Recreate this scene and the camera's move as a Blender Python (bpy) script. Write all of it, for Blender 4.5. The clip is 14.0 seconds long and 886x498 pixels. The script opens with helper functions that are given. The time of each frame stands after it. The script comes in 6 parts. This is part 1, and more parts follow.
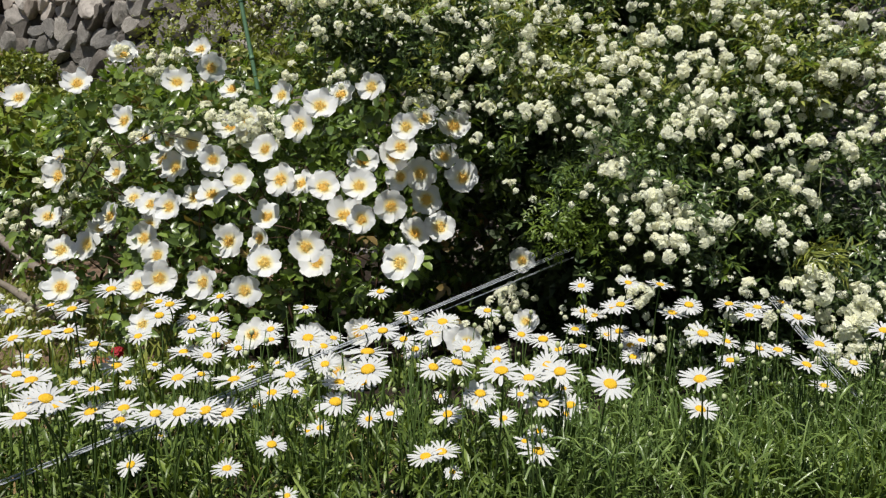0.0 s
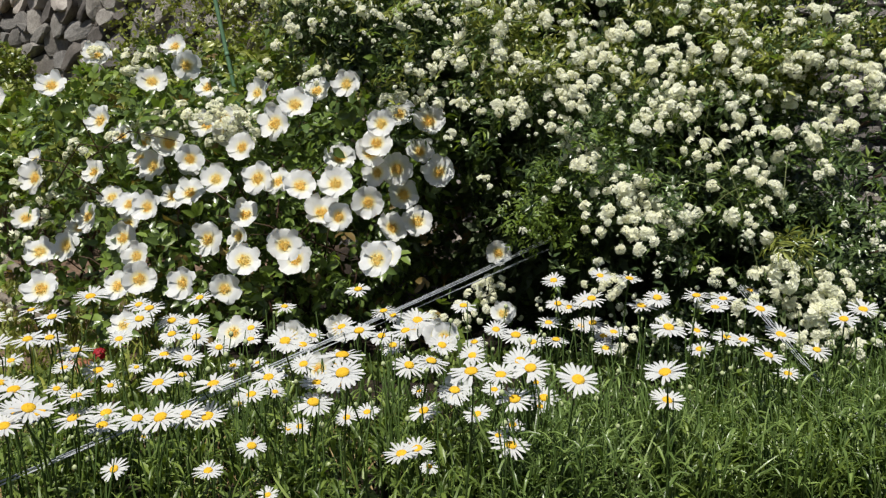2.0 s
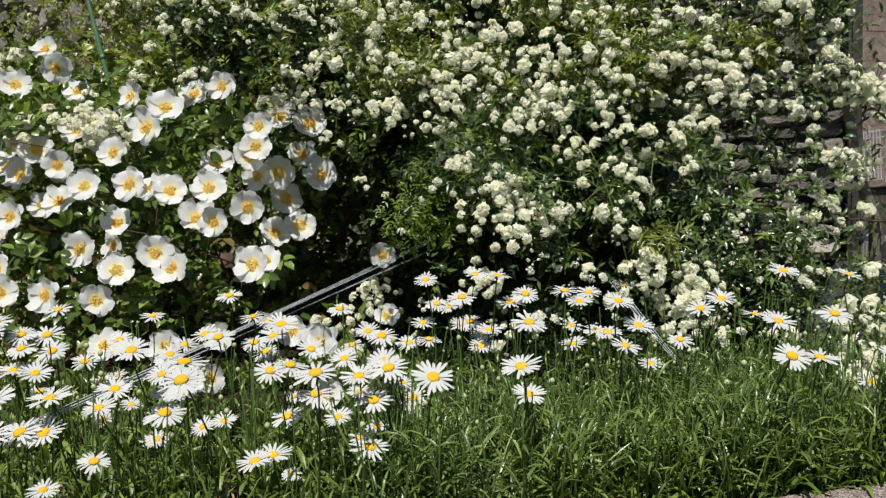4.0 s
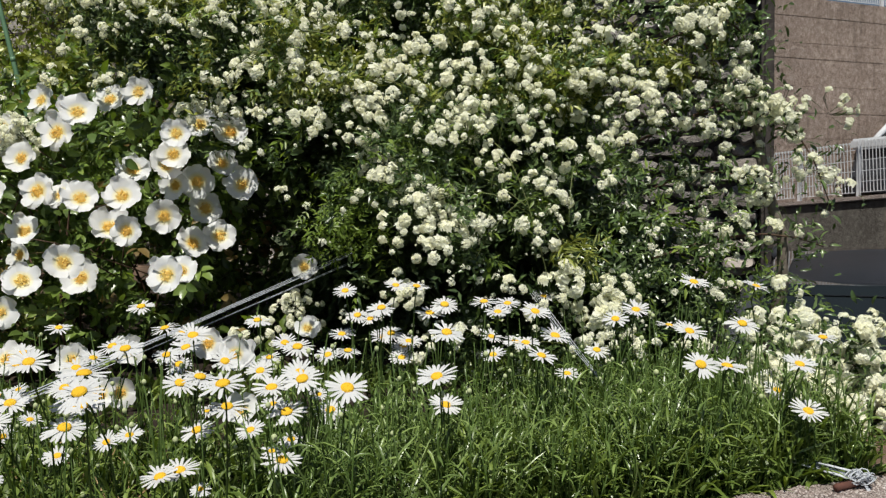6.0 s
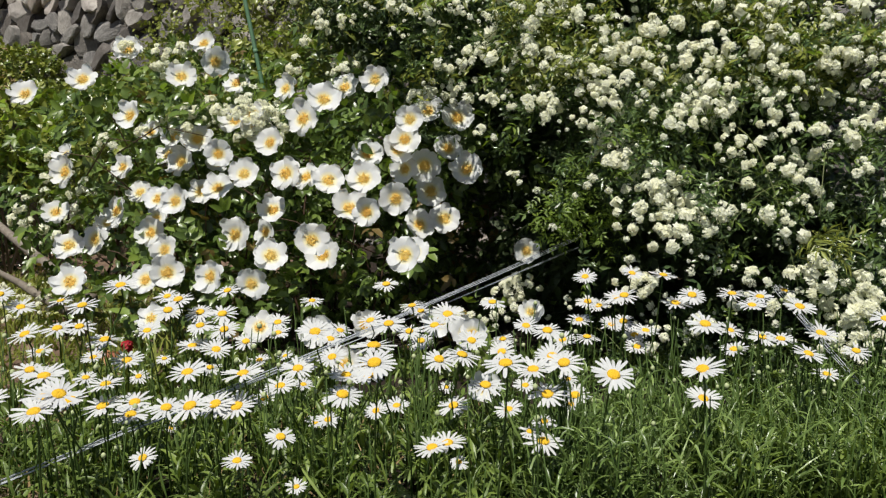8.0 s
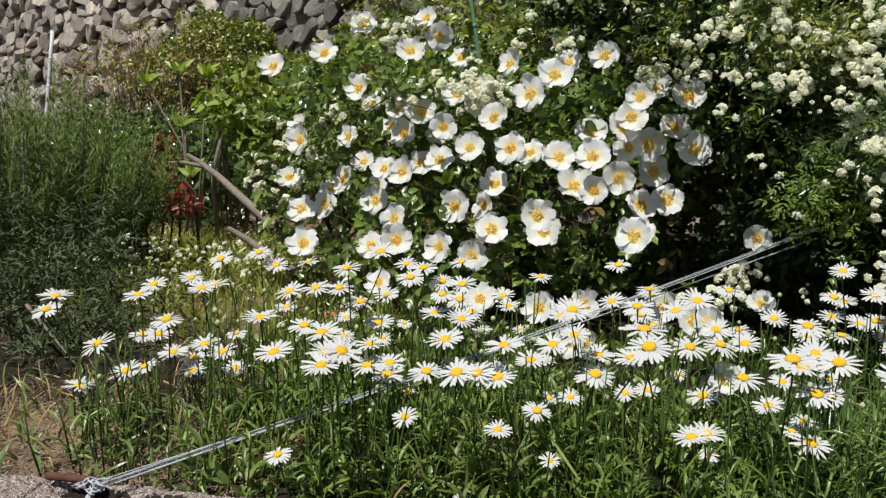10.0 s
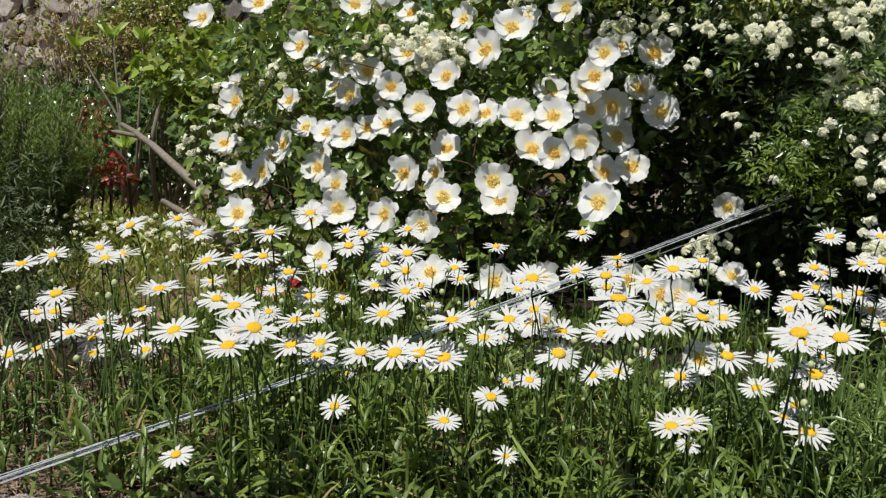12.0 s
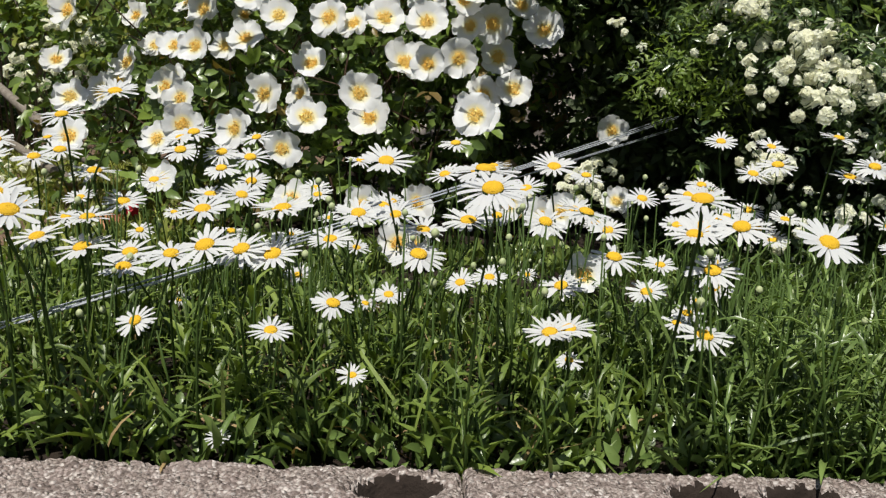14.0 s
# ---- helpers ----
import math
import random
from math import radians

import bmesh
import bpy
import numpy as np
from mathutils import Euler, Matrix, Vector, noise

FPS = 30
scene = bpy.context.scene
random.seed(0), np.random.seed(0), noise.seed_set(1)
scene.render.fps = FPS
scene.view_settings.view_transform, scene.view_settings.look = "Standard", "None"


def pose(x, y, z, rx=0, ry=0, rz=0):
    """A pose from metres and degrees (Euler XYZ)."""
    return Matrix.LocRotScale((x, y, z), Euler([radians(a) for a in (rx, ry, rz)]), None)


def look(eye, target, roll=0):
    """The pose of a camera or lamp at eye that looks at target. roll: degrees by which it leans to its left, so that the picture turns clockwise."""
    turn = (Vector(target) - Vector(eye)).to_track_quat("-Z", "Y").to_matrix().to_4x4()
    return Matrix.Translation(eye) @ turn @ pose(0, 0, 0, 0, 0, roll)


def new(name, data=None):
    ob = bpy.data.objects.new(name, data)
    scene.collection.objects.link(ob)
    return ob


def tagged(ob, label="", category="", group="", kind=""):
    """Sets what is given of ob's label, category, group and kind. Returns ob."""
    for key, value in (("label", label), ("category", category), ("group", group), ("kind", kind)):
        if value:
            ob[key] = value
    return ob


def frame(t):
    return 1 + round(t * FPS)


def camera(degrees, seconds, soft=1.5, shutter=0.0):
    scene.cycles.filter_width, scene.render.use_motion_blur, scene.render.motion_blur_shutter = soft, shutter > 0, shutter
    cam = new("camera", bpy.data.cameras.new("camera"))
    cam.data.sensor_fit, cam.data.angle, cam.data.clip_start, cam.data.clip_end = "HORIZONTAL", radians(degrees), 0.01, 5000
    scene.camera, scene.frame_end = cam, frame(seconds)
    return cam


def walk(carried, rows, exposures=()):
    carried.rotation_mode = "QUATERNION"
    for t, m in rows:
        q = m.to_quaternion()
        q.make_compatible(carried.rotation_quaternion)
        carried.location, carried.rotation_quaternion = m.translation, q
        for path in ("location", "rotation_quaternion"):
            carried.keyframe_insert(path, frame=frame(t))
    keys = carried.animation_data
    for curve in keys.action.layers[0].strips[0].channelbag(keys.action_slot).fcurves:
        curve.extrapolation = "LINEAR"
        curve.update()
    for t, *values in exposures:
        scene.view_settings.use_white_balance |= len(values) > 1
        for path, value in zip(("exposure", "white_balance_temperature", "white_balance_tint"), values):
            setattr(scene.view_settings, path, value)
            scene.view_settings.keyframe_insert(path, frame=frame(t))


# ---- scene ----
cam = camera(58.10, 14.0, soft=1.3)
# seconds, place, yaw, pitch, roll
PATH = [
    (0, -0.0046, 0.0036, 0.5022, -0.14, -3.86, -0.05),
    (0.5, -0.0018, 0.0023, 0.5098, -0.51, -3.65, 0.61),
    (1, -0.0035, -0.0104, 0.5163, -0.70, -3.85, 0.69),
    (1.5, 0.0043, -0.0159, 0.5213, -0.86, -4.85, 1.22),
    (2, 0.0119, -0.0249, 0.5274, -1.40, -4.91, 1.00),
    (2.5, 0.0324, -0.0289, 0.5258, -2.65, -4.46, 0.63),
    (3, 0.0590, -0.0199, 0.5132, -4.27, -4.37, 0.57),
    (3.5, 0.0752, -0.0168, 0.5124, -6.03, -4.45, 0.68),
    (3.7, 0.0852, -0.0207, 0.5158, -6.60, -4.69, 1.35),
    (5.8, 0.1180, -0.0159, 0.5069, -12.10, -3.68, 1.39),
    (6, 0.1171, -0.0180, 0.5068, -12.47, -3.77, 1.30),
    (6.5, 0.1033, -0.0211, 0.5084, -11.84, -3.85, 1.33),
    (7, 0.0683, -0.0189, 0.5124, -8.53, -3.76, 1.27),
    (7.5, 0.0299, -0.0122, 0.5081, -3.52, -4.00, 0.87),
    (8, -0.0030, -0.0086, 0.5091, 0.21, -4.63, 0.53),
    (8.5, -0.0371, -0.0108, 0.5071, 3.32, -5.29, -0.05),
    (9, -0.0709, -0.0193, 0.5105, 7.23, -5.75, -0.56),
    (9.2, -0.0860, -0.0259, 0.5134, 9.09, -5.85, -0.60),
    (11.3, -0.1446, 0.0401, 0.4962, 13.88, -7.50, -1.67),
    (11.5, -0.1462, 0.0694, 0.4889, 13.37, -7.55, -1.33),
    (12, -0.1380, 0.1467, 0.4666, 9.67, -7.79, -1.81),
    (12.5, -0.1385, 0.1795, 0.4536, 5.79, -7.81, -3.21),
    (13, -0.1191, 0.2323, 0.4242, 2.82, -8.06, -2.40),
    (13.5, -0.0957, 0.2660, 0.4097, 1.35, -8.95, -1.95),
    (14, -0.1081, 0.3076, 0.3608, 1.82, -9.93, -2.83),
]
walk(cam, [(t, pose(x, y, z, 90 + pitch, roll, yaw)) for t, x, y, z, yaw, pitch, roll in PATH])

# ---- sky, sun, exposure ----
SUN_ELEVATION, SUN_AZIMUTH = 63.0, 200.0     # degrees; azimuth clockwise from +y
sky_world = bpy.data.worlds.new("sky")
scene.world = sky_world
sky_world.use_nodes = True
sky_nodes = sky_world.node_tree.nodes
sky_tex = sky_nodes.new("ShaderNodeTexSky")
sky_tex.sky_type = "NISHITA"
sky_tex.sun_disc = False
sky_tex.sun_elevation = radians(SUN_ELEVATION)
sky_tex.sun_rotation = radians(SUN_AZIMUTH)
sky_nodes["Background"].inputs["Strength"].default_value = 0.05
sky_world.node_tree.links.new(sky_tex.outputs[0], sky_nodes["Background"].inputs["Color"])

sun_lamp = bpy.data.lights.new("sun", "SUN")
sun_lamp.energy, sun_lamp.angle, sun_lamp.color = 5.0, radians(0.55), (0.98, 0.955, 0.87)
az, el = radians(SUN_AZIMUTH), radians(SUN_ELEVATION)
sun_from = Vector((math.sin(az) * math.cos(el), math.cos(az) * math.cos(el), math.sin(el)))
sun_ob = new("sun", sun_lamp)
sun_ob.matrix_world = look(sun_from * 20, (0, 0, 0))
scene.view_settings.exposure = -0.06

# ---- materials ----
def make_material(name, rough=0.6, metal=0.0, spec=0.5):
    m = bpy.data.materials.new(name)
    m.use_nodes = True
    b = m.node_tree.nodes["Principled BSDF"]
    b.inputs["Roughness"].default_value = rough
    b.inputs["Metallic"].default_value = metal
    b.inputs["Specular IOR Level"].default_value = spec
    return m, m.node_tree.nodes, m.node_tree.links, b


def ramp_node(nodes, links, source, stops):
    r = nodes.new("ShaderNodeValToRGB")
    e = r.color_ramp.elements
    while len(e) < len(stops):
        e.new(0.5)
    for k, (p, c) in zip(e, stops):
        k.position, k.color = p, (*c, 1)
    links.new(source, r.inputs[0])
    return r.outputs[0]


def noise_node(nodes, links, scale, detail=4.0, rough=0.6, coord="Object"):
    n = nodes.new("ShaderNodeTexNoise")
    n.inputs["Scale"].default_value, n.inputs["Detail"].default_value, n.inputs["Roughness"].default_value = scale, detail, rough
    c = nodes.new("ShaderNodeTexCoord")
    links.new(c.outputs[coord], n.inputs["Vector"])
    return n.outputs["Fac"]


def mix_colour(nodes, links, fac, a, b, mode="MIX"):
    x = nodes.new("ShaderNodeMix")
    x.data_type, x.blend_type = "RGBA", mode
    for socket, v in ((x.inputs[0], fac), (x.inputs[6], a), (x.inputs[7], b)):
        if isinstance(v, (int, float)):
            socket.default_value = v
        elif isinstance(v, tuple):
            socket.default_value = (*v, 1)
        else:
            links.new(v, socket)
    return x.outputs[2]


def bump_node(nodes, links, bsdf, height, strength, distance):
    n = nodes.new("ShaderNodeBump")
    n.inputs["Strength"].default_value, n.inputs["Distance"].default_value = strength, distance
    links.new(height, n.inputs["Height"])
    links.new(n.outputs[0], bsdf.inputs["Normal"])


def see_through(m, nodes, links, bsdf, colour, share):
    """Thin tissue that lets some light through."""
    t = nodes.new("ShaderNodeBsdfTranslucent")
    if isinstance(colour, tuple):
        t.inputs[0].default_value = (*colour, 1)
    else:
        links.new(colour, t.inputs[0])
    x = nodes.new("ShaderNodeMixShader")
    x.inputs[0].default_value = share
    links.new(bsdf.outputs[0], x.inputs[1])
    links.new(t.outputs[0], x.inputs[2])
    links.new(x.outputs[0], nodes["Material Output"].inputs[0])


def leaf_material(name, dark, mid, light, rough=0.42, through_share=0.2, patch=3.0):
    m, nodes, links, b = make_material(name, rough, spec=0.55)
    g = nodes.new("ShaderNodeNewGeometry")
    c = ramp_node(nodes, links, g.outputs["Random Per Island"], [(0.0, dark), (0.55, mid), (1.0, light)])
    n = noise_node(nodes, links, patch, 3)
    c = mix_colour(nodes, links, n, c, mix_colour(nodes, links, 0.6, c, light), "MIX")
    links.new(c, b.inputs["Base Color"])
    bump_node(nodes, links, b, noise_node(nodes, links, 160, 2), 0.25, 0.002)
    warm = mix_colour(nodes, links, 1.0, c, (1.5, 1.6, 0.6), "MULTIPLY")
    see_through(m, nodes, links, b, warm, through_share)
    return m


def petal_material(name, colour, tint, share=0.2, rough=0.55, veins=140.0, heart=None):
    """Thin petals; heart: colour at the foot of the petals and how far out it reaches."""
    m, nodes, links, b = make_material(name, rough, spec=0.3)
    o = nodes.new("ShaderNodeObjectInfo")
    n = noise_node(nodes, links, veins, 3)
    f = nodes.new("ShaderNodeMath")
    f.operation = "MULTIPLY"
    links.new(o.outputs["Random"], f.inputs[0])
    f.inputs[1].default_value = 0.6
    c = mix_colour(nodes, links, f.outputs[0], colour, tint)
    c = mix_colour(nodes, links, ramp_node(nodes, links, n, [(0.4, (0, 0, 0)), (0.75, (0.35, 0.35, 0.35))]), c, tint)
    if heart:
        t, d = nodes.new("ShaderNodeTexCoord"), nodes.new("ShaderNodeVectorMath")
        d.operation = "LENGTH"
        links.new(t.outputs["Object"], d.inputs[0])
        near = ramp_node(nodes, links, d.outputs["Value"], [(heart[1] * 0.55, (1, 1, 1)), (heart[1], (0, 0, 0))])
        c = mix_colour(nodes, links, near, c, heart[0])
    links.new(c, b.inputs["Base Color"])
    bump_node(nodes, links, b, n, 0.2, 0.001)
    see_through(m, nodes, links, b, c, share)
    return m


def rocky_material(name, a, b_, c_, scale, rough=0.9, depth=0.01, patch=2.0, vary=True):
    m, nodes, links, b = make_material(name, rough, spec=0.25)
    n1, n2 = noise_node(nodes, links, scale, 6, 0.7), noise_node(nodes, links, patch, 4)
    c = ramp_node(nodes, links, n1, [(0.25, a), (0.5, b_), (0.8, c_)])
    c = mix_colour(nodes, links, ramp_node(nodes, links, n2, [(0.35, (0, 0, 0)), (0.7, (0.7, 0.7, 0.7))]), c, a)
    if vary:
        o = nodes.new("ShaderNodeObjectInfo")
        g, add = nodes.new("ShaderNodeNewGeometry"), nodes.new("ShaderNodeMath")
        add.operation = "ADD"
        links.new(o.outputs["Random"], add.inputs[0])
        links.new(g.outputs["Random Per Island"], add.inputs[1])
        part_of = nodes.new("ShaderNodeMath")
        part_of.operation = "FRACT"
        links.new(add.outputs[0], part_of.inputs[0])
        tone = ramp_node(nodes, links, part_of.outputs[0], [(0.0, (0.5, 0.48, 0.5)), (0.3, (0.95, 0.88, 0.84)), (0.6, (1.1, 1.1, 1.14)), (1.0, (1.65, 1.6, 1.58))])
        c = mix_colour(nodes, links, 1.0, c, tone, "MULTIPLY")
    links.new(c, b.inputs["Base Color"])
    bump_node(nodes, links, b, n1, 0.7, depth)
    return m


def plain_material(name, colour, rough=0.5, metal=0.0, wear=(0.7, 0.7, 0.7), scale=30.0, spec=0.5, bump=0.15):
    m, nodes, links, b = make_material(name, rough, metal, spec)
    n = noise_node(nodes, links, scale, 5)
    worn = tuple(v * w for v, w in zip(colour, wear))
    links.new(ramp_node(nodes, links, n, [(0.35, colour), (0.75, worn)]), b.inputs["Base Color"])
    bump_node(nodes, links, b, n, bump, 0.002)
    return m


def pebble_material(name, scale=280.0):
    """Worn concrete whose pebbles and sand stand bare."""
    m, nodes, links, b = make_material(name, 0.95, spec=0.2)
    v = nodes.new("ShaderNodeTexVoronoi")
    v.inputs["Scale"].default_value = scale
    c = nodes.new("ShaderNodeTexCoord")
    links.new(c.outputs["Object"], v.inputs["Vector"])
    col = ramp_node(nodes, links, v.outputs["Color"], [(0.22, (0.1, 0.075, 0.065)), (0.4, (0.3, 0.235, 0.215)), (0.58, (0.45, 0.365, 0.34)), (0.78, (0.74, 0.67, 0.63))])
    col = mix_colour(nodes, links, ramp_node(nodes, links, v.outputs["Distance"], [(0.35, (0, 0, 0)), (0.75, (0.75, 0.75, 0.75))]), col, (0.17, 0.13, 0.115))
    sand = ramp_node(nodes, links, noise_node(nodes, links, 380, 5, 0.8), [(0.38, (0.07, 0.052, 0.045)), (0.52, (0.35, 0.29, 0.26)), (0.64, (0.7, 0.63, 0.58))])
    col = mix_colour(nodes, links, ramp_node(nodes, links, noise_node(nodes, links, 38, 4), [(0.42, (0.1, 0.1, 0.1)), (0.62, (0.75, 0.75, 0.75))]), col, sand)
    col = mix_colour(nodes, links, ramp_node(nodes, links, noise_node(nodes, links, 7, 3), [(0.45, (0, 0, 0)), (0.7, (0.55, 0.55, 0.55))]), col, (0.31, 0.25, 0.23))
    links.new(col, b.inputs["Base Color"])
    hgt = mix_colour(nodes, links, 0.4, v.outputs["Distance"], noise_node(nodes, links, 260, 4))
    bump_node(nodes, links, b, hgt, 1.0, -0.006)
    return m


daisy_white = petal_material("daisy_petal", (0.69, 0.69, 0.685), (0.65, 0.66, 0.68), 0.25)
rose_white = petal_material("rose_petal", (0.86, 0.872, 0.89), (0.84, 0.83, 0.805), 0.36, veins=9, heart=((0.95, 0.87, 0.5), 0.3))
cream_white = petal_material("banksia_petal", (0.95, 0.955, 0.83), (0.95, 0.93, 0.7), 0.42)
disc_yellow = plain_material("daisy_disc", (0.9, 0.57, 0.025), 0.8, wear=(0.95, 0.75, 0.5), scale=500, bump=0.6)
stamen_yellow = petal_material("stamen", (1.0, 0.85, 0.34), (1.0, 0.7, 0.14), 0.45, 0.8, veins=12)
bud_green = plain_material("bud", (0.5, 0.54, 0.3), 0.6, wear=(0.6, 0.7, 0.55), scale=200)
stem_green = plain_material("daisy_stem", (0.055, 0.1, 0.018), 0.65, spec=0.25, wear=(0.75, 0.65, 0.6), scale=60)
rose_leaf = leaf_material("rose_leaf", (0.012, 0.028, 0.007), (0.045, 0.09, 0.02), (0.21, 0.29, 0.065), 0.3, 0.18)
banksia_leaf = leaf_material("banksia_leaf", (0.012, 0.028, 0.01), (0.042, 0.082, 0.026), (0.165, 0.23, 0.082), 0.26, 0.15)
grass_leaf = leaf_material("grass_leaf", (0.024, 0.05, 0.01), (0.074, 0.132, 0.028), (0.24, 0.325, 0.095), 0.32, 0.16)
bed_leaf = leaf_material("bed_leaf", (0.026, 0.052, 0.01), (0.08, 0.135, 0.024), (0.22, 0.29, 0.06), 0.42)
dry_leaf = leaf_material("dry_leaf", (0.2, 0.13, 0.06), (0.33, 0.22, 0.1), (0.5, 0.36, 0.17), 0.7, 0.15)
straw = leaf_material("straw", (0.1, 0.065, 0.045), (0.22, 0.15, 0.1), (0.42, 0.32, 0.22), 0.8, 0.1)
hedge_leaf = leaf_material("hedge_leaf", (0.06, 0.085, 0.015), (0.17, 0.205, 0.035), (0.34, 0.36, 0.08), 0.36)
shrub_leaf = leaf_material("shrub_leaf", (0.025, 0.05, 0.012), (0.085, 0.135, 0.028), (0.24, 0.3, 0.075), 0.28)
camellia_leaf = leaf_material("camellia_leaf", (0.01, 0.024, 0.008), (0.032, 0.066, 0.018), (0.12, 0.18, 0.045), 0.22, 0.12)
# for the low shrub, and in place of shade inside the cream rose
dark_leaf = leaf_material("dark_shrub_leaf", (0.01, 0.022, 0.006), (0.024, 0.046, 0.01), (0.07, 0.1, 0.02), 0.6, 0.1)
lime_leaf = leaf_material("lime_leaf", (0.07, 0.12, 0.02), (0.14, 0.22, 0.035), (0.24, 0.32, 0.06), 0.4, 0.35)
sapling_leaf = leaf_material("sapling_leaf", (0.15, 0.23, 0.04), (0.24, 0.34, 0.07), (0.36, 0.46, 0.1), 0.4, 0.35)
rosemary_leaf = leaf_material("rosemary_leaf", (0.012, 0.027, 0.005), (0.042, 0.078, 0.012), (0.13, 0.185, 0.034), 0.8, 0.2)
bronze_leaf = leaf_material("bronze_leaf", (0.07, 0.04, 0.015), (0.17, 0.11, 0.035), (0.3, 0.22, 0.07), 0.4, 0.25)
rosemary_tip = leaf_material("rosemary_tip", (0.05, 0.085, 0.015), (0.11, 0.165, 0.03), (0.2, 0.27, 0.055), 0.7, 0.25)
red_leaf = leaf_material("red_leaf", (0.12, 0.015, 0.01), (0.22, 0.03, 0.02), (0.35, 0.07, 0.04), 0.45)
bark = rocky_material("bark", (0.13, 0.105, 0.08), (0.25, 0.215, 0.18), (0.4, 0.36, 0.31), 45, 0.85, 0.004, vary=False)
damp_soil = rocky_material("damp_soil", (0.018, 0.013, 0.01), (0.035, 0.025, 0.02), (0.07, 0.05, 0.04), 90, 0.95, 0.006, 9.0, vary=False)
cane_green = plain_material("cane_green", (0.13, 0.17, 0.05), 0.5, wear=(0.8, 0.6, 0.5), scale=30)
twig = plain_material("twig", (0.09, 0.045, 0.025), 0.7, wear=(0.6, 0.7, 0.6), scale=40)
def bed_soil(name):
    m, nodes, links, b = make_material(name, 0.95, spec=0.2)
    n1, n2 = noise_node(nodes, links, 26, 6, 0.7), noise_node(nodes, links, 3.0, 4)
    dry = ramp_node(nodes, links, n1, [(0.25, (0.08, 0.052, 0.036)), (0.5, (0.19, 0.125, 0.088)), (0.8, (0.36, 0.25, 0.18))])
    # darker soil colour, standing in for shade under the daisies and bushes
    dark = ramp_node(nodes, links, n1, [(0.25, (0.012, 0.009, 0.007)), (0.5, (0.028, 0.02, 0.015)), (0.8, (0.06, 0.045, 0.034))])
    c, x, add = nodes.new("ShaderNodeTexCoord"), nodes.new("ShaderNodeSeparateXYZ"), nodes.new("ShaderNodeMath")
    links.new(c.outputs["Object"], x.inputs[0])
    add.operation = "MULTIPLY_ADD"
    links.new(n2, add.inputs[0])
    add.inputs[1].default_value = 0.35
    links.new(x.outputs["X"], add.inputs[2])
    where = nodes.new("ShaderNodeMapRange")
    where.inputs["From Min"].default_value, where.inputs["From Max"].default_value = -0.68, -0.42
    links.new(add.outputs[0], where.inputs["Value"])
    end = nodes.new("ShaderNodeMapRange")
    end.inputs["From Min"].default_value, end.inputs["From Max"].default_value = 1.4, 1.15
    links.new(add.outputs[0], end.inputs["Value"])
    # shade put into the soil colour along the planted stretch of the bed
    bed_shade = nodes.new("ShaderNodeMath")
    bed_shade.operation = "MULTIPLY"
    links.new(where.outputs[0], bed_shade.inputs[0])
    links.new(end.outputs[0], bed_shade.inputs[1])
    # a flat oval patch at the left in the same darker colour
    oval, size = nodes.new("ShaderNodeVectorMath"), nodes.new("ShaderNodeVectorMath")
    oval.operation, size.operation = "MULTIPLY_ADD", "LENGTH"
    links.new(c.outputs["Object"], oval.inputs[0])
    oval.inputs[1].default_value, oval.inputs[2].default_value = (2.0, 4.0, 0.0), (2.6, -5.7, 0.0)
    links.new(oval.outputs[0], size.inputs[0])
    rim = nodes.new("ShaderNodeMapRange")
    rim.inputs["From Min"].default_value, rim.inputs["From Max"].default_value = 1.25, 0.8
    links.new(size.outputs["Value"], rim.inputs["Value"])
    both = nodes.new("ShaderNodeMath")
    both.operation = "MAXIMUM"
    links.new(bed_shade.outputs[0], both.inputs[0])
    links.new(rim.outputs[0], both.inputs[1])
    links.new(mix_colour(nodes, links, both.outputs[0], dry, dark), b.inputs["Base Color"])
    bump_node(nodes, links, b, n1, 0.7, 0.02)
    return m


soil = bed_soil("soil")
asphalt = rocky_material("asphalt", (0.035, 0.035, 0.036), (0.05, 0.05, 0.05), (0.085, 0.085, 0.085), 60, 0.9, 0.006, 0.5, vary=False)
block_grey = pebble_material("block_concrete")
stone_grey = rocky_material("field_stone", (0.115, 0.107, 0.098), (0.25, 0.236, 0.218), (0.42, 0.398, 0.365), 9, 0.9, 0.03, 2.5)
stone_pale = rocky_material("weathered_stone", (0.19, 0.168, 0.148), (0.4, 0.365, 0.33), (0.6, 0.56, 0.51), 9, 0.9, 0.03, 2.5)
stone_gap = rocky_material("wall_filling", (0.035, 0.03, 0.028), (0.07, 0.06, 0.055), (0.12, 0.1, 0.09), 14, 0.95, 0.02, vary=False)
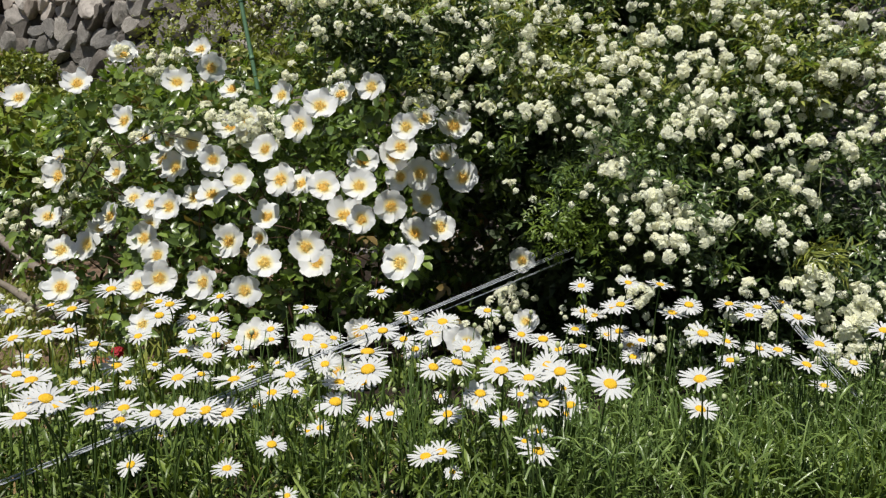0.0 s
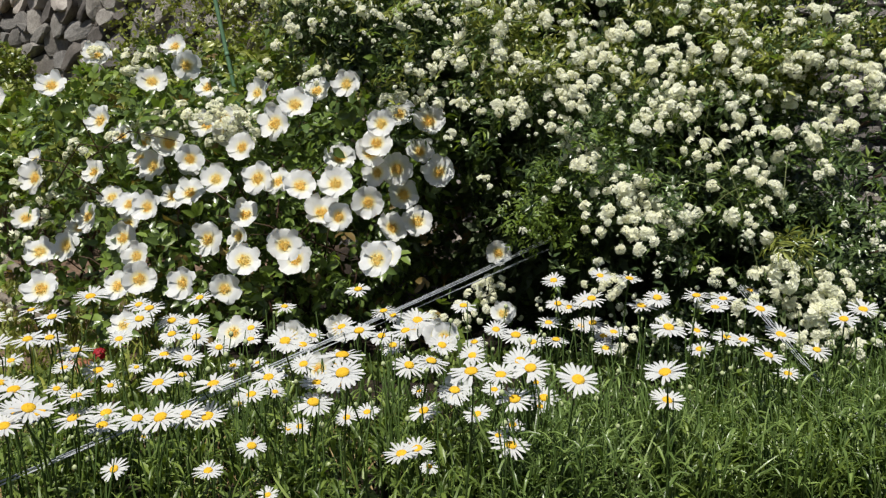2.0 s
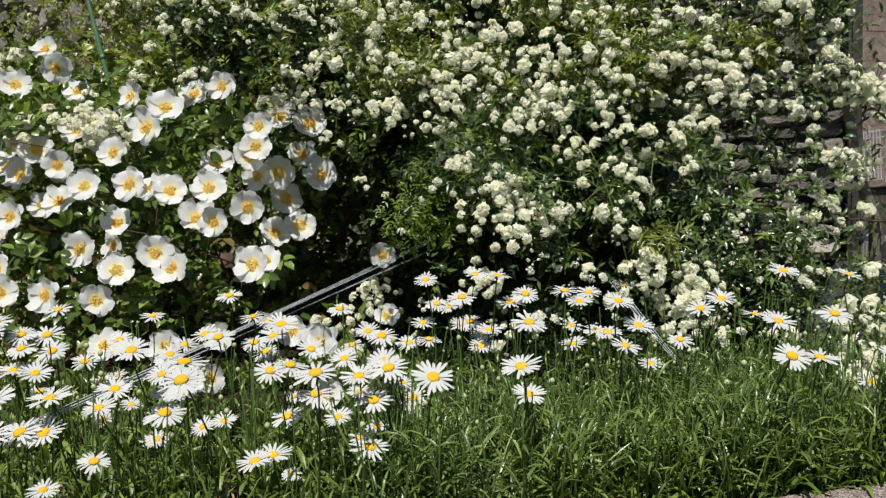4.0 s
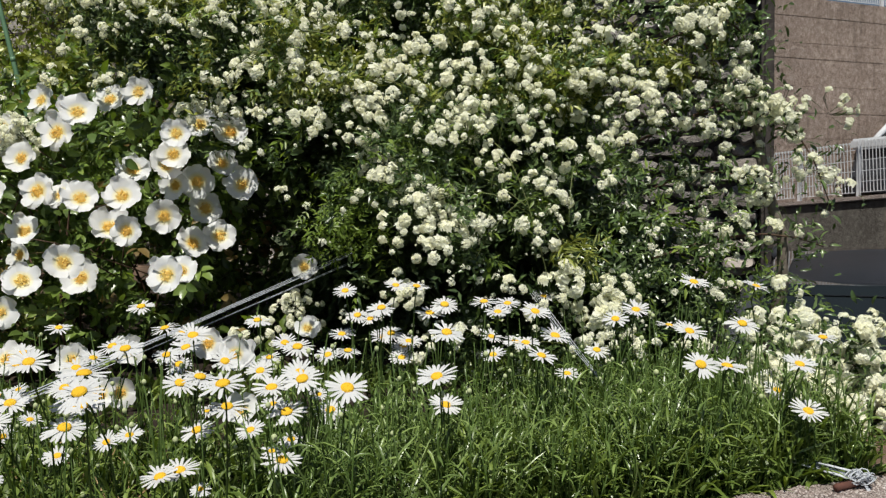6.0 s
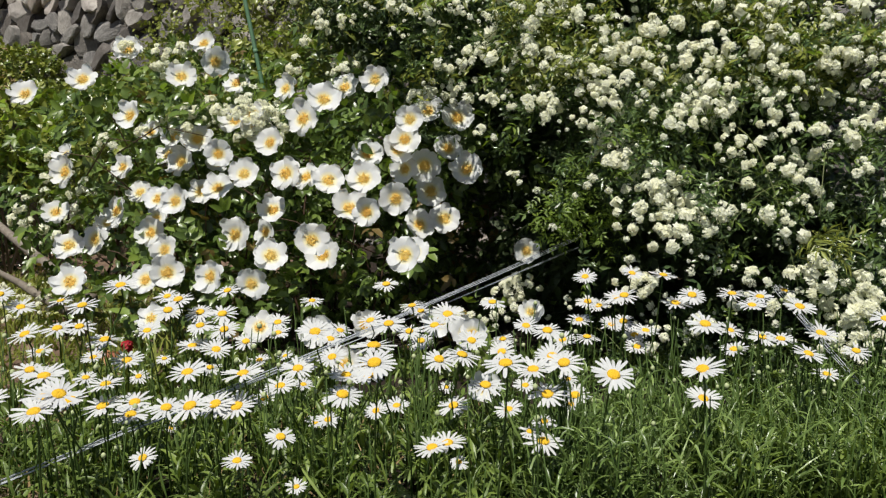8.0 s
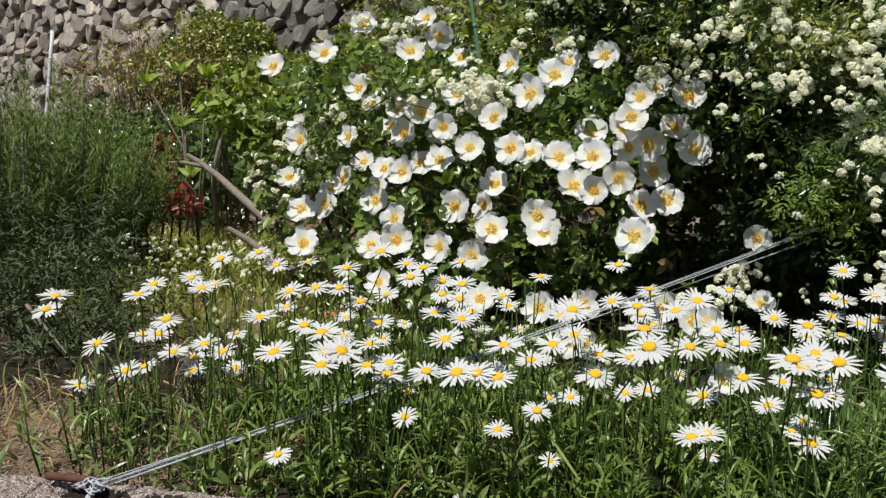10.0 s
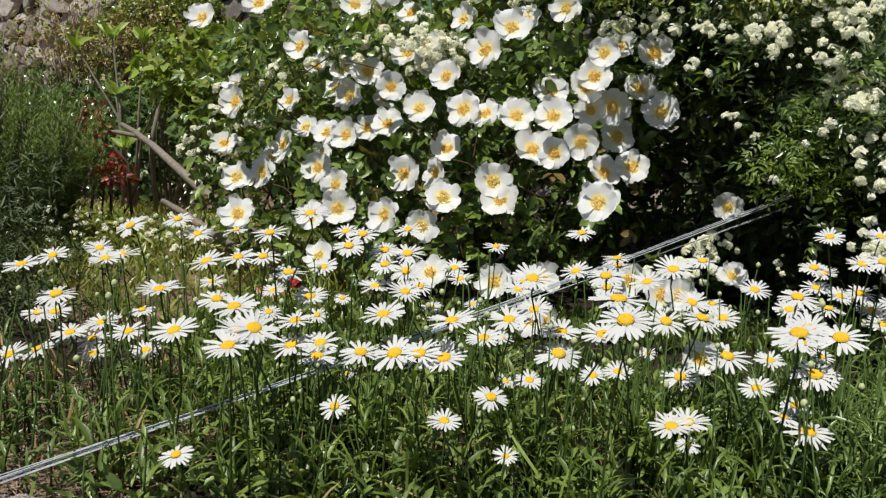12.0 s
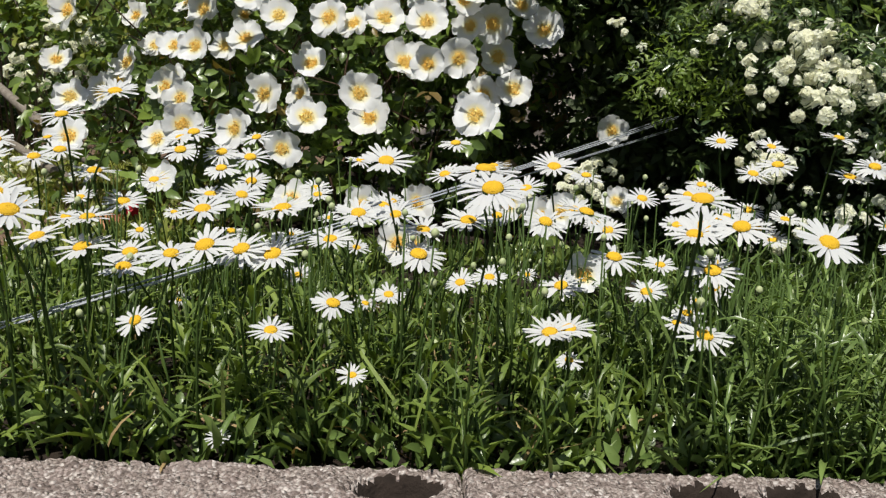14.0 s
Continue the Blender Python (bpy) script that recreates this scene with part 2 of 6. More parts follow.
def stained_concrete(name, a, b_, c_):
    """Board-formed concrete with pitting, blotches and dark runs down its face."""
    m, nodes, links, b = make_material(name, 0.93, spec=0.2)
    fine = noise_node(nodes, links, 17, 10, 0.85)
    c = ramp_node(nodes, links, fine, [(0.36, a), (0.5, b_), (0.63, c_)])
    blot = ramp_node(nodes, links, noise_node(nodes, links, 2.2, 6, 0.7), [(0.38, (0, 0, 0)), (0.62, (0.45, 0.45, 0.45))])
    c = mix_colour(nodes, links, blot, c, tuple(v * 0.6 for v in b_))
    t, mp, n = nodes.new("ShaderNodeTexCoord"), nodes.new("ShaderNodeMapping"), nodes.new("ShaderNodeTexNoise")
    mp.inputs["Scale"].default_value = (5, 5, 0.5)
    n.inputs["Scale"].default_value, n.inputs["Detail"].default_value = 2.0, 6
    links.new(t.outputs["Object"], mp.inputs["Vector"])
    links.new(mp.outputs[0], n.inputs["Vector"])
    c = mix_colour(nodes, links, ramp_node(nodes, links, n.outputs["Fac"], [(0.5, (0, 0, 0)), (0.7, (0.4, 0.4, 0.4))]), c, tuple(v * 0.6 for v in a))
    links.new(c, b.inputs["Base Color"])
    bump_node(nodes, links, b, fine, 1.0, 0.03)
    return m


wall_concrete = stained_concrete("wall_concrete", (0.17, 0.125, 0.095), (0.41, 0.315, 0.265), (0.63, 0.525, 0.46))
low_concrete = stained_concrete("low_wall_concrete", (0.09, 0.08, 0.07), (0.15, 0.135, 0.12), (0.22, 0.2, 0.18))
fence_white = plain_material("fence_white", (0.72, 0.73, 0.76), 0.45, 0.0, scale=12)
rust = plain_material("rust", (0.13, 0.05, 0.035), 0.85, wear=(0.5, 0.5, 0.5), scale=60)
string_white = plain_material("string", (0.55, 0.57, 0.6), 0.4, wear=(0.6, 0.63, 0.7), scale=160)
pole_green = plain_material("pole_green", (0.09, 0.19, 0.1), 0.5, wear=(1.5, 1.3, 1.5), scale=18)
pole_white = plain_material("pole_white", (0.7, 0.7, 0.7), 0.5, wear=(0.7, 0.7, 0.68), scale=14)
paint_white = plain_material("paint_white", (0.75, 0.77, 0.8), 0.18, wear=(0.95, 0.95, 0.95), scale=4, bump=0.0)
paint_dark = plain_material("paint_dark", (0.035, 0.037, 0.045), 0.42, wear=(1.5, 1.5, 1.5), scale=3, bump=0.02)
tyre_black = plain_material("tyre", (0.02, 0.02, 0.02), 0.85)
rim_grey = plain_material("rim", (0.4, 0.41, 0.43), 0.35, 0.8)
glass_m, _, _, glass_b = make_material("car_glass", 0.03)
glass_b.inputs["Base Color"].default_value = (0.012, 0.016, 0.018, 1)
rubber = plain_material("trim_black", (0.015, 0.015, 0.016), 0.6)
lamp_red = plain_material("lamp_red", (0.35, 0.02, 0.02), 0.2, wear=(0.9, 0.9, 0.9))

# ---- mesh tools ----
def mesh_of(name, verts, faces, material, smooth=True):
    me = bpy.data.meshes.new(name)
    me.from_pydata([tuple(v) for v in verts], [], [tuple(f) for f in faces])
    if smooth:
        me.polygons.foreach_set("use_smooth", [True] * len(me.polygons))
    me.materials.append(material)
    me.update()
    return me


def mesh_tris(name, verts, tris, material, smooth=True):
    """A mesh from arrays of places and triangles."""
    verts, tris = np.ascontiguousarray(verts, np.float32).reshape(-1, 3), np.ascontiguousarray(tris, np.int32).reshape(-1, 3)
    me = bpy.data.meshes.new(name)
    me.vertices.add(len(verts))
    me.vertices.foreach_set("co", verts.ravel())
    me.loops.add(tris.size)
    me.loops.foreach_set("vertex_index", tris.ravel())
    me.polygons.add(len(tris))
    me.polygons.foreach_set("loop_start", np.arange(0, tris.size, 3, dtype=np.int32))
    if smooth:
        me.polygons.foreach_set("use_smooth", np.ones(len(tris), bool))
    me.materials.append(material)
    me.update(calc_edges=True)
    return me


def part(name, shape, material, parent, label=""):
    """One mesh object under a thing or a part, from a bmesh or a mesh."""
    if isinstance(shape, bmesh.types.BMesh):
        me = bpy.data.meshes.new(name)
        shape.to_mesh(me)
        shape.free()
        me.materials.append(material)
    else:
        me = shape
    ob = new(name, me)
    ob.parent = parent
    if label:
        ob["label"] = label
    return ob


def thing(name, label, category, group="", kind="", at=(0, 0, 0), data=None):
    ob = new(name, data)
    ob.location = at
    return tagged(ob, label, category, group, kind)


def box(bm, x0, x1, y0, y1, z0, z1, bevel=0.0, m=None):
    r = bmesh.ops.create_cube(bm, size=1.0)
    vs = r["verts"]
    for v in vs:
        v.co = Vector(((x0 + x1) / 2 + v.co.x * (x1 - x0), (y0 + y1) / 2 + v.co.y * (y1 - y0), (z0 + z1) / 2 + v.co.z * (z1 - z0)))
    if bevel:
        es = list({e for v in vs for e in v.link_edges})
        r = bmesh.ops.bevel(bm, geom=es, offset=bevel, segments=2, affect="EDGES")
        vs = list({v for f in r["faces"] for v in f.verts} | {v for v in vs if v.is_valid})
    if m is not None:
        for v in vs:
            v.co = m @ v.co
    return vs


def tube(points, radii, sides=6):
    """Places and faces of a tapered tube along points."""
    pts = [Vector(p) for p in points]
    verts, faces = [], []
    for i, p in enumerate(pts):
        d = (pts[min(i + 1, len(pts) - 1)] - pts[max(i - 1, 0)]).normalized()
        a = d.cross(Vector((0.31, 0.2, 0.93) if abs(d.z) < 0.9 else (1, 0.1, 0))).normalized()
        b = d.cross(a)
        r = radii[i] if isinstance(radii, (list, tuple)) else radii
        for k in range(sides):
            t = 2 * math.pi * k / sides
            verts.append(p + a * (r * math.cos(t)) + b * (r * math.sin(t)))
    for i in range(len(pts) - 1):
        for k in range(sides):
            q = (k + 1) % sides
            faces.append((i * sides + k, i * sides + q, (i + 1) * sides + q, (i + 1) * sides + k))
    faces.append(tuple(range(sides))[::-1])
    faces.append(tuple(range((len(pts) - 1) * sides, len(pts) * sides)))
    return verts, faces


def tubes(name, lines, material, sides=5):
    verts, faces = [], []
    for pts, radii in lines:
        v, f = tube(pts, radii, sides)
        n = len(verts)
        verts += v
        faces += [tuple(i + n for i in q) for q in f]
    return mesh_of(name, verts, faces, material)


OVATE = (np.array([(0, 0, 0), (.28, .5, .1), (.28, -.5, .1), (.35, 0, 0), (.68, .4, .05), (.68, -.4, .05), (.7, 0, -.03), (1, 0, -.12)]),
         np.array([(0, 3, 1), (0, 2, 3), (1, 3, 6), (1, 6, 4), (3, 2, 5), (3, 5, 6), (4, 6, 7), (6, 5, 7)]))
LANCE = (np.array([(0, 0, 0), (.4, .5, .05), (.4, -.5, .05), (.45, 0, -.02), (1, 0, -.15)]),
         np.array([(0, 3, 1), (0, 2, 3), (1, 3, 4), (3, 2, 4)]))
BLADE = (np.array([(0, .4, 0), (0, -.4, 0), (.35, .5, .02), (.35, -.5, .02), (.7, .36, -.06), (.7, -.36, -.06), (1, 0, -.28)]),
         np.array([(0, 1, 3), (0, 3, 2), (2, 3, 5), (2, 5, 4), (4, 5, 6)]))


# a long leaf that arches over towards its tip, folded along its rib
ARCH = (np.array([(0, 0, 0), (.22, .36, .05), (.22, -.36, .05), (.25, 0, .02), (.55, .5, .04), (.55, -.5, .04), (.58, 0, -.01), (.82, .3, -.1), (.82, -.3, -.1), (.84, 0, -.13), (1, 0, -.3)]),
        np.array([(0, 3, 1), (0, 2, 3), (1, 3, 6), (1, 6, 4), (3, 2, 5), (3, 5, 6), (4, 6, 9), (4, 9, 7), (6, 5, 8), (6, 8, 9), (7, 9, 10), (9, 8, 10)]))


def unit(a):
    return a / np.maximum(np.linalg.norm(a, axis=1, keepdims=True), 1e-9)


def leaf_mesh(name, p, along, face, length, width, shape, material):
    """Many leaves: places, the way each one points, the way its face looks, length and width."""
    along = unit(along)
    side = unit(np.cross(along, face))
    face = np.cross(side, along)
    t, tris = shape
    length, width = np.broadcast_to(length, len(p)), np.broadcast_to(width, len(p))
    v = (p[:, None] + (length[:, None] * t[None, :, 0])[..., None] * along[:, None]
         + (width[:, None] * t[None, :, 1])[..., None] * side[:, None] + (length[:, None] * t[None, :, 2])[..., None] * face[:, None])
    f = tris[None] + (np.arange(len(p)) * len(t))[:, None, None]
    return mesh_tris(name, v, f, material)



def sprig(p, along, face, pairs, stem, r, open_angle=0.9):
    """Sets leaflets in pairs along a short stalk from each place, and one at its end: places, ways, faces."""
    a = unit(along)
    s = unit(np.cross(a, face))
    P, A, F = [p + a * stem], [a], [face]
    for k in range(pairs):
        q = p + a * (stem * (k + 0.35) / pairs)
        for side in (-1, 1):
            P.append(q)
            A.append(a * 0.75 + s * (side * open_angle) + r.normal(0, 0.15, p.shape))
            F.append(face + r.normal(0, 0.3, p.shape))
    return np.concatenate(P), np.concatenate(A), np.concatenate(F)


# ---- ground, bed, walls ----
ROAD_Z, SOIL_Z, KERB_Z = -1.05, 0.03, 0.06
KERB_SLOPE = 0.068


def kerb_back(x):
    return 0.955 + KERB_SLOPE * x


def stone_line(x):
    return 6.05 - 0.59 * x


bm = bmesh.new()
box(bm, -900, 900, -900, 900, ROAD_Z - 0.3, ROAD_Z)
part("ground", bm, asphalt, None)
tagged(bpy.data.objects["ground"], "worn grey asphalt street below the flower bed", "ground", kind="structure")

# the raised bed: a sheet of uneven soil with sides down to the street
xs, ys = np.linspace(-10.5, 1.36, 120), np.linspace(0.0, 1.0, 60)
verts, faces = [], []
for x in xs:
    y0, y1 = kerb_back(x) - 0.03, min(stone_line(x), 12.0) + 0.15
    for s in ys:
        y = y0 + (y1 - y0) * s ** 1.8
        z = SOIL_Z + 0.03 * noise.noise((x * 3, y * 3, 0)) + 0.012 * noise.noise((x * 14, y * 14, 4))
        verts.append((x, y, z if 0 < s < 1 else SOIL_Z - 0.03))
ny = len(ys)
for i in range(len(xs) - 1):
    for j in range(ny - 1):
        faces.append((i * ny + j, (i + 1) * ny + j, (i + 1) * ny + j + 1, i * ny + j + 1))
edge = [i * ny for i in range(len(xs))] + [(len(xs) - 1) * ny + j for j in range(1, ny)]
n0 = len(verts)
for k in edge:
    verts.append((verts[k][0], verts[k][1], ROAD_Z))
for k in range(len(edge) - 1):
    faces.append((edge[k], n0 + k, n0 + k + 1, edge[k + 1]))
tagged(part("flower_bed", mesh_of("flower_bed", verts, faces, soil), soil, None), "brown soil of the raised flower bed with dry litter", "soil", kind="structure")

# concrete retaining wall beyond, with poured courses
WALL_DIR = Vector((0.98, 0.2, 0)).normalized()
wall_m = Matrix.Translation((6.75, 9.5, 0)) @ Matrix.Rotation(math.atan2(WALL_DIR.y, WALL_DIR.x), 4, "Z")
retaining = thing("retaining_wall", "tall brown-grey concrete retaining wall with horizontal joints", "wall", kind="structure")
z, k = ROAD_Z, 0
while z < 3.0:
    h = min((0.36, 0.37, 0.21, 0.35)[k % 4], 3.07 - z)
    bm = bmesh.new()
    box(bm, -4.5, 14, (0.0, 0.003, 0.001, 0.004)[k % 4], 0.5, z, z + h - 0.003, 0.003, wall_m)
    part("concrete_course", bm, wall_concrete, retaining)
    z, k = z + h, k + 1
bm = bmesh.new()
box(bm, -4.5, 14, 0.03, 0.48, ROAD_Z, 3.04, 0, wall_m)
part("core", bm, stone_gap, retaining)


def mesh_fence(name, m, length, height, spacing, material, label, wire=0.0038, gap=0.037):
    fence = thing(name, label, "fence")
    n = int(length / spacing)
    for i in range(n + 1):
        bm = bmesh.new()
        box(bm, i * spacing - 0.022, i * spacing + 0.022, -0.022, 0.022, -0.05, height + 0.02, 0.006, m)
        part("post", bm, material, fence)
    bm = bmesh.new()
    box(bm, -wire, wire, -0.034, -0.034 + 2 * wire, 0.03, height - 0.02)
    box(bm, -wire, wire, -0.05, -0.03, height - 0.03, height)
    wire_me = bpy.data.meshes.new("wire")
    bm.to_mesh(wire_me)
    bm.free()
    wire_me.materials.append(material)
    for i in range(n):
        bm = bmesh.new()
        x0, x1 = i * spacing + 0.03, (i + 1) * spacing - 0.03
        for z in [height * k / 5 + 0.03 for k in range(5)] + [height - 0.01]:
            box(bm, x0, x1, -0.04, -0.034, z - wire, z + wire, 0, m)
        panel = part("wire_panel", bm, material, fence)
        x = x0
        while x <= x1:
            part("wire", wire_me, material, panel).matrix_basis = m @ Matrix.Translation((x, 0, 0))
            x += gap
    return fence


low_a, low_b = Vector((6.22, 8.56, 0.352)), Vector((6.74, 7.57, 0.433))      # along the sloping street
low_run = (low_b - low_a) / (low_b - low_a).to_2d().length
low_m = Matrix.Translation((low_a.x, low_a.y, low_a.z - 0.4)) @ Matrix(((low_run.x, -low_run.y, 0, 0), (low_run.y, low_run.x, 0, 0), (low_run.z, 0, 1, 0), (0, 0, 0, 1)))
low = thing("low_wall", "low dark weathered concrete wall under the white fence", "wall", kind="structure")
bm = bmesh.new()
box(bm, -0.55, 5, -0.06, 0.2, ROAD_Z - 0.4, 0.33, 0.01, low_m)
part("wall_body", bm, low_concrete, low)
bm = bmesh.new()
box(bm, -0.55, 5, -0.1, 0.24, 0.332, 0.385, 0.012, low_m)
part("coping", bm, block_grey, low, "pale concrete coping")
bm = bmesh.new()
box(bm, -0.6, 5, 0.2, 6, ROAD_Z - 0.4, 0.11, 0, low_m)
tagged(part("upper_street", bm, asphalt, None), "asphalt strip of the street behind the low wall", "road", kind="structure")
mesh_fence("mesh_fence", low_m @ Matrix.Translation((-0.49, 0.06, 0.40)), 5, 0.6, 0.68, fence_white, "white welded wire mesh fence on the low concrete wall")
mesh_fence("mesh_fence", wall_m @ Matrix.Translation((-1.0, 0.1, 3.08)), 12, 1.0, 1.6, fence_white, "white wire fence on top of the retaining wall")

# ---- dry stone wall ----
def stone_mesh(seed):
    """A worn fieldstone about 1 across: flat sides, rounded corners, a chipped face."""
    rng = random.Random(seed)
    bm = bmesh.new()
    bmesh.ops.create_icosphere(bm, subdivisions=2, radius=1.0)
    power, shift = rng.uniform(0.5, 0.8), Vector((seed * 3.7, seed * 1.3, 0))
    cuts = [(Vector((rng.gauss(0, 1), rng.gauss(0, 1), rng.gauss(0, 1))).normalized(), rng.uniform(0.28, 0.46)) for _ in range(8)]
    cuts.append((Vector((rng.gauss(0, 0.16), -1, rng.uniform(0.0, 0.4))).normalized(), rng.uniform(0.2, 0.27)))
    for v in bm.verts:
        q = Vector([math.copysign(abs(c) ** power, c) for c in v.co])
        q = q.normalized() * min(q.length, 1.35) * 0.46 * (1 + 0.2 * noise.noise(v.co * 1.3 + shift) + 0.14 * noise.noise(v.co * 3.1 + shift))
        for n, d in cuts:
            if q.dot(n) > d:
                q -= n * (q.dot(n) - d)
        v.co = q
    me = bpy.data.meshes.new("stone")
    bm.to_mesh(me)
    bm.free()
    me.materials.append(stone_grey)
    return me


stone_shapes = [stone_mesh(i + 1) for i in range(14)]
wall_n = Vector((-0.59, -1.0, 0)).normalized()        # faces the garden
wall_t = Vector((1, -0.59, 0)).normalized()
wall_turn = Matrix((wall_t, -wall_n, Vector((0, 0, 1)))).transposed().to_4x4()
wall_foot = Vector((3.02, stone_line(3.02), 0))
stone_wall = thing("stone_wall", "dry stone wall of grey fieldstones with dark gaps", "wall", kind="structure")
bm = bmesh.new()
box(bm, -26, 0.0, 0.1, 0.75, ROAD_Z, 3.3, 0, Matrix.Translation(wall_foot) @ wall_turn)
part("wall_filling", bm, stone_gap, stone_wall, "dark filling behind the stones")
bm = bmesh.new()
box(bm, 0.0, 0.07, -0.1, 0.75, ROAD_Z, 3.3, 0.02, Matrix.Translation(wall_foot) @ wall_turn)
part("end_post", bm, stone_gap, stone_wall, "dark weathered post closing the wall")
rng = random.Random(11)
spare_v, spare_f, placed = [], [], 0
z = -0.1
while z < 3.2:
    s = 0.0
    while s < 25.0:
        near = s < 2.6
        w = rng.uniform(0.1, 0.27) if near else rng.uniform(0.12, 0.46) if s < 9 else rng.uniform(0.25, 0.75)
        h = rng.uniform(0.042, 0.085) if near else rng.uniform(0.1, 0.3)
        if not near and int(z / 0.085) % 2:
            s += w * 0.92
            continue
        x = -s - w / 2
        tilt = rng.uniform(-0.25, 0.25) if near else rng.uniform(-0.8, 0.8) if s < 9 else rng.uniform(-0.35, 0.35)
        m = (Matrix.Translation(wall_foot) @ wall_turn @ Matrix.Translation((x, 0.1 + rng.uniform(-0.06, 0.03), z + (rng.uniform(-0.02, 0.02) if near else rng.uniform(-0.05, 0.05))))
             @ Matrix.Rotation(tilt, 4, "Y") @ Matrix.Rotation(rng.uniform(-0.3, 0.3), 4, "Z") @ Matrix.Diagonal((w * 1.12, 0.24, h * 1.3, 1)))
        shown = (near and s < 1.6 and 0.2 < z < 2.0) or (4.4 < s < 9.0 and 1.5 < z < 2.8)
        me = stone_shapes[rng.randrange(14)]
        if shown and placed < 300:
            ob = new("stone", me)
            ob.parent = stone_wall
            ob.matrix_basis = m
            placed += 1
        else:
            n = len(spare_v)
            spare_v += [m @ v.co for v in me.vertices]
            spare_f += [tuple(i + n for i in p.vertices) for p in me.polygons]
        s += w * 0.92
    z += 0.085
me = mesh_of("stone_rest", spare_v, spare_f, stone_pale, False)
tagged(part("stone_rest", me, stone_pale, stone_wall), kind="stuff")

# ---- hollow block edging of the bed ----
def edging_block(pockets, seed):
    """A block 0.387 long with a coarse, worn top; pockets: where its hollow cores have broken open (along, half length)."""
    L, T, H = 0.387, 0.116, 0.19
    nx, ny = 150, 46
    X, Y = np.meshgrid(np.linspace(0, L, nx), np.linspace(0, T, ny), indexing="ij")
    Z, hollow = np.zeros_like(X), np.zeros(X.shape, bool)
    for i in range(nx):
        for j in range(ny):
            p = Vector((X[i, j] + seed * 0.387, Y[i, j], 0))
            grit = 0.0035 * noise.noise(p * 30) + 0.0026 * noise.noise(p * 95 + Vector((0, 0, 3))) + 0.0028 * noise.noise(p * 210)
            d = 0.03
            for h, half in pockets:
                e = math.hypot((X[i, j] - h) / half, (Y[i, j] - 0.081 + 0.003 * noise.noise(p * 60)) / (0.018 + 0.004 * noise.noise(p * 45 + Vector((5, 0, 0)))))
                grit -= 0.022 / (1 + math.exp(min(30, (e - 0.95) * 9)))
                hollow[i, j] |= e < 1.08 + 0.12 * noise.noise(p * 140)
            rim = min(X[i, j], L - X[i, j]) / 0.006
            back = min(Y[i, j], T - Y[i, j]) / 0.007
            Z[i, j] = grit - 0.004 * max(0, 1 - rim) ** 2 - 0.006 * max(0, 1 - back) ** 2
    verts = [(x, y + 0.004 * noise.noise(Vector((x * 40, y * 9, seed))) * (1 if y > T * 0.9 else 0), z) for x, y, z in zip(X.ravel(), Y.ravel(), Z.ravel())]
    faces = [(i * ny + j, (i + 1) * ny + j, (i + 1) * ny + j + 1, i * ny + j + 1) for i in range(nx - 1) for j in range(ny - 1)]
    ring = [i * ny for i in range(nx)] + [(nx - 1) * ny + j for j in range(1, ny)] + [i * ny + ny - 1 for i in range(nx - 2, -1, -1)] + [j for j in range(ny - 2, 0, -1)]
    n0 = len(verts)
    verts += [(verts[k][0], verts[k][1], -H) for k in ring]
    m = len(ring)
    faces += [(ring[(k + 1) % m], ring[k], n0 + k, n0 + (k + 1) % m) for k in range(m)]
    faces.append(tuple(n0 + k for k in range(m))[::-1])
    me = mesh_of("block", verts, faces, block_grey)
    me.materials.append(damp_soil)
    me.polygons.foreach_set("material_index", [int(k < (nx - 1) * (ny - 1) and hollow[k // (ny - 1), k % (ny - 1)]) for k in range(len(faces))])
    return me


def plain_block(seed):
    bm = bmesh.new()
    box(bm, 0, 0.386, 0, 0.115, -0.19, 0, 0.004)
    bmesh.ops.subdivide_edges(bm, edges=[e for e in bm.edges if e.calc_length() > 0.06], cuts=8)
    for v in bm.verts:
        p = v.co * 31 + Vector((seed * 3.0, 0, 0))
        v.co += Vector((0, 0.004 * noise.noise(p), 0.0035 * noise.noise(p + Vector((7, 0, 0)))))
    me = bpy.data.meshes.new("block")
    bm.to_mesh(me)
    bm.free()
    me.materials.append(block_grey)
    return me


POCKETS = ((-1.26, 0.03), (-0.875, 0.031), (-0.785, 0.045), (-0.683, 0.032), (-0.144, 0.033), (0.112, 0.03), (0.19, 0.03), (0.62, 0.03))
edging = thing("block_edging", "weathered hollow concrete block wall edging the flower bed", "wall", kind="structure")
block_me = plain_block(0)
kerb_turn = Matrix.Rotation(math.atan(KERB_SLOPE), 4, "Z")
rng = random.Random(3)
for course in range(6):
    for i in range(-26, 4):
        x = -0.0405 - 0.0485 + 0.388 * i + (0.195 if course % 2 else 0)
        end = min(0.387, 1.243 - x) / 0.387      # the last block of a course is cut at the corner
        if end < 0.1:
            continue
        holes = [(h - x, w) for h, w in POCKETS if x + 0.03 < h < x + 0.356 and x < 0.8]
        ob = new("block", edging_block(holes, i) if course == 0 and i > -6 else block_me)
        ob.parent = edging
        ob.matrix_basis = (Matrix.Translation((x, kerb_back(x) - 0.115, KERB_Z - 0.195 * course + rng.uniform(-0.0015, 0.0015))) @ kerb_turn @ Matrix.Diagonal((end, 1, 1, 1)))
# end of the bed: a block return along its side
for i in range(8):
    ob = new("block", block_me)
    ob.parent = edging
    ob.matrix_basis = Matrix.Translation((1.36 + 0.02 * i, 1.06 + 0.39 * i, KERB_Z + rng.uniform(-0.004, 0.004))) @ Matrix.Rotation(radians(87), 4, "Z") @ Matrix.Diagonal((1, 1, 6, 1))

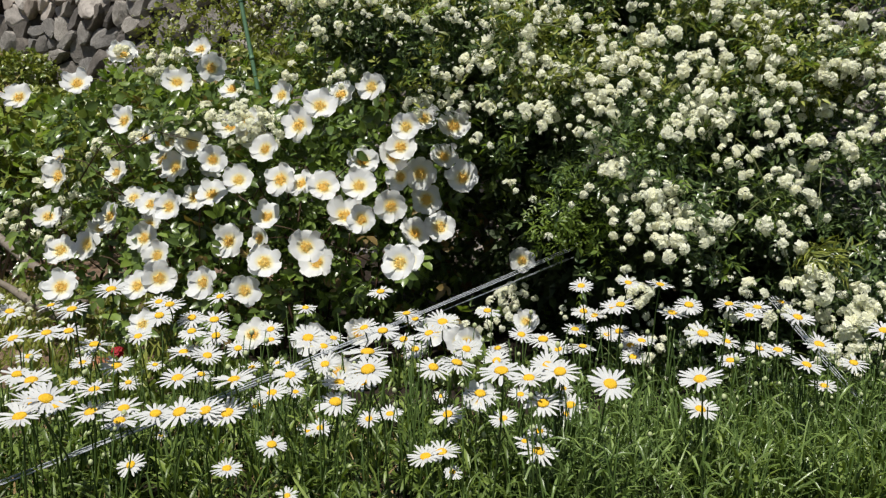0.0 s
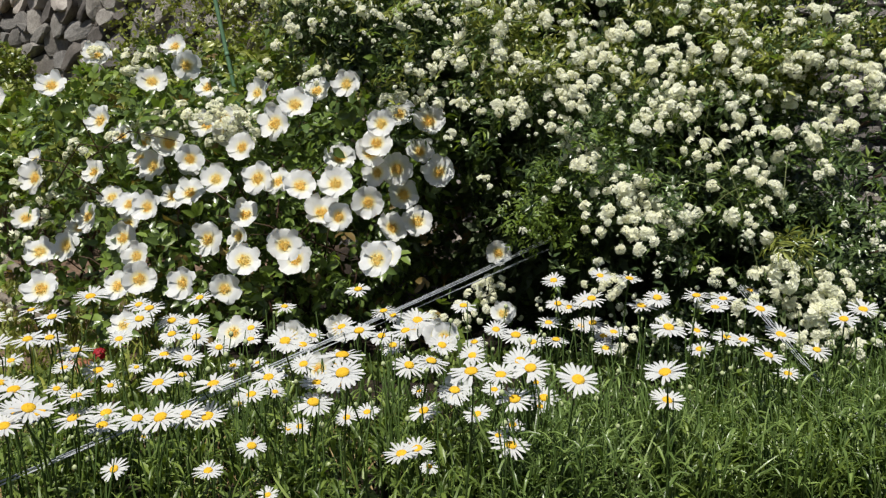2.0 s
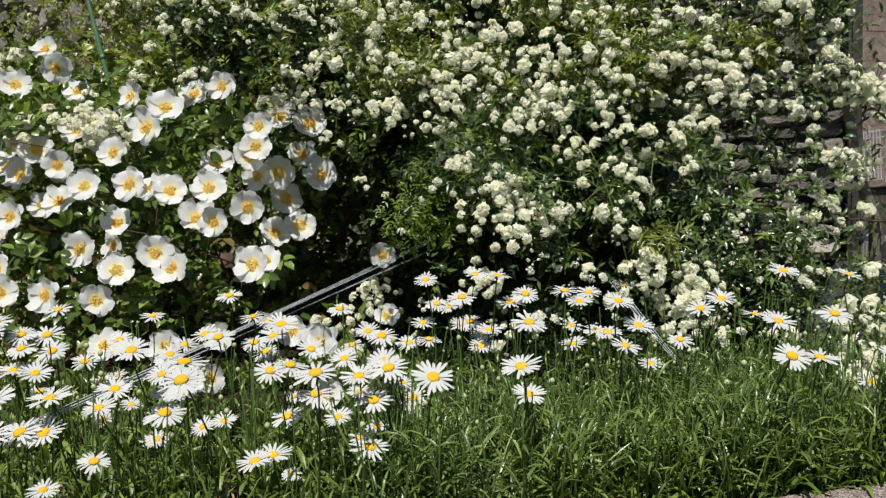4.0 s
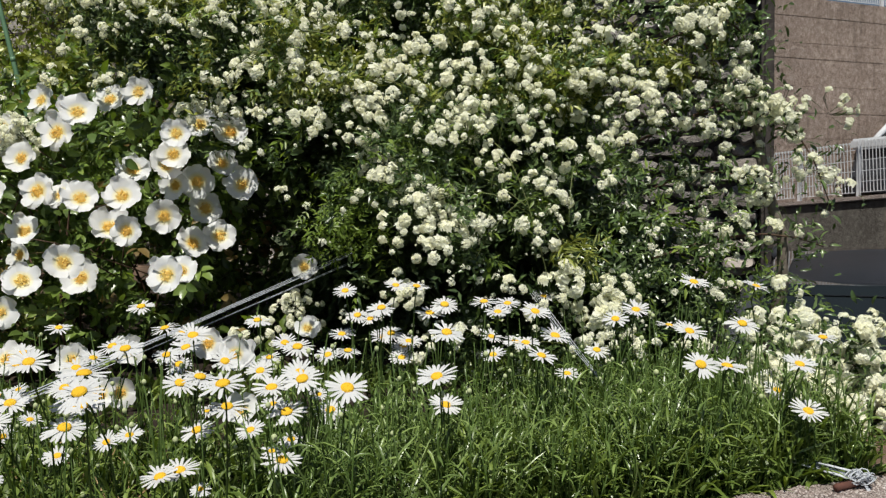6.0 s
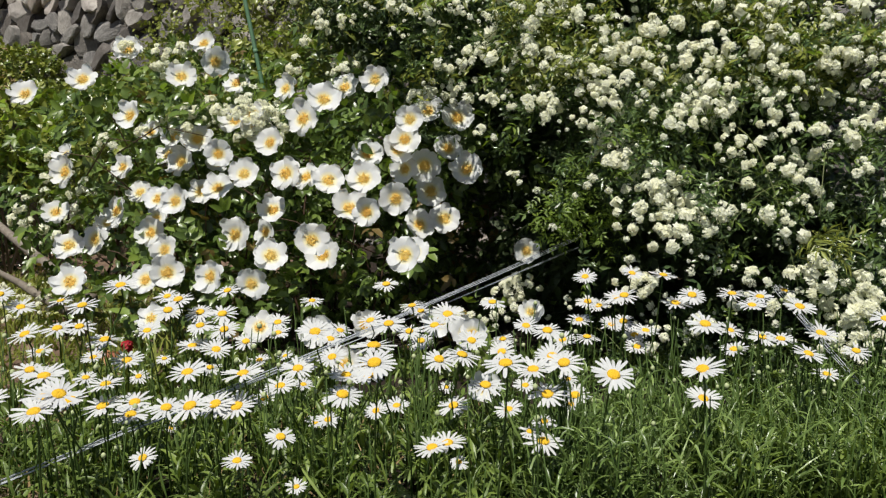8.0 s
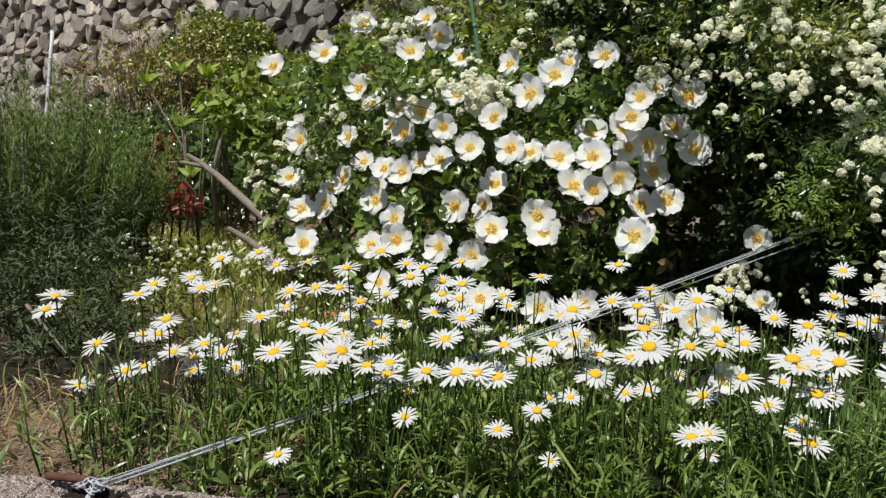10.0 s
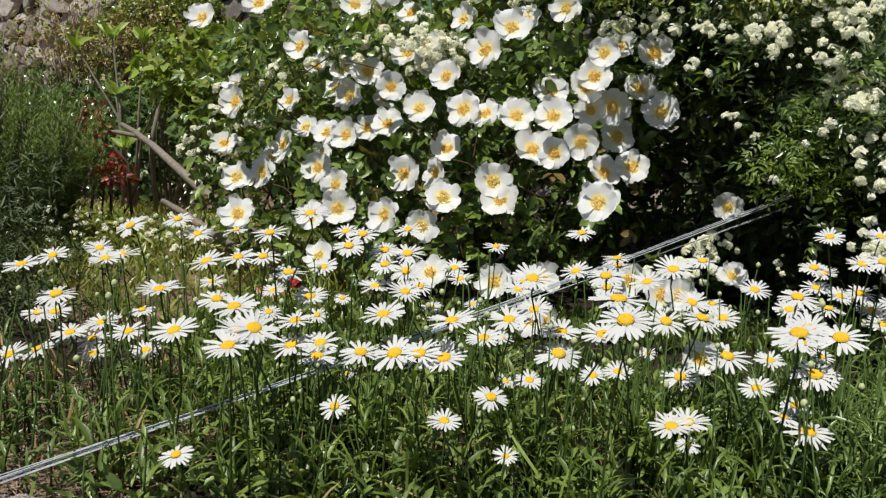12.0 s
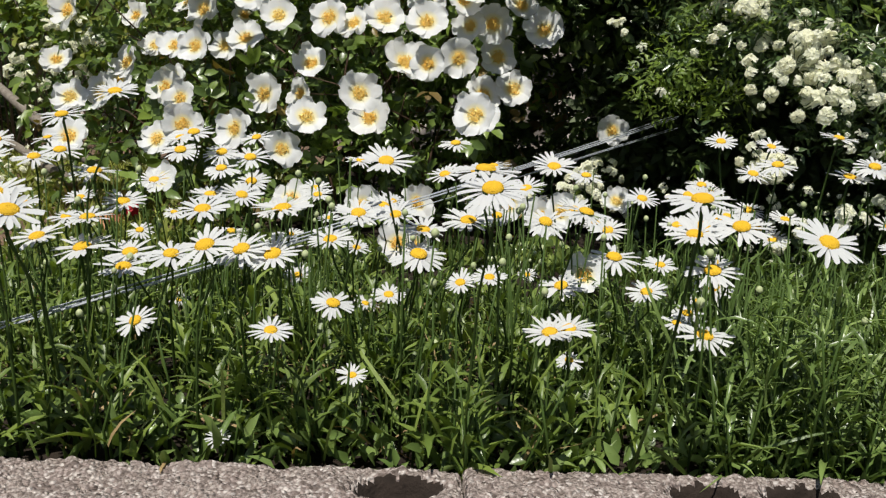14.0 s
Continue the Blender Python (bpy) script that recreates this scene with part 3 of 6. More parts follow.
# ---- where the flowers stand ----
DAISY_A = [
    (-1.063, 1.124, 0.240, 0.057),
    (-1.009, 1.081, 0.273, 0.062),
    (-1.008, 1.356, 0.251, 0.059),
    (-0.983, 1.280, 0.170, 0.058),
    (-0.931, 1.030, 0.146, 0.056),
    (-0.927, 1.243, 0.182, 0.060),
    (-0.903, 1.110, 0.151, 0.061),
    (-0.880, 1.112, 0.279, 0.055),
    (-0.877, 1.378, 0.306, 0.058),
    (-0.876, 1.002, 0.223, 0.058),
    (-0.873, 1.202, 0.163, 0.058),
    (-0.859, 1.322, 0.265, 0.061),
    (-0.847, 1.483, 0.309, 0.055),
    (-0.844, 1.613, 0.172, 0.058),
    (-0.839, 1.205, 0.132, 0.053),
    (-0.834, 1.118, 0.240, 0.062),
    (-0.815, 1.494, 0.282, 0.061),
    (-0.790, 1.221, 0.166, 0.058),
    (-0.790, 1.268, 0.125, 0.054),
    (-0.772, 1.127, 0.202, 0.056),
    (-0.675, 1.244, 0.276, 0.061),
    (-0.649, 1.296, 0.276, 0.059),
    (-0.609, 0.990, 0.283, 0.058),
    (-0.581, 1.509, 0.232, 0.059),
]
DAISY_B = [
    (-0.577, 1.221, 0.292, 0.053),
    (-0.572, 1.060, 0.261, 0.053),
    (-0.569, 0.948, 0.247, 0.058),
    (-0.554, 1.184, 0.220, 0.042),
    (-0.544, 1.163, 0.334, 0.053),
    (-0.544, 1.235, 0.268, 0.063),
    (-0.540, 1.353, 0.181, 0.040),
    (-0.531, 0.877, 0.136, 0.040),
    (-0.519, 1.059, 0.219, 0.057),
    (-0.519, 0.993, 0.268, 0.060),
    (-0.516, 1.248, 0.232, 0.060),
    (-0.515, 1.412, 0.199, 0.036),
    (-0.508, 1.420, 0.286, 0.060),
    (-0.493, 1.180, 0.361, 0.057),
    (-0.491, 1.365, 0.085, 0.030),
    (-0.488, 0.932, 0.257, 0.058),
    (-0.478, 0.887, 0.252, 0.057),
    (-0.470, 1.061, 0.240, 0.055),
    (-0.469, 1.047, 0.213, 0.063),
    (-0.468, 1.359, 0.314, 0.058),
    (-0.467, 1.150, 0.190, 0.062),
    (-0.462, 1.121, 0.180, 0.061),
    (-0.461, 0.912, 0.266, 0.060),
    (-0.460, 1.500, 0.161, 0.056),
]
DAISY_C = [
    (-0.401, 1.004, 0.157, 0.042),
    (-0.444, 1.352, 0.233, 0.062),
    (-0.442, 1.707, 0.171, 0.062),
    (-0.438, 1.562, 0.302, 0.056),
    (-0.436, 1.376, 0.289, 0.054),
    (-0.430, 1.354, 0.269, 0.054),
    (-0.426, 1.761, 0.117, 0.057),
    (-0.418, 1.458, 0.243, 0.060),
    (-0.403, 1.396, 0.282, 0.062),
    (-0.381, 1.040, 0.213, 0.055),
    (-0.376, 1.259, 0.246, 0.055),
    (-0.375, 1.726, 0.209, 0.062),
    (-0.367, 1.548, 0.087, 0.060),
    (-0.364, 1.080, 0.251, 0.061),
    (-0.338, 1.552, 0.218, 0.053),
    (-0.320, 0.953, 0.239, 0.061),
    (-0.312, 0.962, 0.067, 0.026),
    (-0.301, 0.994, 0.230, 0.056),
    (-0.295, 1.408, 0.203, 0.036),
    (-0.284, 1.638, 0.269, 0.053),
    (-0.273, 0.993, 0.227, 0.058),
    (-0.268, 1.007, 0.266, 0.058),
    (-0.265, 0.955, 0.169, 0.042),
    (-0.243, 1.115, 0.222, 0.054),
]
DAISY_D = [
    (-0.232, 1.234, 0.194, 0.038),
    (-0.231, 1.524, 0.210, 0.062),
    (-0.231, 1.668, 0.200, 0.061),
    (-0.231, 1.332, 0.102, 0.040),
    (-0.221, 1.005, 0.183, 0.047),
    (-0.210, 1.077, 0.256, 0.055),
    (-0.201, 1.000, 0.118, 0.032),
    (-0.189, 1.260, 0.232, 0.054),
    (-0.188, 1.196, 0.148, 0.044),
    (-0.184, 1.072, 0.308, 0.058),
    (-0.150, 1.085, 0.217, 0.063),
    (-0.148, 1.114, 0.237, 0.056),
    (-0.134, 1.342, 0.277, 0.055),
    (-0.126, 1.601, 0.307, 0.061),
    (-0.107, 1.122, 0.183, 0.040),
    (-0.103, 0.992, 0.266, 0.054),
    (-0.094, 1.223, 0.292, 0.059),
    (-0.092, 0.944, 0.314, 0.062),
    (-0.087, 0.896, 0.304, 0.060),
    (-0.078, 1.558, 0.218, 0.060),
    (-0.077, 1.122, 0.190, 0.042),
    (-0.068, 1.471, 0.282, 0.057),
    (-0.058, 1.631, 0.247, 0.057),
    (-0.055, 1.544, 0.201, 0.060),
]
DAISY_E = [
    (-0.025, 1.385, 0.260, 0.060),
    (-0.024, 1.007, 0.166, 0.056),
    (-0.016, 1.193, 0.242, 0.057),
    (-0.005, 1.510, 0.117, 0.036),
    (-0.004, 1.034, 0.163, 0.057),
    (-0.002, 1.271, 0.298, 0.063),
    (0.006, 1.184, 0.172, 0.058),
    (0.012, 1.122, 0.106, 0.034),
    (0.018, 1.126, 0.263, 0.059),
    (0.039, 1.361, 0.237, 0.058),
    (0.052, 1.135, 0.216, 0.062),
    (0.063, 0.883, 0.305, 0.059),
    (0.084, 1.112, 0.186, 0.046),
    (0.091, 1.629, 0.264, 0.062),
    (0.096, 1.421, 0.204, 0.059),
    (0.112, 1.622, 0.188, 0.055),
    (0.112, 1.092, 0.160, 0.036),
    (0.115, 1.072, 0.253, 0.060),
    (0.116, 1.194, 0.200, 0.042),
    (0.125, 1.041, 0.162, 0.060),
    (0.134, 1.066, 0.220, 0.060),
    (0.140, 1.424, 0.251, 0.054),
    (0.140, 1.153, 0.156, 0.044),
    (0.156, 1.185, 0.246, 0.061),
]
DAISY_F = [
    (0.156, 1.064, 0.264, 0.062),
    (0.157, 1.251, 0.274, 0.060),
    (0.186, 1.225, 0.202, 0.034),
    (0.208, 1.290, 0.158, 0.061),
    (0.210, 1.001, 0.262, 0.064),
    (0.212, 1.360, 0.123, 0.042),
    (0.224, 1.543, 0.201, 0.059),
    (0.248, 1.491, 0.249, 0.055),
    (0.254, 1.441, 0.226, 0.057),
    (0.255, 1.471, 0.334, 0.050),
    (0.301, 1.700, 0.253, 0.061),
    (0.313, 1.403, 0.308, 0.059),
    (0.325, 1.526, 0.287, 0.058),
    (0.336, 1.757, 0.235, 0.056),
    (0.336, 1.036, 0.260, 0.063),
    (0.356, 1.717, 0.199, 0.060),
    (0.365, 1.640, 0.220, 0.062),
    (0.368, 1.131, 0.194, 0.057),
    (0.368, 1.582, 0.327, 0.055),
    (0.369, 1.536, 0.187, 0.058),
    (0.371, 1.363, 0.348, 0.054),
    (0.378, 1.158, 0.299, 0.060),
    (0.385, 1.536, 0.219, 0.058),
    (0.393, 1.661, 0.186, 0.062),
]
DAISY_G = [
    (0.395, 1.370, 0.298, 0.062),
    (0.420, 1.359, 0.314, 0.056),
    (0.501, 1.300, 0.304, 0.054),
    (0.505, 1.404, 0.309, 0.057),
    (0.523, 1.140, 0.257, 0.053),
    (0.532, 1.193, 0.318, 0.055),
    (0.536, 1.356, 0.310, 0.053),
    (0.554, 1.310, 0.245, 0.058),
    (0.556, 1.529, 0.182, 0.060),
    (0.564, 1.190, 0.277, 0.060),
    (0.568, 1.585, 0.209, 0.059),
    (0.582, 1.457, 0.220, 0.060),
    (0.622, 1.288, 0.190, 0.053),
    (0.706, 1.270, 0.285, 0.055),
    (0.720, 1.386, 0.208, 0.054),
    (0.724, 1.020, 0.254, 0.059),
    (0.740, 1.738, 0.268, 0.055),
    (0.767, 1.021, 0.248, 0.062),
    (0.787, 1.357, 0.285, 0.060),
    (0.807, 1.198, 0.269, 0.058),
    (0.816, 1.199, 0.352, 0.055),
    (0.895, 1.180, 0.280, 0.059),
    (0.901, 1.018, 0.171, 0.060),
    (0.904, 1.043, 0.237, 0.056),
]
DAISY_H = [
    (0.931, 1.499, 0.225, 0.061),
    (0.954, 1.229, 0.335, 0.053),
    (1.009, 1.247, 0.141, 0.057),
    (1.039, 1.164, 0.250, 0.055),
    (1.047, 1.333, 0.143, 0.057),
]
ROSE_A = [
    (-1.164, 2.363, 0.436),
    (-1.153, 2.419, 0.604),
    (-1.111, 2.605, 0.392),
    (-1.105, 2.315, 0.555),
    (-1.091, 2.083, 0.751),
    (-1.072, 2.243, 0.345),
    (-1.036, 2.557, 0.572),
    (-1.000, 2.709, 0.691),
    (-1.000, 2.088, 0.259),
    (-0.996, 2.243, 0.363),
    (-0.978, 2.359, 0.438),
    (-0.960, 2.442, 0.725),
    (-0.956, 2.485, 0.491),
    (-0.942, 2.087, 0.787),
    (-0.918, 2.505, 0.406),
    (-0.883, 2.235, 0.888),
    (-0.865, 2.492, 0.607),
    (-0.837, 2.808, 1.003),
    (-0.837, 2.242, 0.380),
    (-0.826, 2.434, 0.660),
    (-0.804, 2.427, 0.584),
    (-0.799, 2.198, 0.475),
    (-0.798, 2.084, 0.264),
    (-0.766, 2.332, 0.825),
    (-0.745, 2.410, 0.494),
    (-0.739, 2.372, 0.648),
    (-0.738, 2.580, 0.907),
    (-0.723, 2.516, 0.582),
    (-0.716, 2.100, 0.470),
    (-0.715, 1.893, 0.193),
    (-0.686, 1.921, 0.356),
]
ROSE_B = [
    (-0.669, 1.879, 0.305),
    (-0.646, 2.248, 0.503),
    (-0.630, 2.205, 0.598),
    (-0.622, 2.374, 0.702),
    (-0.618, 2.384, 0.812),
    (-0.551, 2.322, 0.674),
    (-0.541, 2.254, 0.707),
    (-0.535, 1.781, 0.307),
    (-0.523, 2.057, 0.539),
    (-0.507, 2.225, 0.380),
    (-0.504, 2.018, 0.259),
    (-0.481, 2.188, 0.626),
    (-0.462, 2.329, 0.788),
    (-0.458, 2.092, 0.444),
    (-0.456, 1.900, 0.167),
    (-0.455, 2.031, 0.329),
    (-0.413, 2.055, 0.540),
    (-0.371, 2.089, 0.681),
    (-0.360, 2.052, 0.530),
    (-0.317, 1.841, 0.382),
    (-0.311, 1.976, 0.335),
    (-0.302, 1.983, 0.719),
    (-0.301, 2.403, 0.799),
    (-0.298, 1.795, 0.174),
    (-0.271, 1.816, 0.519),
    (-0.244, 1.969, 0.450),
    (-0.217, 1.646, 0.132),
    (-0.216, 2.175, 0.592),
    (-0.201, 1.855, 0.178),
    (-0.197, 1.887, 0.523),
    (-0.193, 1.717, 0.118),
]
ROSE_C = [
    (-0.588, 2.202, 0.375),
    (-0.190, 1.880, 0.445),
    (-0.187, 2.138, 0.787),
    (-0.136, 2.106, 0.473),
    (-0.135, 2.158, 0.602),
    (-0.113, 2.195, 0.551),
    (-0.112, 2.155, 0.630),
    (-0.095, 1.766, 0.352),
    (-0.094, 2.068, 0.676),
    (-0.083, 1.917, 0.346),
    (-0.078, 2.177, 0.397),
    (-0.063, 2.233, 0.562),
    (-0.054, 2.291, 0.718),
    (-0.047, 2.252, 0.488),
    (-0.020, 1.837, 0.188),
    (-0.008, 2.193, 0.414),
    (0.002, 2.257, 0.609),
    (0.029, 2.198, 0.689),
    (0.040, 1.784, 0.169),
    (0.048, 1.575, 0.209),
    (0.056, 2.199, 0.549),
    (0.062, 1.385, 0.145),
    (0.203, 1.945, 0.192),
    (0.207, 2.076, 0.333),
]
BANKSIA_A = [
    (0.160, 2.019, 0.963, 6),
    (0.248, 1.998, 0.963, 9),
    (0.197, 1.953, 0.876, 5),
    (0.323, 1.944, 0.901, 9),
    (0.190, 1.930, 0.836, 8),
    (0.100, 1.938, 0.801, 8),
    (0.228, 1.907, 0.801, 9),
    (0.212, 1.871, 0.699, 12),
    (0.267, 1.896, 0.777, 8),
    (0.322, 1.875, 0.765, 9),
    (0.358, 1.853, 0.741, 9),
    (0.369, 1.819, 0.677, 9),
    (0.322, 1.816, 0.638, 9),
    (0.430, 1.867, 0.799, 9),
    (0.479, 1.890, 0.855, 8),
    (0.523, 1.891, 0.869, 6),
    (0.476, 1.822, 0.737, 3),
    (0.581, 1.846, 0.796, 12),
    (0.523, 1.824, 0.763, 8),
    (0.552, 1.801, 0.717, 10),
    (0.489, 1.756, 0.646, 12),
    (0.576, 1.767, 0.660, 12),
    (0.619, 1.800, 0.713, 7),
    (0.689, 1.857, 0.806, 8),
    (0.727, 1.902, 0.889, 7),
]
BANKSIA_B = [
    (0.771, 1.913, 0.900, 5),
    (0.772, 1.811, 0.736, 9),
    (0.713, 1.766, 0.660, 9),
    (0.619, 1.722, 0.587, 9),
    (0.725, 1.722, 0.595, 10),
    (0.644, 1.700, 0.562, 5),
    (0.444, 1.719, 0.542, 3),
    (0.392, 1.682, 0.433, 9),
    (0.470, 1.630, 0.412, 6),
    (0.436, 1.650, 0.403, 6),
    (0.744, 1.665, 0.498, 9),
    (0.713, 1.687, 0.530, 6),
    (0.872, 1.834, 0.777, 11),
    (0.951, 1.923, 0.911, 6),
    (0.980, 1.834, 0.773, 9),
    (0.976, 1.799, 0.714, 8),
    (0.791, 1.732, 0.604, 8),
    (0.860, 1.721, 0.587, 6),
    (0.901, 1.766, 0.664, 5),
    (0.878, 1.879, 0.849, 7),
    (0.388, 1.900, 0.844, 7),
    (0.363, 1.888, 0.815, 7),
    (0.488, 1.857, 0.806, 5),
    (0.617, 1.879, 0.840, 8),
    (0.112, 1.901, 0.698, 5),
]
BANKSIA_C = [
    (0.134, 1.900, 0.693, 5),
    (0.164, 1.818, 0.514, 5),
    (0.562, 1.666, 0.498, 3),
    (0.598, 1.632, 0.451, 3),
    (0.633, 1.666, 0.502, 2),
    (0.935, 1.733, 0.616, 6),
    (0.903, 1.744, 0.629, 4),
    (0.369, 1.750, 0.551, 11),
    (0.446, 1.674, 0.470, 12),
    (0.544, 1.632, 0.443, 9),
    (0.494, 1.621, 0.424, 9),
    (0.391, 1.683, 0.298, 9),
    (0.411, 1.672, 0.296, 6),
    (0.615, 1.613, 0.309, 6),
    (0.706, 1.612, 0.303, 9),
    (0.753, 1.603, 0.322, 11),
    (0.848, 1.591, 0.295, 9),
    (0.836, 1.589, 0.261, 11),
    (0.800, 1.598, 0.244, 8),
    (0.505, 1.616, 0.210, 6),
    (0.446, 1.655, 0.186, 7),
    (0.804, 1.595, 0.204, 8),
    (0.862, 1.587, 0.291, 9),
    (0.848, 1.588, 0.261, 9),
    (0.795, 1.595, 0.206, 12),
]
BANKSIA_D = [
    (1.081, 1.573, 0.301, 3),
    (1.105, 1.568, 0.294, 5),
    (1.253, 1.587, 0.272, 8),
    (1.133, 1.546, 0.214, 7),
    (1.170, 1.548, 0.205, 7),
    (1.225, 1.557, 0.207, 8),
    (1.269, 1.559, 0.211, 8),
    (0.902, 1.570, 0.161, 6),
    (1.018, 1.536, 0.172, 6),
    (0.492, 1.804, 0.480, 11),
    (0.420, 1.978, 0.580, 11),
    (0.570, 1.753, 0.423, 11),
    (1.179, 1.766, 0.906, 11),
    (0.186, 2.205, 0.214, 11),
    (0.445, 1.818, 0.281, 11),
    (1.570, 2.170, 0.805, 11),
    (1.896, 2.446, 0.686, 11),
    (1.179, 1.900, 0.384, 11),
    (0.972, 1.795, 0.145, 6),
    (0.992, 1.304, 0.130, 8),
    (1.028, 1.295, 0.118, 9),
    (1.072, 1.184, 0.117, 12),
    (1.132, 1.221, 0.102, 10),
    (1.035, 1.208, 0.057, 12),
    (1.060, 1.203, 0.062, 12),
]
BANKSIA_E = [
    (1.331, 1.438, 0.128, 9),
    (1.342, 1.434, 0.110, 9),
    (1.161, 1.263, 0.051, 8),
    (1.186, 1.256, 0.019, 7),
    (1.104, 1.222, 0.026, 5),
    (1.262, 1.348, 0.099, 9),
    (1.064, 1.699, 0.888, 8),
    (1.088, 1.642, 0.883, 12),
    (1.190, 1.727, 0.930, 7),
    (-0.839, 2.488, 0.901, 9),
    (-0.865, 2.485, 0.858, 6),
    (-0.564, 2.276, 0.742, 10),
    (-0.511, 2.324, 0.714, 12),
    (-0.787, 2.476, 0.728, 9),
    (-0.726, 2.475, 0.716, 9),
    (-0.891, 2.525, 0.703, 6),
    (-0.429, 2.333, 0.844, 6),
    (-0.299, 2.341, 0.967, 6),
    (-0.348, 2.342, 0.983, 5),
    (-0.422, 2.389, 0.927, 4),
    (-0.059, 2.176, 0.754, 12),
    (-0.299, 2.332, 0.836, 9),
    (-1.240, 2.612, 0.493, 6),
    (-1.184, 2.612, 0.493, 6),
    (-1.295, 2.615, 0.530, 6),
]
BANKSIA_F = [
    (-0.625, 2.326, 0.739, 10),
    (-0.539, 2.302, 0.680, 9),
    (-1.163, 2.722, 0.646, 5),
    (0.181, 2.090, 0.236, 12),
    (0.094, 1.987, 0.192, 9),
    (0.158, 1.987, 0.188, 7),
    (0.291, 1.888, 0.215, 3),
]
DAISY_I = [
    (-0.932, 1.205, 0.132, 0.055),
    (-0.587, 1.286, 0.229, 0.045),
    (-0.541, 1.513, 0.298, 0.055),
    (-0.859, 1.275, 0.265, 0.060),
    (-0.744, 1.182, 0.211, 0.040),
    (-0.981, 1.448, 0.253, 0.055),
    (-0.767, 1.554, 0.285, 0.055),
    (-0.815, 1.169, 0.166, 0.050),
]
DAISIES = DAISY_A + DAISY_B + DAISY_C + DAISY_D + DAISY_E + DAISY_F + DAISY_G + DAISY_H + DAISY_I
ROSES = ROSE_A + ROSE_B + ROSE_C
BANKSIA_G = [
    (0.445, 1.750, 0.515, 9),
    (0.505, 1.750, 0.510, 8),
    (0.515, 1.750, 0.470, 9),
    (0.450, 1.750, 0.475, 6),
    (0.390, 1.915, 0.600, 12),
    (0.425, 1.915, 0.560, 10),
    (0.610, 1.950, 0.700, 12),
    (0.655, 1.960, 0.690, 11),
]
BANKSIA_H = [
    (-1.419, 2.617, 0.397, 6),
    (-1.394, 2.642, 0.360, 7),
    (-1.306, 2.617, 0.399, 7),
    (-1.273, 2.599, 0.342, 6),
    (-1.251, 2.696, 0.402, 7),
    (-1.371, 2.624, 0.463, 7),
    (-1.351, 2.689, 0.490, 6),
    (-1.268, 2.626, 0.552, 7),
    (-1.277, 2.708, 0.462, 7),
    (-1.208, 2.686, 0.515, 7),
    (-1.336, 2.611, 0.310, 5),
    (-1.349, 2.756, 0.605, 8),
]
BANKSIA_I = [
    (-0.864, 2.437, 0.881, 8),
    (-0.829, 2.458, 0.901, 7),
    (-0.739, 2.325, 0.714, 8),
    (-0.698, 2.325, 0.719, 7),
    (-0.587, 2.275, 0.726, 9),
    (-0.540, 2.276, 0.734, 10),
    (-0.500, 2.273, 0.699, 9),
    (-0.788, 2.373, 0.677, 7),
    (-0.907, 2.423, 0.672, 6),
    (-1.026, 2.421, 0.638, 6),
    (-0.871, 2.237, 0.891, 6),
    (-0.517, 2.242, 0.683, 9),
]
BANKSIA_J = [
    (1.031, 1.830, 0.789, 7),
    (1.101, 1.841, 0.781, 6),
    (1.249, 1.898, 0.801, 8),
    (1.258, 1.867, 0.746, 6),
    (1.327, 1.952, 0.851, 5),
    (1.148, 1.782, 0.663, 7),
    (1.174, 1.780, 0.648, 6),
    (1.036, 1.789, 0.723, 8),
    (1.030, 1.882, 0.871, 6),
    (0.994, 1.885, 0.876, 7),
    (0.922, 1.832, 0.794, 8),
    (1.046, 1.757, 0.671, 6),
    (0.959, 1.778, 0.701, 5),
]
BANKSIA = BANKSIA_A + BANKSIA_B + BANKSIA_C + BANKSIA_D + BANKSIA_E + BANKSIA_F + BANKSIA_G + BANKSIA_H + BANKSIA_I + BANKSIA_J

# ---- daisies ----
def daisy_head_mesh(seed):
    """Ray florets of a head 1 across, looking up."""
    rng = random.Random(seed)
    verts, faces = [], []
    n = rng.randint(19, 23)
    lift0 = rng.uniform(-0.08, 0.22)
    for k in range(n):
        if rng.random() < 0.03:
            continue
        a = 2 * math.pi * (k + rng.uniform(-0.2, 0.2)) / n
        length, half = rng.uniform(0.43, 0.52), rng.uniform(0.033, 0.045)
        lift, droop = lift0 + rng.uniform(-0.1, 0.12), rng.uniform(0.0, 0.25)
        twist = rng.uniform(-0.35, 0.35)
        base = len(verts)
        for u, wd in ((0.1, 0.6), (0.35, 0.9), (0.7, 1.0), (0.92, 0.8), (1.0, 0.3)):
            for s in (-1, 0, 1):
                r = length * u - (0.012 if (u == 1.0 and s == 0) else 0)
                y = s * half * wd
                z = 0.02 + r * lift - droop * r * r * 1.4 - (0.012 if s == 0 else 0) + s * half * twist * u + k % 2 * 0.008
                verts.append((r * math.cos(a) - y * math.sin(a), r * math.sin(a) + y * math.cos(a), z))
        for i in range(4):
            for j in range(2):
                q = base + i * 3 + j
                faces.append((q, q + 3, q + 4, q + 1))
    return mesh_of("flower_head", verts, faces, daisy_white)


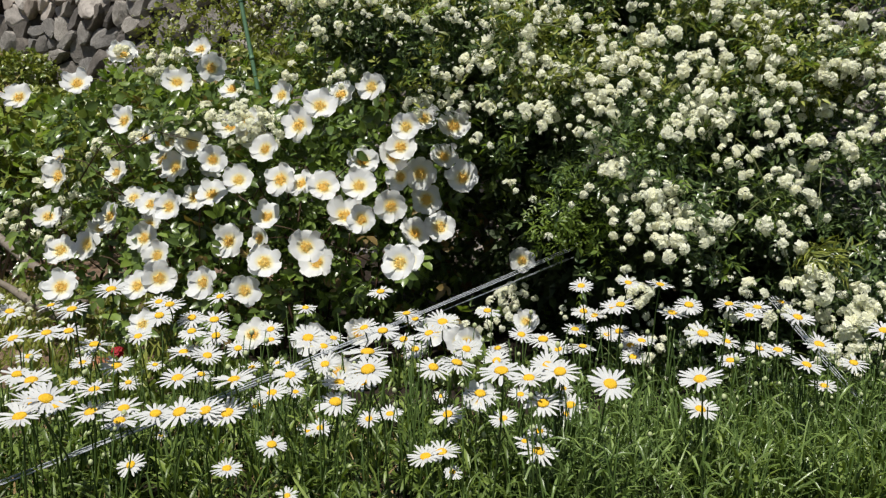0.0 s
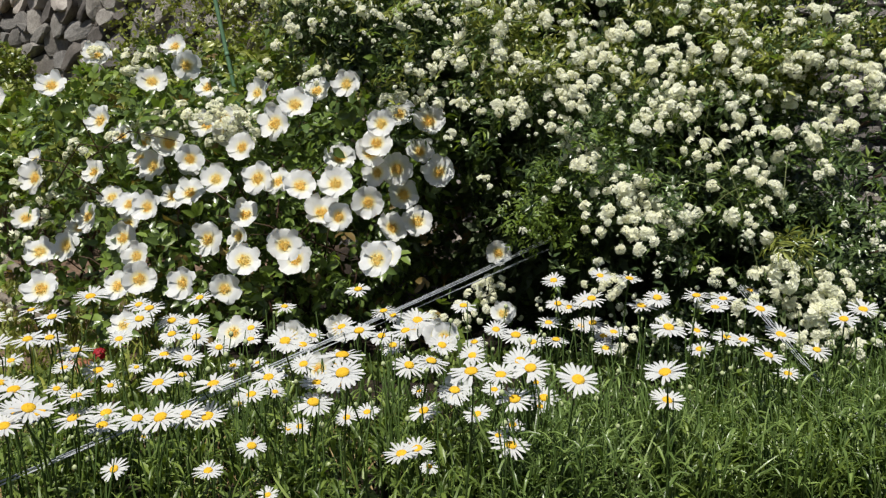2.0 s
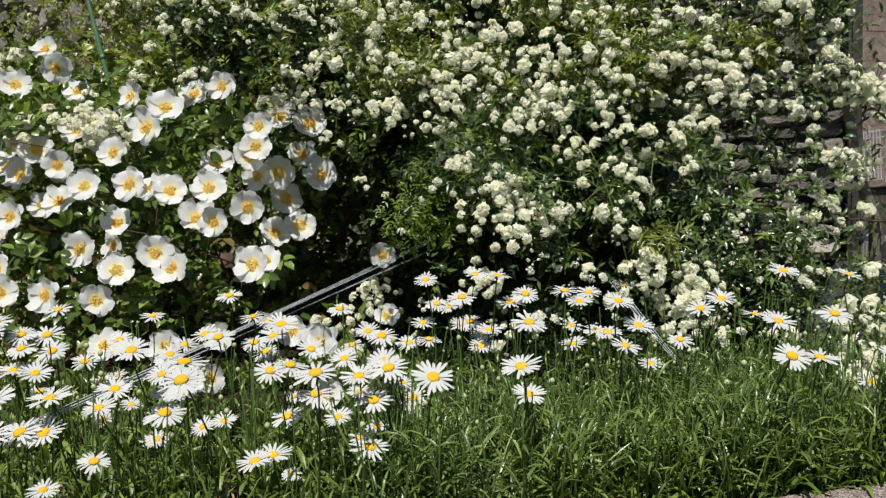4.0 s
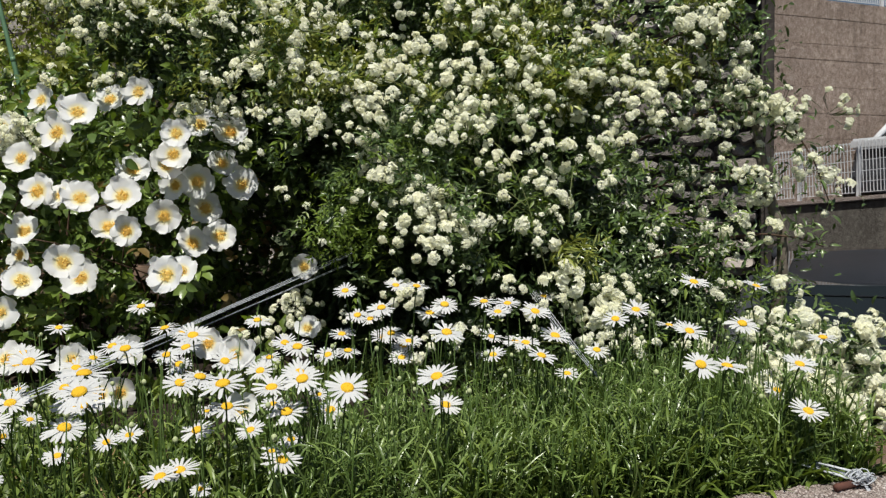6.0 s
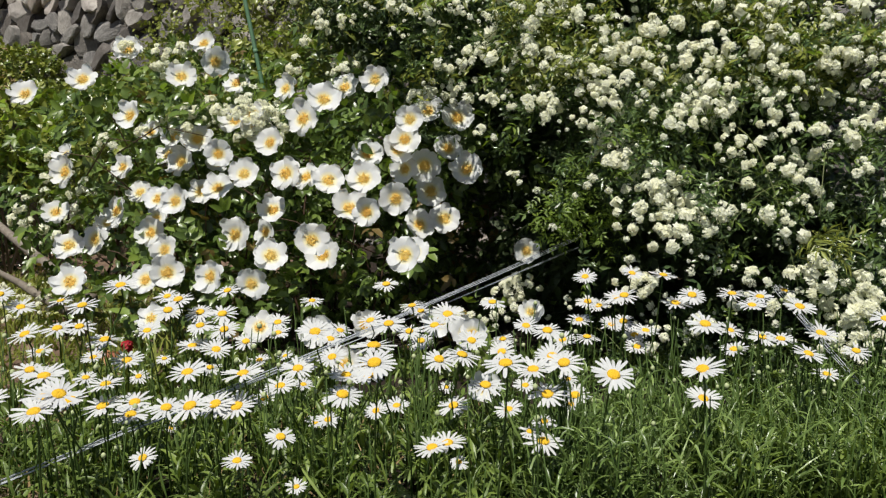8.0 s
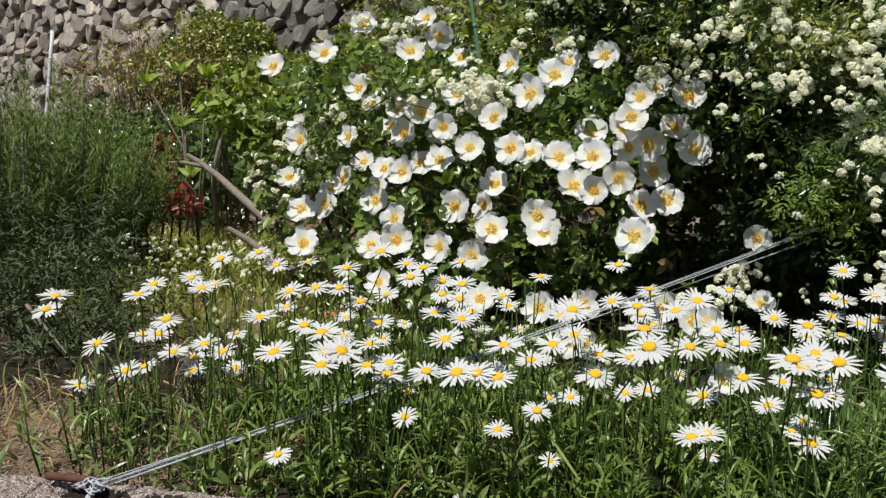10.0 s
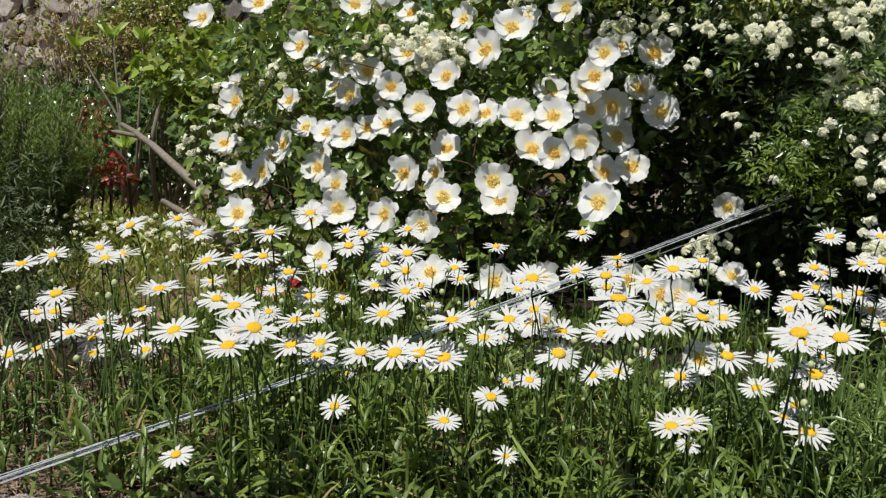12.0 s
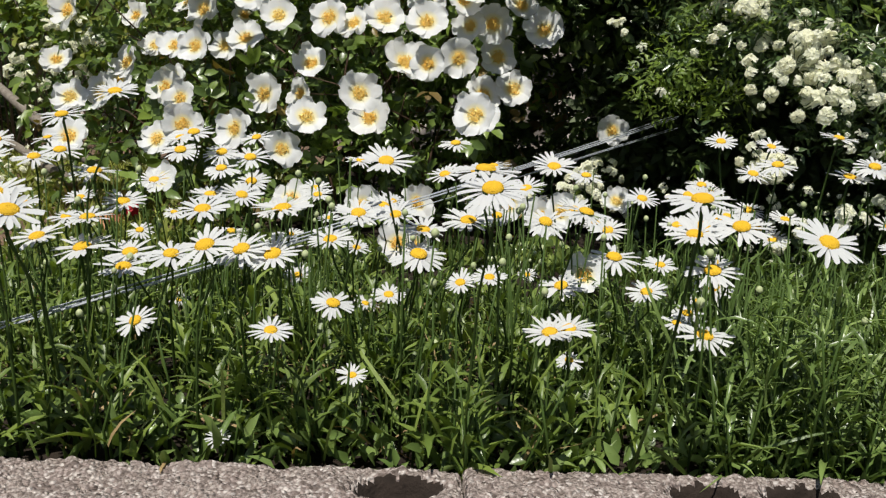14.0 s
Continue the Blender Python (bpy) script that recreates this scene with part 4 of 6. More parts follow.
def daisy_disc_mesh(seed):
    verts, faces = [], []
    rings, seg = 6, 20
    for i in range(rings + 1):
        t = i / rings
        r = 0.145 * math.sin(t * math.pi / 2)
        for k in range(seg):
            a = 2 * math.pi * (k + 0.5 * (i % 2)) / seg
            z = 0.03 + 0.07 * math.cos(t * math.pi / 2) - 0.03 * max(0, 0.35 - t) + 0.006 * ((k + i) % 2)
            verts.append((r * math.cos(a), r * math.sin(a), z))
    for i in range(rings):
        for k in range(seg):
            q = (k + 1) % seg
            faces.append((i * seg + k, (i + 1) * seg + k, (i + 1) * seg + q, i * seg + q))
    return mesh_of("disc", verts, faces, disc_yellow)


def daisy_cup_mesh():
    verts, faces, seg = [], [], 14
    for r, z in ((0.13, 0.03), (0.15, 0.0), (0.1, -0.06), (0.03, -0.1)):
        for k in range(seg):
            a = 2 * math.pi * k / seg
            verts.append((r * math.cos(a), r * math.sin(a), z))
    for i in range(3):
        for k in range(seg):
            q = (k + 1) % seg
            faces.append((i * seg + k, (i + 1) * seg + k, (i + 1) * seg + q, i * seg + q))
    return mesh_of("cup", verts, faces, stem_green)


head_shapes = [daisy_head_mesh(i + 20) for i in range(10)]
disc_shape, cup_shape = daisy_disc_mesh(1), daisy_cup_mesh()


def daisy(x, y, z, size, rng):
    lean = rng.gauss(0, 0.02)
    base = Vector((x + lean + rng.gauss(0, 0.02), max(y + 0.03 + rng.uniform(0, 0.06), kerb_back(x) + 0.015), SOIL_Z - 0.01))
    top = Vector((x, y, z))
    root = thing("daisy", "white oxeye daisy with a yellow disc on a thin green stem", "flower", "daisies in the bed", at=base)
    out = Vector((rng.gauss(-0.02, 0.12), -0.4 + rng.gauss(0, 0.13), 1.0)).normalized()
    h = top - base
    neck = h - out * size * 0.1
    bend = Vector((rng.gauss(0, 0.008), rng.gauss(0, 0.008), 0))
    pts = [Vector((0, 0, 0)), neck * 0.35 + bend, neck * 0.7 + bend * 1.2, neck - out * 0.02, neck]
    v, f = tube(pts, [0.0016, 0.0014, 0.0012, 0.0011, 0.0015], 6)
    part("stem", mesh_of("stem", v, f, stem_green), stem_green, root)
    m = Matrix.Translation(h) @ out.to_track_quat("Z", "Y").to_matrix().to_4x4() @ Matrix.Rotation(rng.uniform(0, 6.28), 4, "Z") @ Matrix.Scale(size * 0.95, 4)
    head = part("flower_head", head_shapes[rng.randrange(10)], daisy_white, root)
    head.matrix_basis = m
    part("disc", disc_shape, disc_yellow, head, "yellow disc")
    part("cup", cup_shape, stem_green, head)
    return root


rng = random.Random(8)
for row in DAISIES:
    daisy(*row, rng)

# ---- leaves and grass of the bed ----
rng = np.random.default_rng(4)


def bed_points(n, x0, x1, depth, power=1.0):
    x = rng.uniform(x0, x1, n)
    y = kerb_back(x) + 0.012 + depth * rng.uniform(0, 1, n) ** power
    return np.stack([x, y, np.full(n, SOIL_Z - 0.005)], 1)


def tuft_leaves(name, p, height, length, width, spread, shape, material, label, category, up=1.0, out=0.75):
    n = len(p)
    h = height * rng.uniform(0.02, 1, n) ** 1.35 * np.clip(1.15 - 1.5 * (p[:, 1] - kerb_back(p[:, 0])), 0.35, 1)
    a = rng.uniform(0, 2 * np.pi, n)
    lean = np.stack([np.cos(a), np.sin(a), np.zeros(n)], 1)
    q = p + lean * (spread * rng.uniform(0, 1, n))[:, None]
    q[:, 1] = np.maximum(q[:, 1], kerb_back(q[:, 0]) + 0.004)
    q[:, 2] += h
    along = lean * rng.uniform(0.2, 1, (n, 1)) * out + np.array([0, 0, 1.0]) * (up * rng.uniform(0.2, 1.1, (n, 1)))
    face = np.array([0, 0, 0.8]) + rng.normal(0, 0.8, (n, 3)) - lean * 0.3
    me = leaf_mesh(name, q, along, face, length * rng.uniform(0.6, 1.25, n), width * rng.uniform(0.6, 1.3, n), shape, material)
    return tagged(part(name, me, material, None), label, category, kind="stuff")


def patchy(p, scale, gap, seed):
    """Thins places out so that the growth stands in tufts."""
    return p[np.array([noise.noise(Vector((q[0] * scale, q[1] * scale, seed))) > gap for q in p])]


def stalk_leaves(name, p, top, count, length, width, material, label, low=0.0, lift=0.75):
    """Upright stalks set all the way up with arching lance-shaped leaves; top: height of the tallest."""
    n = len(p)
    high = top * rng.uniform(0.45, 1, n) * np.clip(1.1 - 0.5 * (p[:, 1] - kerb_back(p[:, 0])), 0.4, 1)
    tilt = np.stack([rng.normal(0, 0.14, n), rng.normal(-0.04, 0.14, n), np.ones(n)], 1)
    P, A, F, S, lines = [], [], [], [], []
    for i in range(n):
        tip = p[i] + tilt[i] * high[i]
        lines.append(([p[i], (p[i] + tip) / 2 + rng.normal(0, 0.003, 3), tip], [0.0016, 0.0014, 0.0009]))
        turn = rng.uniform(0, 6.28)
        for k in range(count):
            u = low + (1 - low) * (k + rng.uniform(0, 0.9)) / count
            a = turn + 2.4 * k + rng.normal(0, 0.3)
            P.append(p[i] + tilt[i] * high[i] * u)
            A.append((math.cos(a), math.sin(a), lift * rng.uniform(0.2, 2.6)))
            F.append((-0.7 * math.cos(a) + rng.normal(0, 0.25), -0.7 * math.sin(a) + rng.normal(0, 0.25), 1.0))
            S.append((1.15 - 0.5 * u) * rng.uniform(0.55, 1.25))
    P, A, F, S = np.array(P), np.array(A), np.array(F), np.array(S)
    P[:, 1] = np.maximum(P[:, 1], kerb_back(P[:, 0]) + 0.006)
    keep = daisy_clear(P + unit(A) * (length * S * 0.5)[:, None])
    me = leaf_mesh(name, P[keep], A[keep], F[keep], length * S[keep], width * S[keep], ARCH, material)
    tagged(part(name, me, material, None), label, "leaves", kind="stuff")
    tagged(part("leaf_stalks", tubes("leaf_stalks", lines, stem_green, 5), stem_green, None), "upright green stalks of the daisy plants", "stalks", kind="stuff")


def clear_of(flowers, radius, ahead):
    """True for places that do not stand before one of the flowers."""
    flowers = np.array(flowers)

    def test(p):
        keep = np.ones(len(p), bool)
        for f in flowers:
            to = np.array([0.0, 0.05, 0.5]) - f
            to = to / np.linalg.norm(to)
            d = p - f
            t = d @ to
            off = np.linalg.norm(d - t[:, None] * to, axis=1)
            keep &= ~((t > -ahead) & (t < 0.6) & (off < radius))
        return keep
    return test


daisy_clear = clear_of([row[:3] for row in DAISIES], 0.026, 0.0)
p = patchy(bed_points(1050, 0.08, 1.04, 0.46, 1.0), 15, -0.16, 1)
stalk_leaves("daisy_leaves", p, 0.2, 10, 0.05, 0.0058, grass_leaf, "lush green lance-shaped daisy leaves in the bed")
p = patchy(bed_points(720, -0.76, 0.12, 0.6, 0.9), 15, -0.08, 3)
stalk_leaves("daisy_leaves", p, 0.13, 7, 0.055, 0.009, bed_leaf, "green lance-shaped daisy leaves low in the bed")
p = patchy(bed_points(420, 0.35, 1.04, 0.2, 1.0), 12, -0.05, 9)
stalk_leaves("daisy_leaves", p, 0.15, 8, 0.06, 0.0065, bed_leaf, "bright green lance-shaped leaves along the block edging")
p = patchy(bed_points(85, -0.97, -0.72, 0.45, 0.8), 15, -0.2, 7)
stalk_leaves("daisy_leaves", p, 0.17, 6, 0.045, 0.006, grass_leaf, "sparse upright daisy leaves beside the bare soil")
p = patchy(bed_points(3400, 0.1, 1.02, 0.46, 1.1), 17, -0.12, 1)
tuft_leaves("grass", p, 0.13, 0.075, 0.0028, 0.025, BLADE, grass_leaf, "lush green grass between the daisies", "grass", 1.2, 0.7)
p = patchy(bed_points(1800, -0.76, 0.3, 0.6, 0.85), 20, -0.1, 4)
tuft_leaves("grass", p, 0.09, 0.065, 0.0036, 0.02, BLADE, bed_leaf, "dark green grass blades among the daisy stems", "grass", 1.3, 0.5)
p = bed_points(900, 0.5, 1.05, 0.2, 1.0)
tuft_leaves("grass", p, 0.1, 0.06, 0.0045, 0.02, BLADE, bed_leaf, "bright green grass along the block edging", "grass", 1.1, 0.8)
p = bed_points(2300, -0.7, 1.05, 0.14, 1.0)
tuft_leaves("leafy_weeds", p, 0.05, 0.027, 0.0095, 0.02, OVATE, grass_leaf, "broad green weed leaves along the block edging", "weeds", 0.8, 1.0)
p = bed_points(260, -1.6, -0.6, 0.5, 1.0)
tuft_leaves("grass", p, 0.04, 0.05, 0.006, 0.03, BLADE, grass_leaf, "sparse green grass over bare soil", "grass", 1.0, 0.9)
p = bed_points(1000, -1.25, 0.05, 0.6, 0.8)
tuft_leaves("dry_grass", p, 0.045, 0.06, 0.0032, 0.04, BLADE, dry_leaf, "dry straw-coloured stalks and leaves between the daisies", "grass", 0.8, 0.8)
n = 9000
x = rng.uniform(-3.2, -0.7, n)
p = np.stack([x, 1.75 + 2.2 * rng.uniform(0, 1, n) + 0.15 * np.abs(x + 1.2), np.full(n, SOIL_Z)], 1)
tuft_leaves("lawn", p, 0.05, 0.07, 0.007, 0.03, BLADE, hedge_leaf, "yellow-green unmown grass behind the daisies", "grass", 1.0, 0.7)
n = 5000
x = rng.uniform(-1.0, 1.2, n)
p = np.stack([x, 1.55 + 0.6 * rng.uniform(0, 1, n), np.full(n, SOIL_Z)], 1)
p = p[(x < -0.25) | (x > 0.62) | (p[:, 1] > 1.88)]
tuft_leaves("undergrowth", p, 0.05, 0.045, 0.012, 0.03, OVATE, shrub_leaf, "dark green undergrowth below the rose bushes", "undergrowth", 0.8, 1.0)
n = 9000
x = rng.uniform(-2.0, -0.6, n)
p = np.stack([x, kerb_back(x) + 0.02 + 0.45 * rng.uniform(0, 1, n), np.full(n, SOIL_Z + 0.012)], 1)
p = p[(((x + 1.3) / 0.46) ** 2 + ((p[:, 1] - 1.46) / 0.22) ** 2 > 1) | (rng.uniform(0, 1, n) < 0.12)]
n = len(p)
along = rng.normal(0, 1, (n, 3)) * np.array([1, 1, 0.12])
me = leaf_mesh("leaf_litter", p, along, np.tile([0.05, 0, 1.0], (n, 1)), rng.uniform(0.015, 0.06, n), rng.uniform(0.0008, 0.0024, n), BLADE, straw)
tagged(part("leaf_litter", me, straw, None), "dry needles and straw lying on the soil", "litter", kind="stuff")
# flower stalks that carry buds
lines, buds = [], []
for i in range(520):
    x = rng.uniform(-0.92, 1.08)
    b = np.array([x, kerb_back(x) + 0.03 + 0.6 * rng.uniform() ** 0.8, SOIL_Z])
    t = b + np.array([rng.normal(0, 0.02), rng.normal(0, 0.02), rng.uniform(0.1, 0.25)])
    lines.append(([b, (b + t) / 2 + rng.normal(0, 0.006, 3), t], [0.0013, 0.0011, 0.0009]))
    if i % 2:
        buds.append(t)
tagged(part("daisy_stalks", tubes("daisy_stalks", lines, stem_green, 5), stem_green, None), "thin dark green daisy stalks crowding the bed", "stalks", kind="stuff")
bv, bf = [], []
for t in buds:
    g = rng.uniform(0.55, 1.05)
    v, f = tube([t + np.array([0, 0, z * g]) for z in (-0.003, -0.001, 0.002, 0.005, 0.007)], [0.0012 * g, 0.0036 * g, 0.0045 * g, 0.0036 * g, 0.0014 * g], 8)
    k = len(bv)
    bv += v
    bf += [tuple(i + k for i in q) for q in f]
tagged(part("daisy_buds", mesh_of("daisy_buds", bv, bf, bud_green), bud_green, None), "pale green closed daisy buds", "buds", kind="stuff")


# ---- single white rose ----
def rose_petals_mesh(seed):
    """Five or six broad overlapping petals of a saucer-shaped flower 1 across, looking along +z."""
    rng = random.Random(seed)
    verts, faces = [], []
    cup, count = rng.uniform(0.25, 0.75), 6 if seed % 5 == 0 else 5
    for k in range(count):
        a = 2 * math.pi * (k + rng.uniform(-0.09, 0.09)) / count
        size, roll, ph, ph2 = rng.uniform(0.44, 0.53), rng.uniform(-0.15, 0.15), rng.uniform(0, 6), rng.uniform(0, 6)
        curl, half0, lift = rng.uniform(0.1, 0.75), rng.uniform(0.275, 0.335), rng.uniform(-0.04, 0.2)
        notch, lean, wave = rng.uniform(0.02, 0.13), rng.uniform(-0.5, 0.5), rng.uniform(0.015, 0.042)
        base, nu, nv = len(verts), 9, 9
        for i in range(nu + 1):
            u = i / nu
            half = half0 * (0.12 + 0.88 * math.sin(math.pi / 2 * min(1.0, u / 0.72)) ** 1.15) * (1.0 if u < 0.72 else (1 - ((u - 0.72) / 0.30) ** 2.6) ** 0.5)
            for j in range(nv):
                s = -1 + 2 * j / (nv - 1)
                r = size * u * (1 - notch * math.exp(-((s - lean * 0.4) * 2.4) ** 2) * u ** 5 + 0.02 * math.sin(6 * s + ph2) * u ** 3)
                y = s * half
                z = (lift * r + cup * r * r - curl * max(0.0, r - 0.26) ** 2 * 3.2 + s * roll * r + wave * math.sin(3.6 * s + ph) * u * u
                     + 0.5 * wave * math.sin(8 * s + ph2 + 3 * u) * u ** 3 + 0.09 * s * s * u * (0.4 + cup) + 0.035 * (k % 2) * u + 0.05 * s * u)
                verts.append((r * math.cos(a) - y * math.sin(a), r * math.sin(a) + y * math.cos(a), z))
        for i in range(nu):
            for j in range(nv - 1):
                q = base + i * nv + j
                faces.append((q, q + nv, q + nv + 1, q + 1))
    return mesh_of("petals", verts, faces, rose_white)


def stamens_mesh(seed):
    rng = random.Random(seed)
    verts, faces = [], []
    seg = 12
    for r, z in ((0.0, 0.052), (0.06, 0.05), (0.11, 0.038), (0.14, 0.016)):
        for k in range(seg):
            a = 2 * math.pi * k / seg
            verts.append((r * math.cos(a), r * math.sin(a), z))
    for i in range(3):
        for k in range(seg):
            q = (k + 1) % seg
            faces.append((i * seg + k, (i + 1) * seg + k, (i + 1) * seg + q, i * seg + q))
    for k in range(120):
        a, r = rng.uniform(0, 6.283), 0.02 + 0.155 * rng.random() ** 0.7
        z = rng.uniform(0.05, 0.09)
        c = Vector((r * math.cos(a), r * math.sin(a), z))
        for p0, p1, w in ((Vector((c.x * 0.3, c.y * 0.3, 0.02)), c, 0.003), (c - Vector((0.008, 0, 0)), c + Vector((0.012, 0.004, 0.008)), 0.0125)):
            v, f = tube([p0, (p0 + p1) / 2, p1], [w * 0.6, w, w * 0.5], 4)
            n = len(verts)
            verts += v
            faces += [tuple(i + n for i in q) for q in f]
    return mesh_of("stamen_crown", verts, faces, stamen_yellow)


petal_shapes = [rose_petals_mesh(i + 50) for i in range(16)]
stamen_shapes = [stamens_mesh(i) for i in range(2)]


def blob_points(n, blobs, seed, skin=0.45, lump=0.18):
    """Places in the outer layer of some blobs, with an uneven outline and gaps."""
    r = np.random.default_rng(seed)
    vol = np.array([b[1][0] * b[1][1] * b[1][2] for b in blobs]) ** 0.67
    pick = r.choice(len(blobs), n, p=vol / vol.sum())
    d = unit(r.normal(0, 1, (n, 3)))
    wob = np.array([noise.noise(Vector(v * 2.6) + Vector((k * 5.0, seed, 0))) for k, v in zip(pick, d)])
    t = (1 + lump * wob * 1.6) * (1 - skin * r.uniform(0, 1, n) ** 1.6)
    c, rad = np.array([b[0] for b in blobs])[pick], np.array([b[1] for b in blobs])[pick]
    return c + d * t[:, None] * rad, unit(d / rad), r


def clumped(p, fine, coarse, gap):
    """Thins places out into clumps with gaps between them."""
    d = np.array([noise.noise(Vector(q * coarse)) + 0.8 * noise.noise(Vector(q * fine) + Vector((9, 3, 1))) for q in p])
    return d > gap


def leafy(name, blobs, n, length, width, shape, material, parent, seed, droop=0.2, skin=0.45, lump=0.18, floor=SOIL_Z, label="", limit=None, gap=-0.04, pairs=0, stem=0.0):
    p, out, r = blob_points(n, blobs, seed, skin, lump)
    keep = p[:, 2] > floor + 0.01
    if limit is not None:
        keep &= limit(p)
    keep &= clumped(p, 16.0, 6.0, gap)
    p, out = p[keep], out[keep]
    n = len(p)
    along = out * 0.55 + r.normal(0, 0.75, (n, 3)) + np.array([0, 0, -droop])
    face = out * 0.4 + np.array([-0.1, -0.3, 0.7]) + r.normal(0, 0.65, (n, 3))
    if pairs:
        p, along, face = sprig(p, along, face, pairs, stem, r)
        n = len(p)
    size = r.uniform(0.6, 1.25, n)
    me = leaf_mesh(name, p, along, face, length * size, width * size * r.uniform(0.85, 1.15, n), shape, material)
    return tagged(part(name, me, material, parent, label), kind="stuff")


rose_blobs = [((-0.42, 2.55, 0.48), (0.62, 0.5, 0.36)), ((-0.85, 2.55, 0.48), (0.5, 0.42, 0.36)), ((-0.08, 2.6, 0.52), (0.3, 0.42, 0.3)),
              ((-0.7, 2.55, 0.14), (0.6, 0.45, 0.28)), ((-0.35, 2.55, 0.68), (0.4, 0.36, 0.2)), ((-0.85, 2.75, 0.72), (0.42, 0.4, 0.24)), ((0.12, 3.0, 0.35), (0.55, 0.35, 0.5)), ((-0.5, 3.0, 0.35), (0.7, 0.35, 0.45)), ((-0.2, 2.5, 0.2), (0.5, 0.35, 0.25)), ((0.2, 2.75, 0.25), (0.35, 0.3, 0.3)),
              ((0.16, 2.55, 0.86), (0.32, 0.28, 0.16)), ((0.08, 2.42, 0.57), (0.22, 0.22, 0.16)), ((0.2, 2.95, 0.5), (0.6, 0.3, 0.5)), ((0.5, 2.9, 0.4), (0.4, 0.3, 0.45))]


def out_of_hollow(p):
    """False in the dark hollow between the two bushes."""
    ragged = np.array([0.3 * noise.noise(Vector(q * 17)) for q in p])
    oval = np.zeros(len(p), bool)
    for x, z, a, b in ((0.13, 0.37, 0.19, 0.15), (0.12, 0.2, 0.26, 0.11)):
        oval |= ((p[:, 0] - x) / a) ** 2 + ((p[:, 2] - z) / b) ** 2 < 0.9 + ragged
    return ~(oval & (p[:, 1] < 2.55))


rose_clear = clear_of(ROSES, 0.045, 0.015)
rose_bush = thing("rose_bush", "sprawling climbing rose with large single white flowers", "rose bush", at=(-0.45, 2.55, SOIL_Z))
rose_shift = Vector((0.45, -2.55, -SOIL_Z))
ob = leafy("foliage", rose_blobs, 13500, 0.037, 0.02, OVATE, rose_leaf, rose_bush, 21, skin=0.7, limit=lambda p: rose_clear(p) & out_of_hollow(p), gap=0.05, pairs=1, stem=0.022)
ob.location = rose_shift
ob = leafy("foliage", rose_blobs, 800, 0.04, 0.021, OVATE, lime_leaf, rose_bush, 22, skin=0.12, limit=clear_of(ROSES, 0.06, 0.015), label="fresh light green shoots", pairs=1, stem=0.02)
ob.location = rose_shift
ob = leafy("foliage", rose_blobs, 420, 0.036, 0.019, OVATE, bronze_leaf, rose_bush, 23, skin=0.15, limit=clear_of(ROSES, 0.06, 0.015), label="bronze and browned leaves", pairs=1, stem=0.02)
ob.location = rose_shift
rng = random.Random(31)
lines = []
for i in range(16):
    a = Vector((-0.45 + rng.gauss(0, 0.15), 2.6 + rng.gauss(0, 0.1), SOIL_Z))
    b = Vector((rng.uniform(-1.2, 0.15), rng.uniform(2.4, 2.65), rng.uniform(0.3, 0.8)))
    mid = (a + b) / 2 + Vector((rng.gauss(0, 0.1), rng.gauss(0, 0.06), 0.22))
    line = ([a, a * 0.6 + mid * 0.4 + Vector((0, 0, 0.05)), mid, mid * 0.4 + b * 0.6 + Vector((0, 0, 0.06)), b], [0.004, 0.0032, 0.0024, 0.0016, 0.0008])
    part("cane", tubes("cane", [line], twig, 6), twig, rose_bush, "thin brown thorny cane").location = rose_shift
for i in range(15):
    a = Vector((rng.uniform(-1.1, -0.1), rng.uniform(2.25, 2.4), rng.uniform(0.2, 0.75)))
    b = a + Vector((rng.gauss(0, 0.2), rng.uniform(-0.12, 0.0), rng.uniform(0.02, 0.16)))
    mid = (a + b) / 2 + Vector((0, -0.02, rng.uniform(0.02, 0.06)))
    part("cane", tubes("cane", [([a, mid, b], [0.0022, 0.0017, 0.0008])], twig, 6), twig, rose_bush, "thin brown thorny cane").location = rose_shift
for x, y, z in ROSES:
    head = part("flower", petal_shapes[rng.randrange(16)], rose_white, rose_bush)
    out = Vector((0.25 * (x + 0.45) + rng.gauss(0, 0.3), -1.0, 0.5 + rng.gauss(0, 0.22))).normalized()
    size = rng.uniform(0.076, 0.096) * (0.7 if y < 1.6 or x > 0.15 else 0.85 if z < 0.22 else 0.88 if y < 1.95 else 1.0)
    head.matrix_basis = (Matrix.Translation(Vector((x, y, z)) + rose_shift) @ out.to_track_quat("Z", "Y").to_matrix().to_4x4()
                         @ Matrix.Rotation(rng.uniform(0, 6.28), 4, "Z") @ Matrix.Scale(size, 4))
    part("stamen_crown", stamen_shapes[rng.randrange(2)], stamen_yellow, head, "orange-yellow stamens")


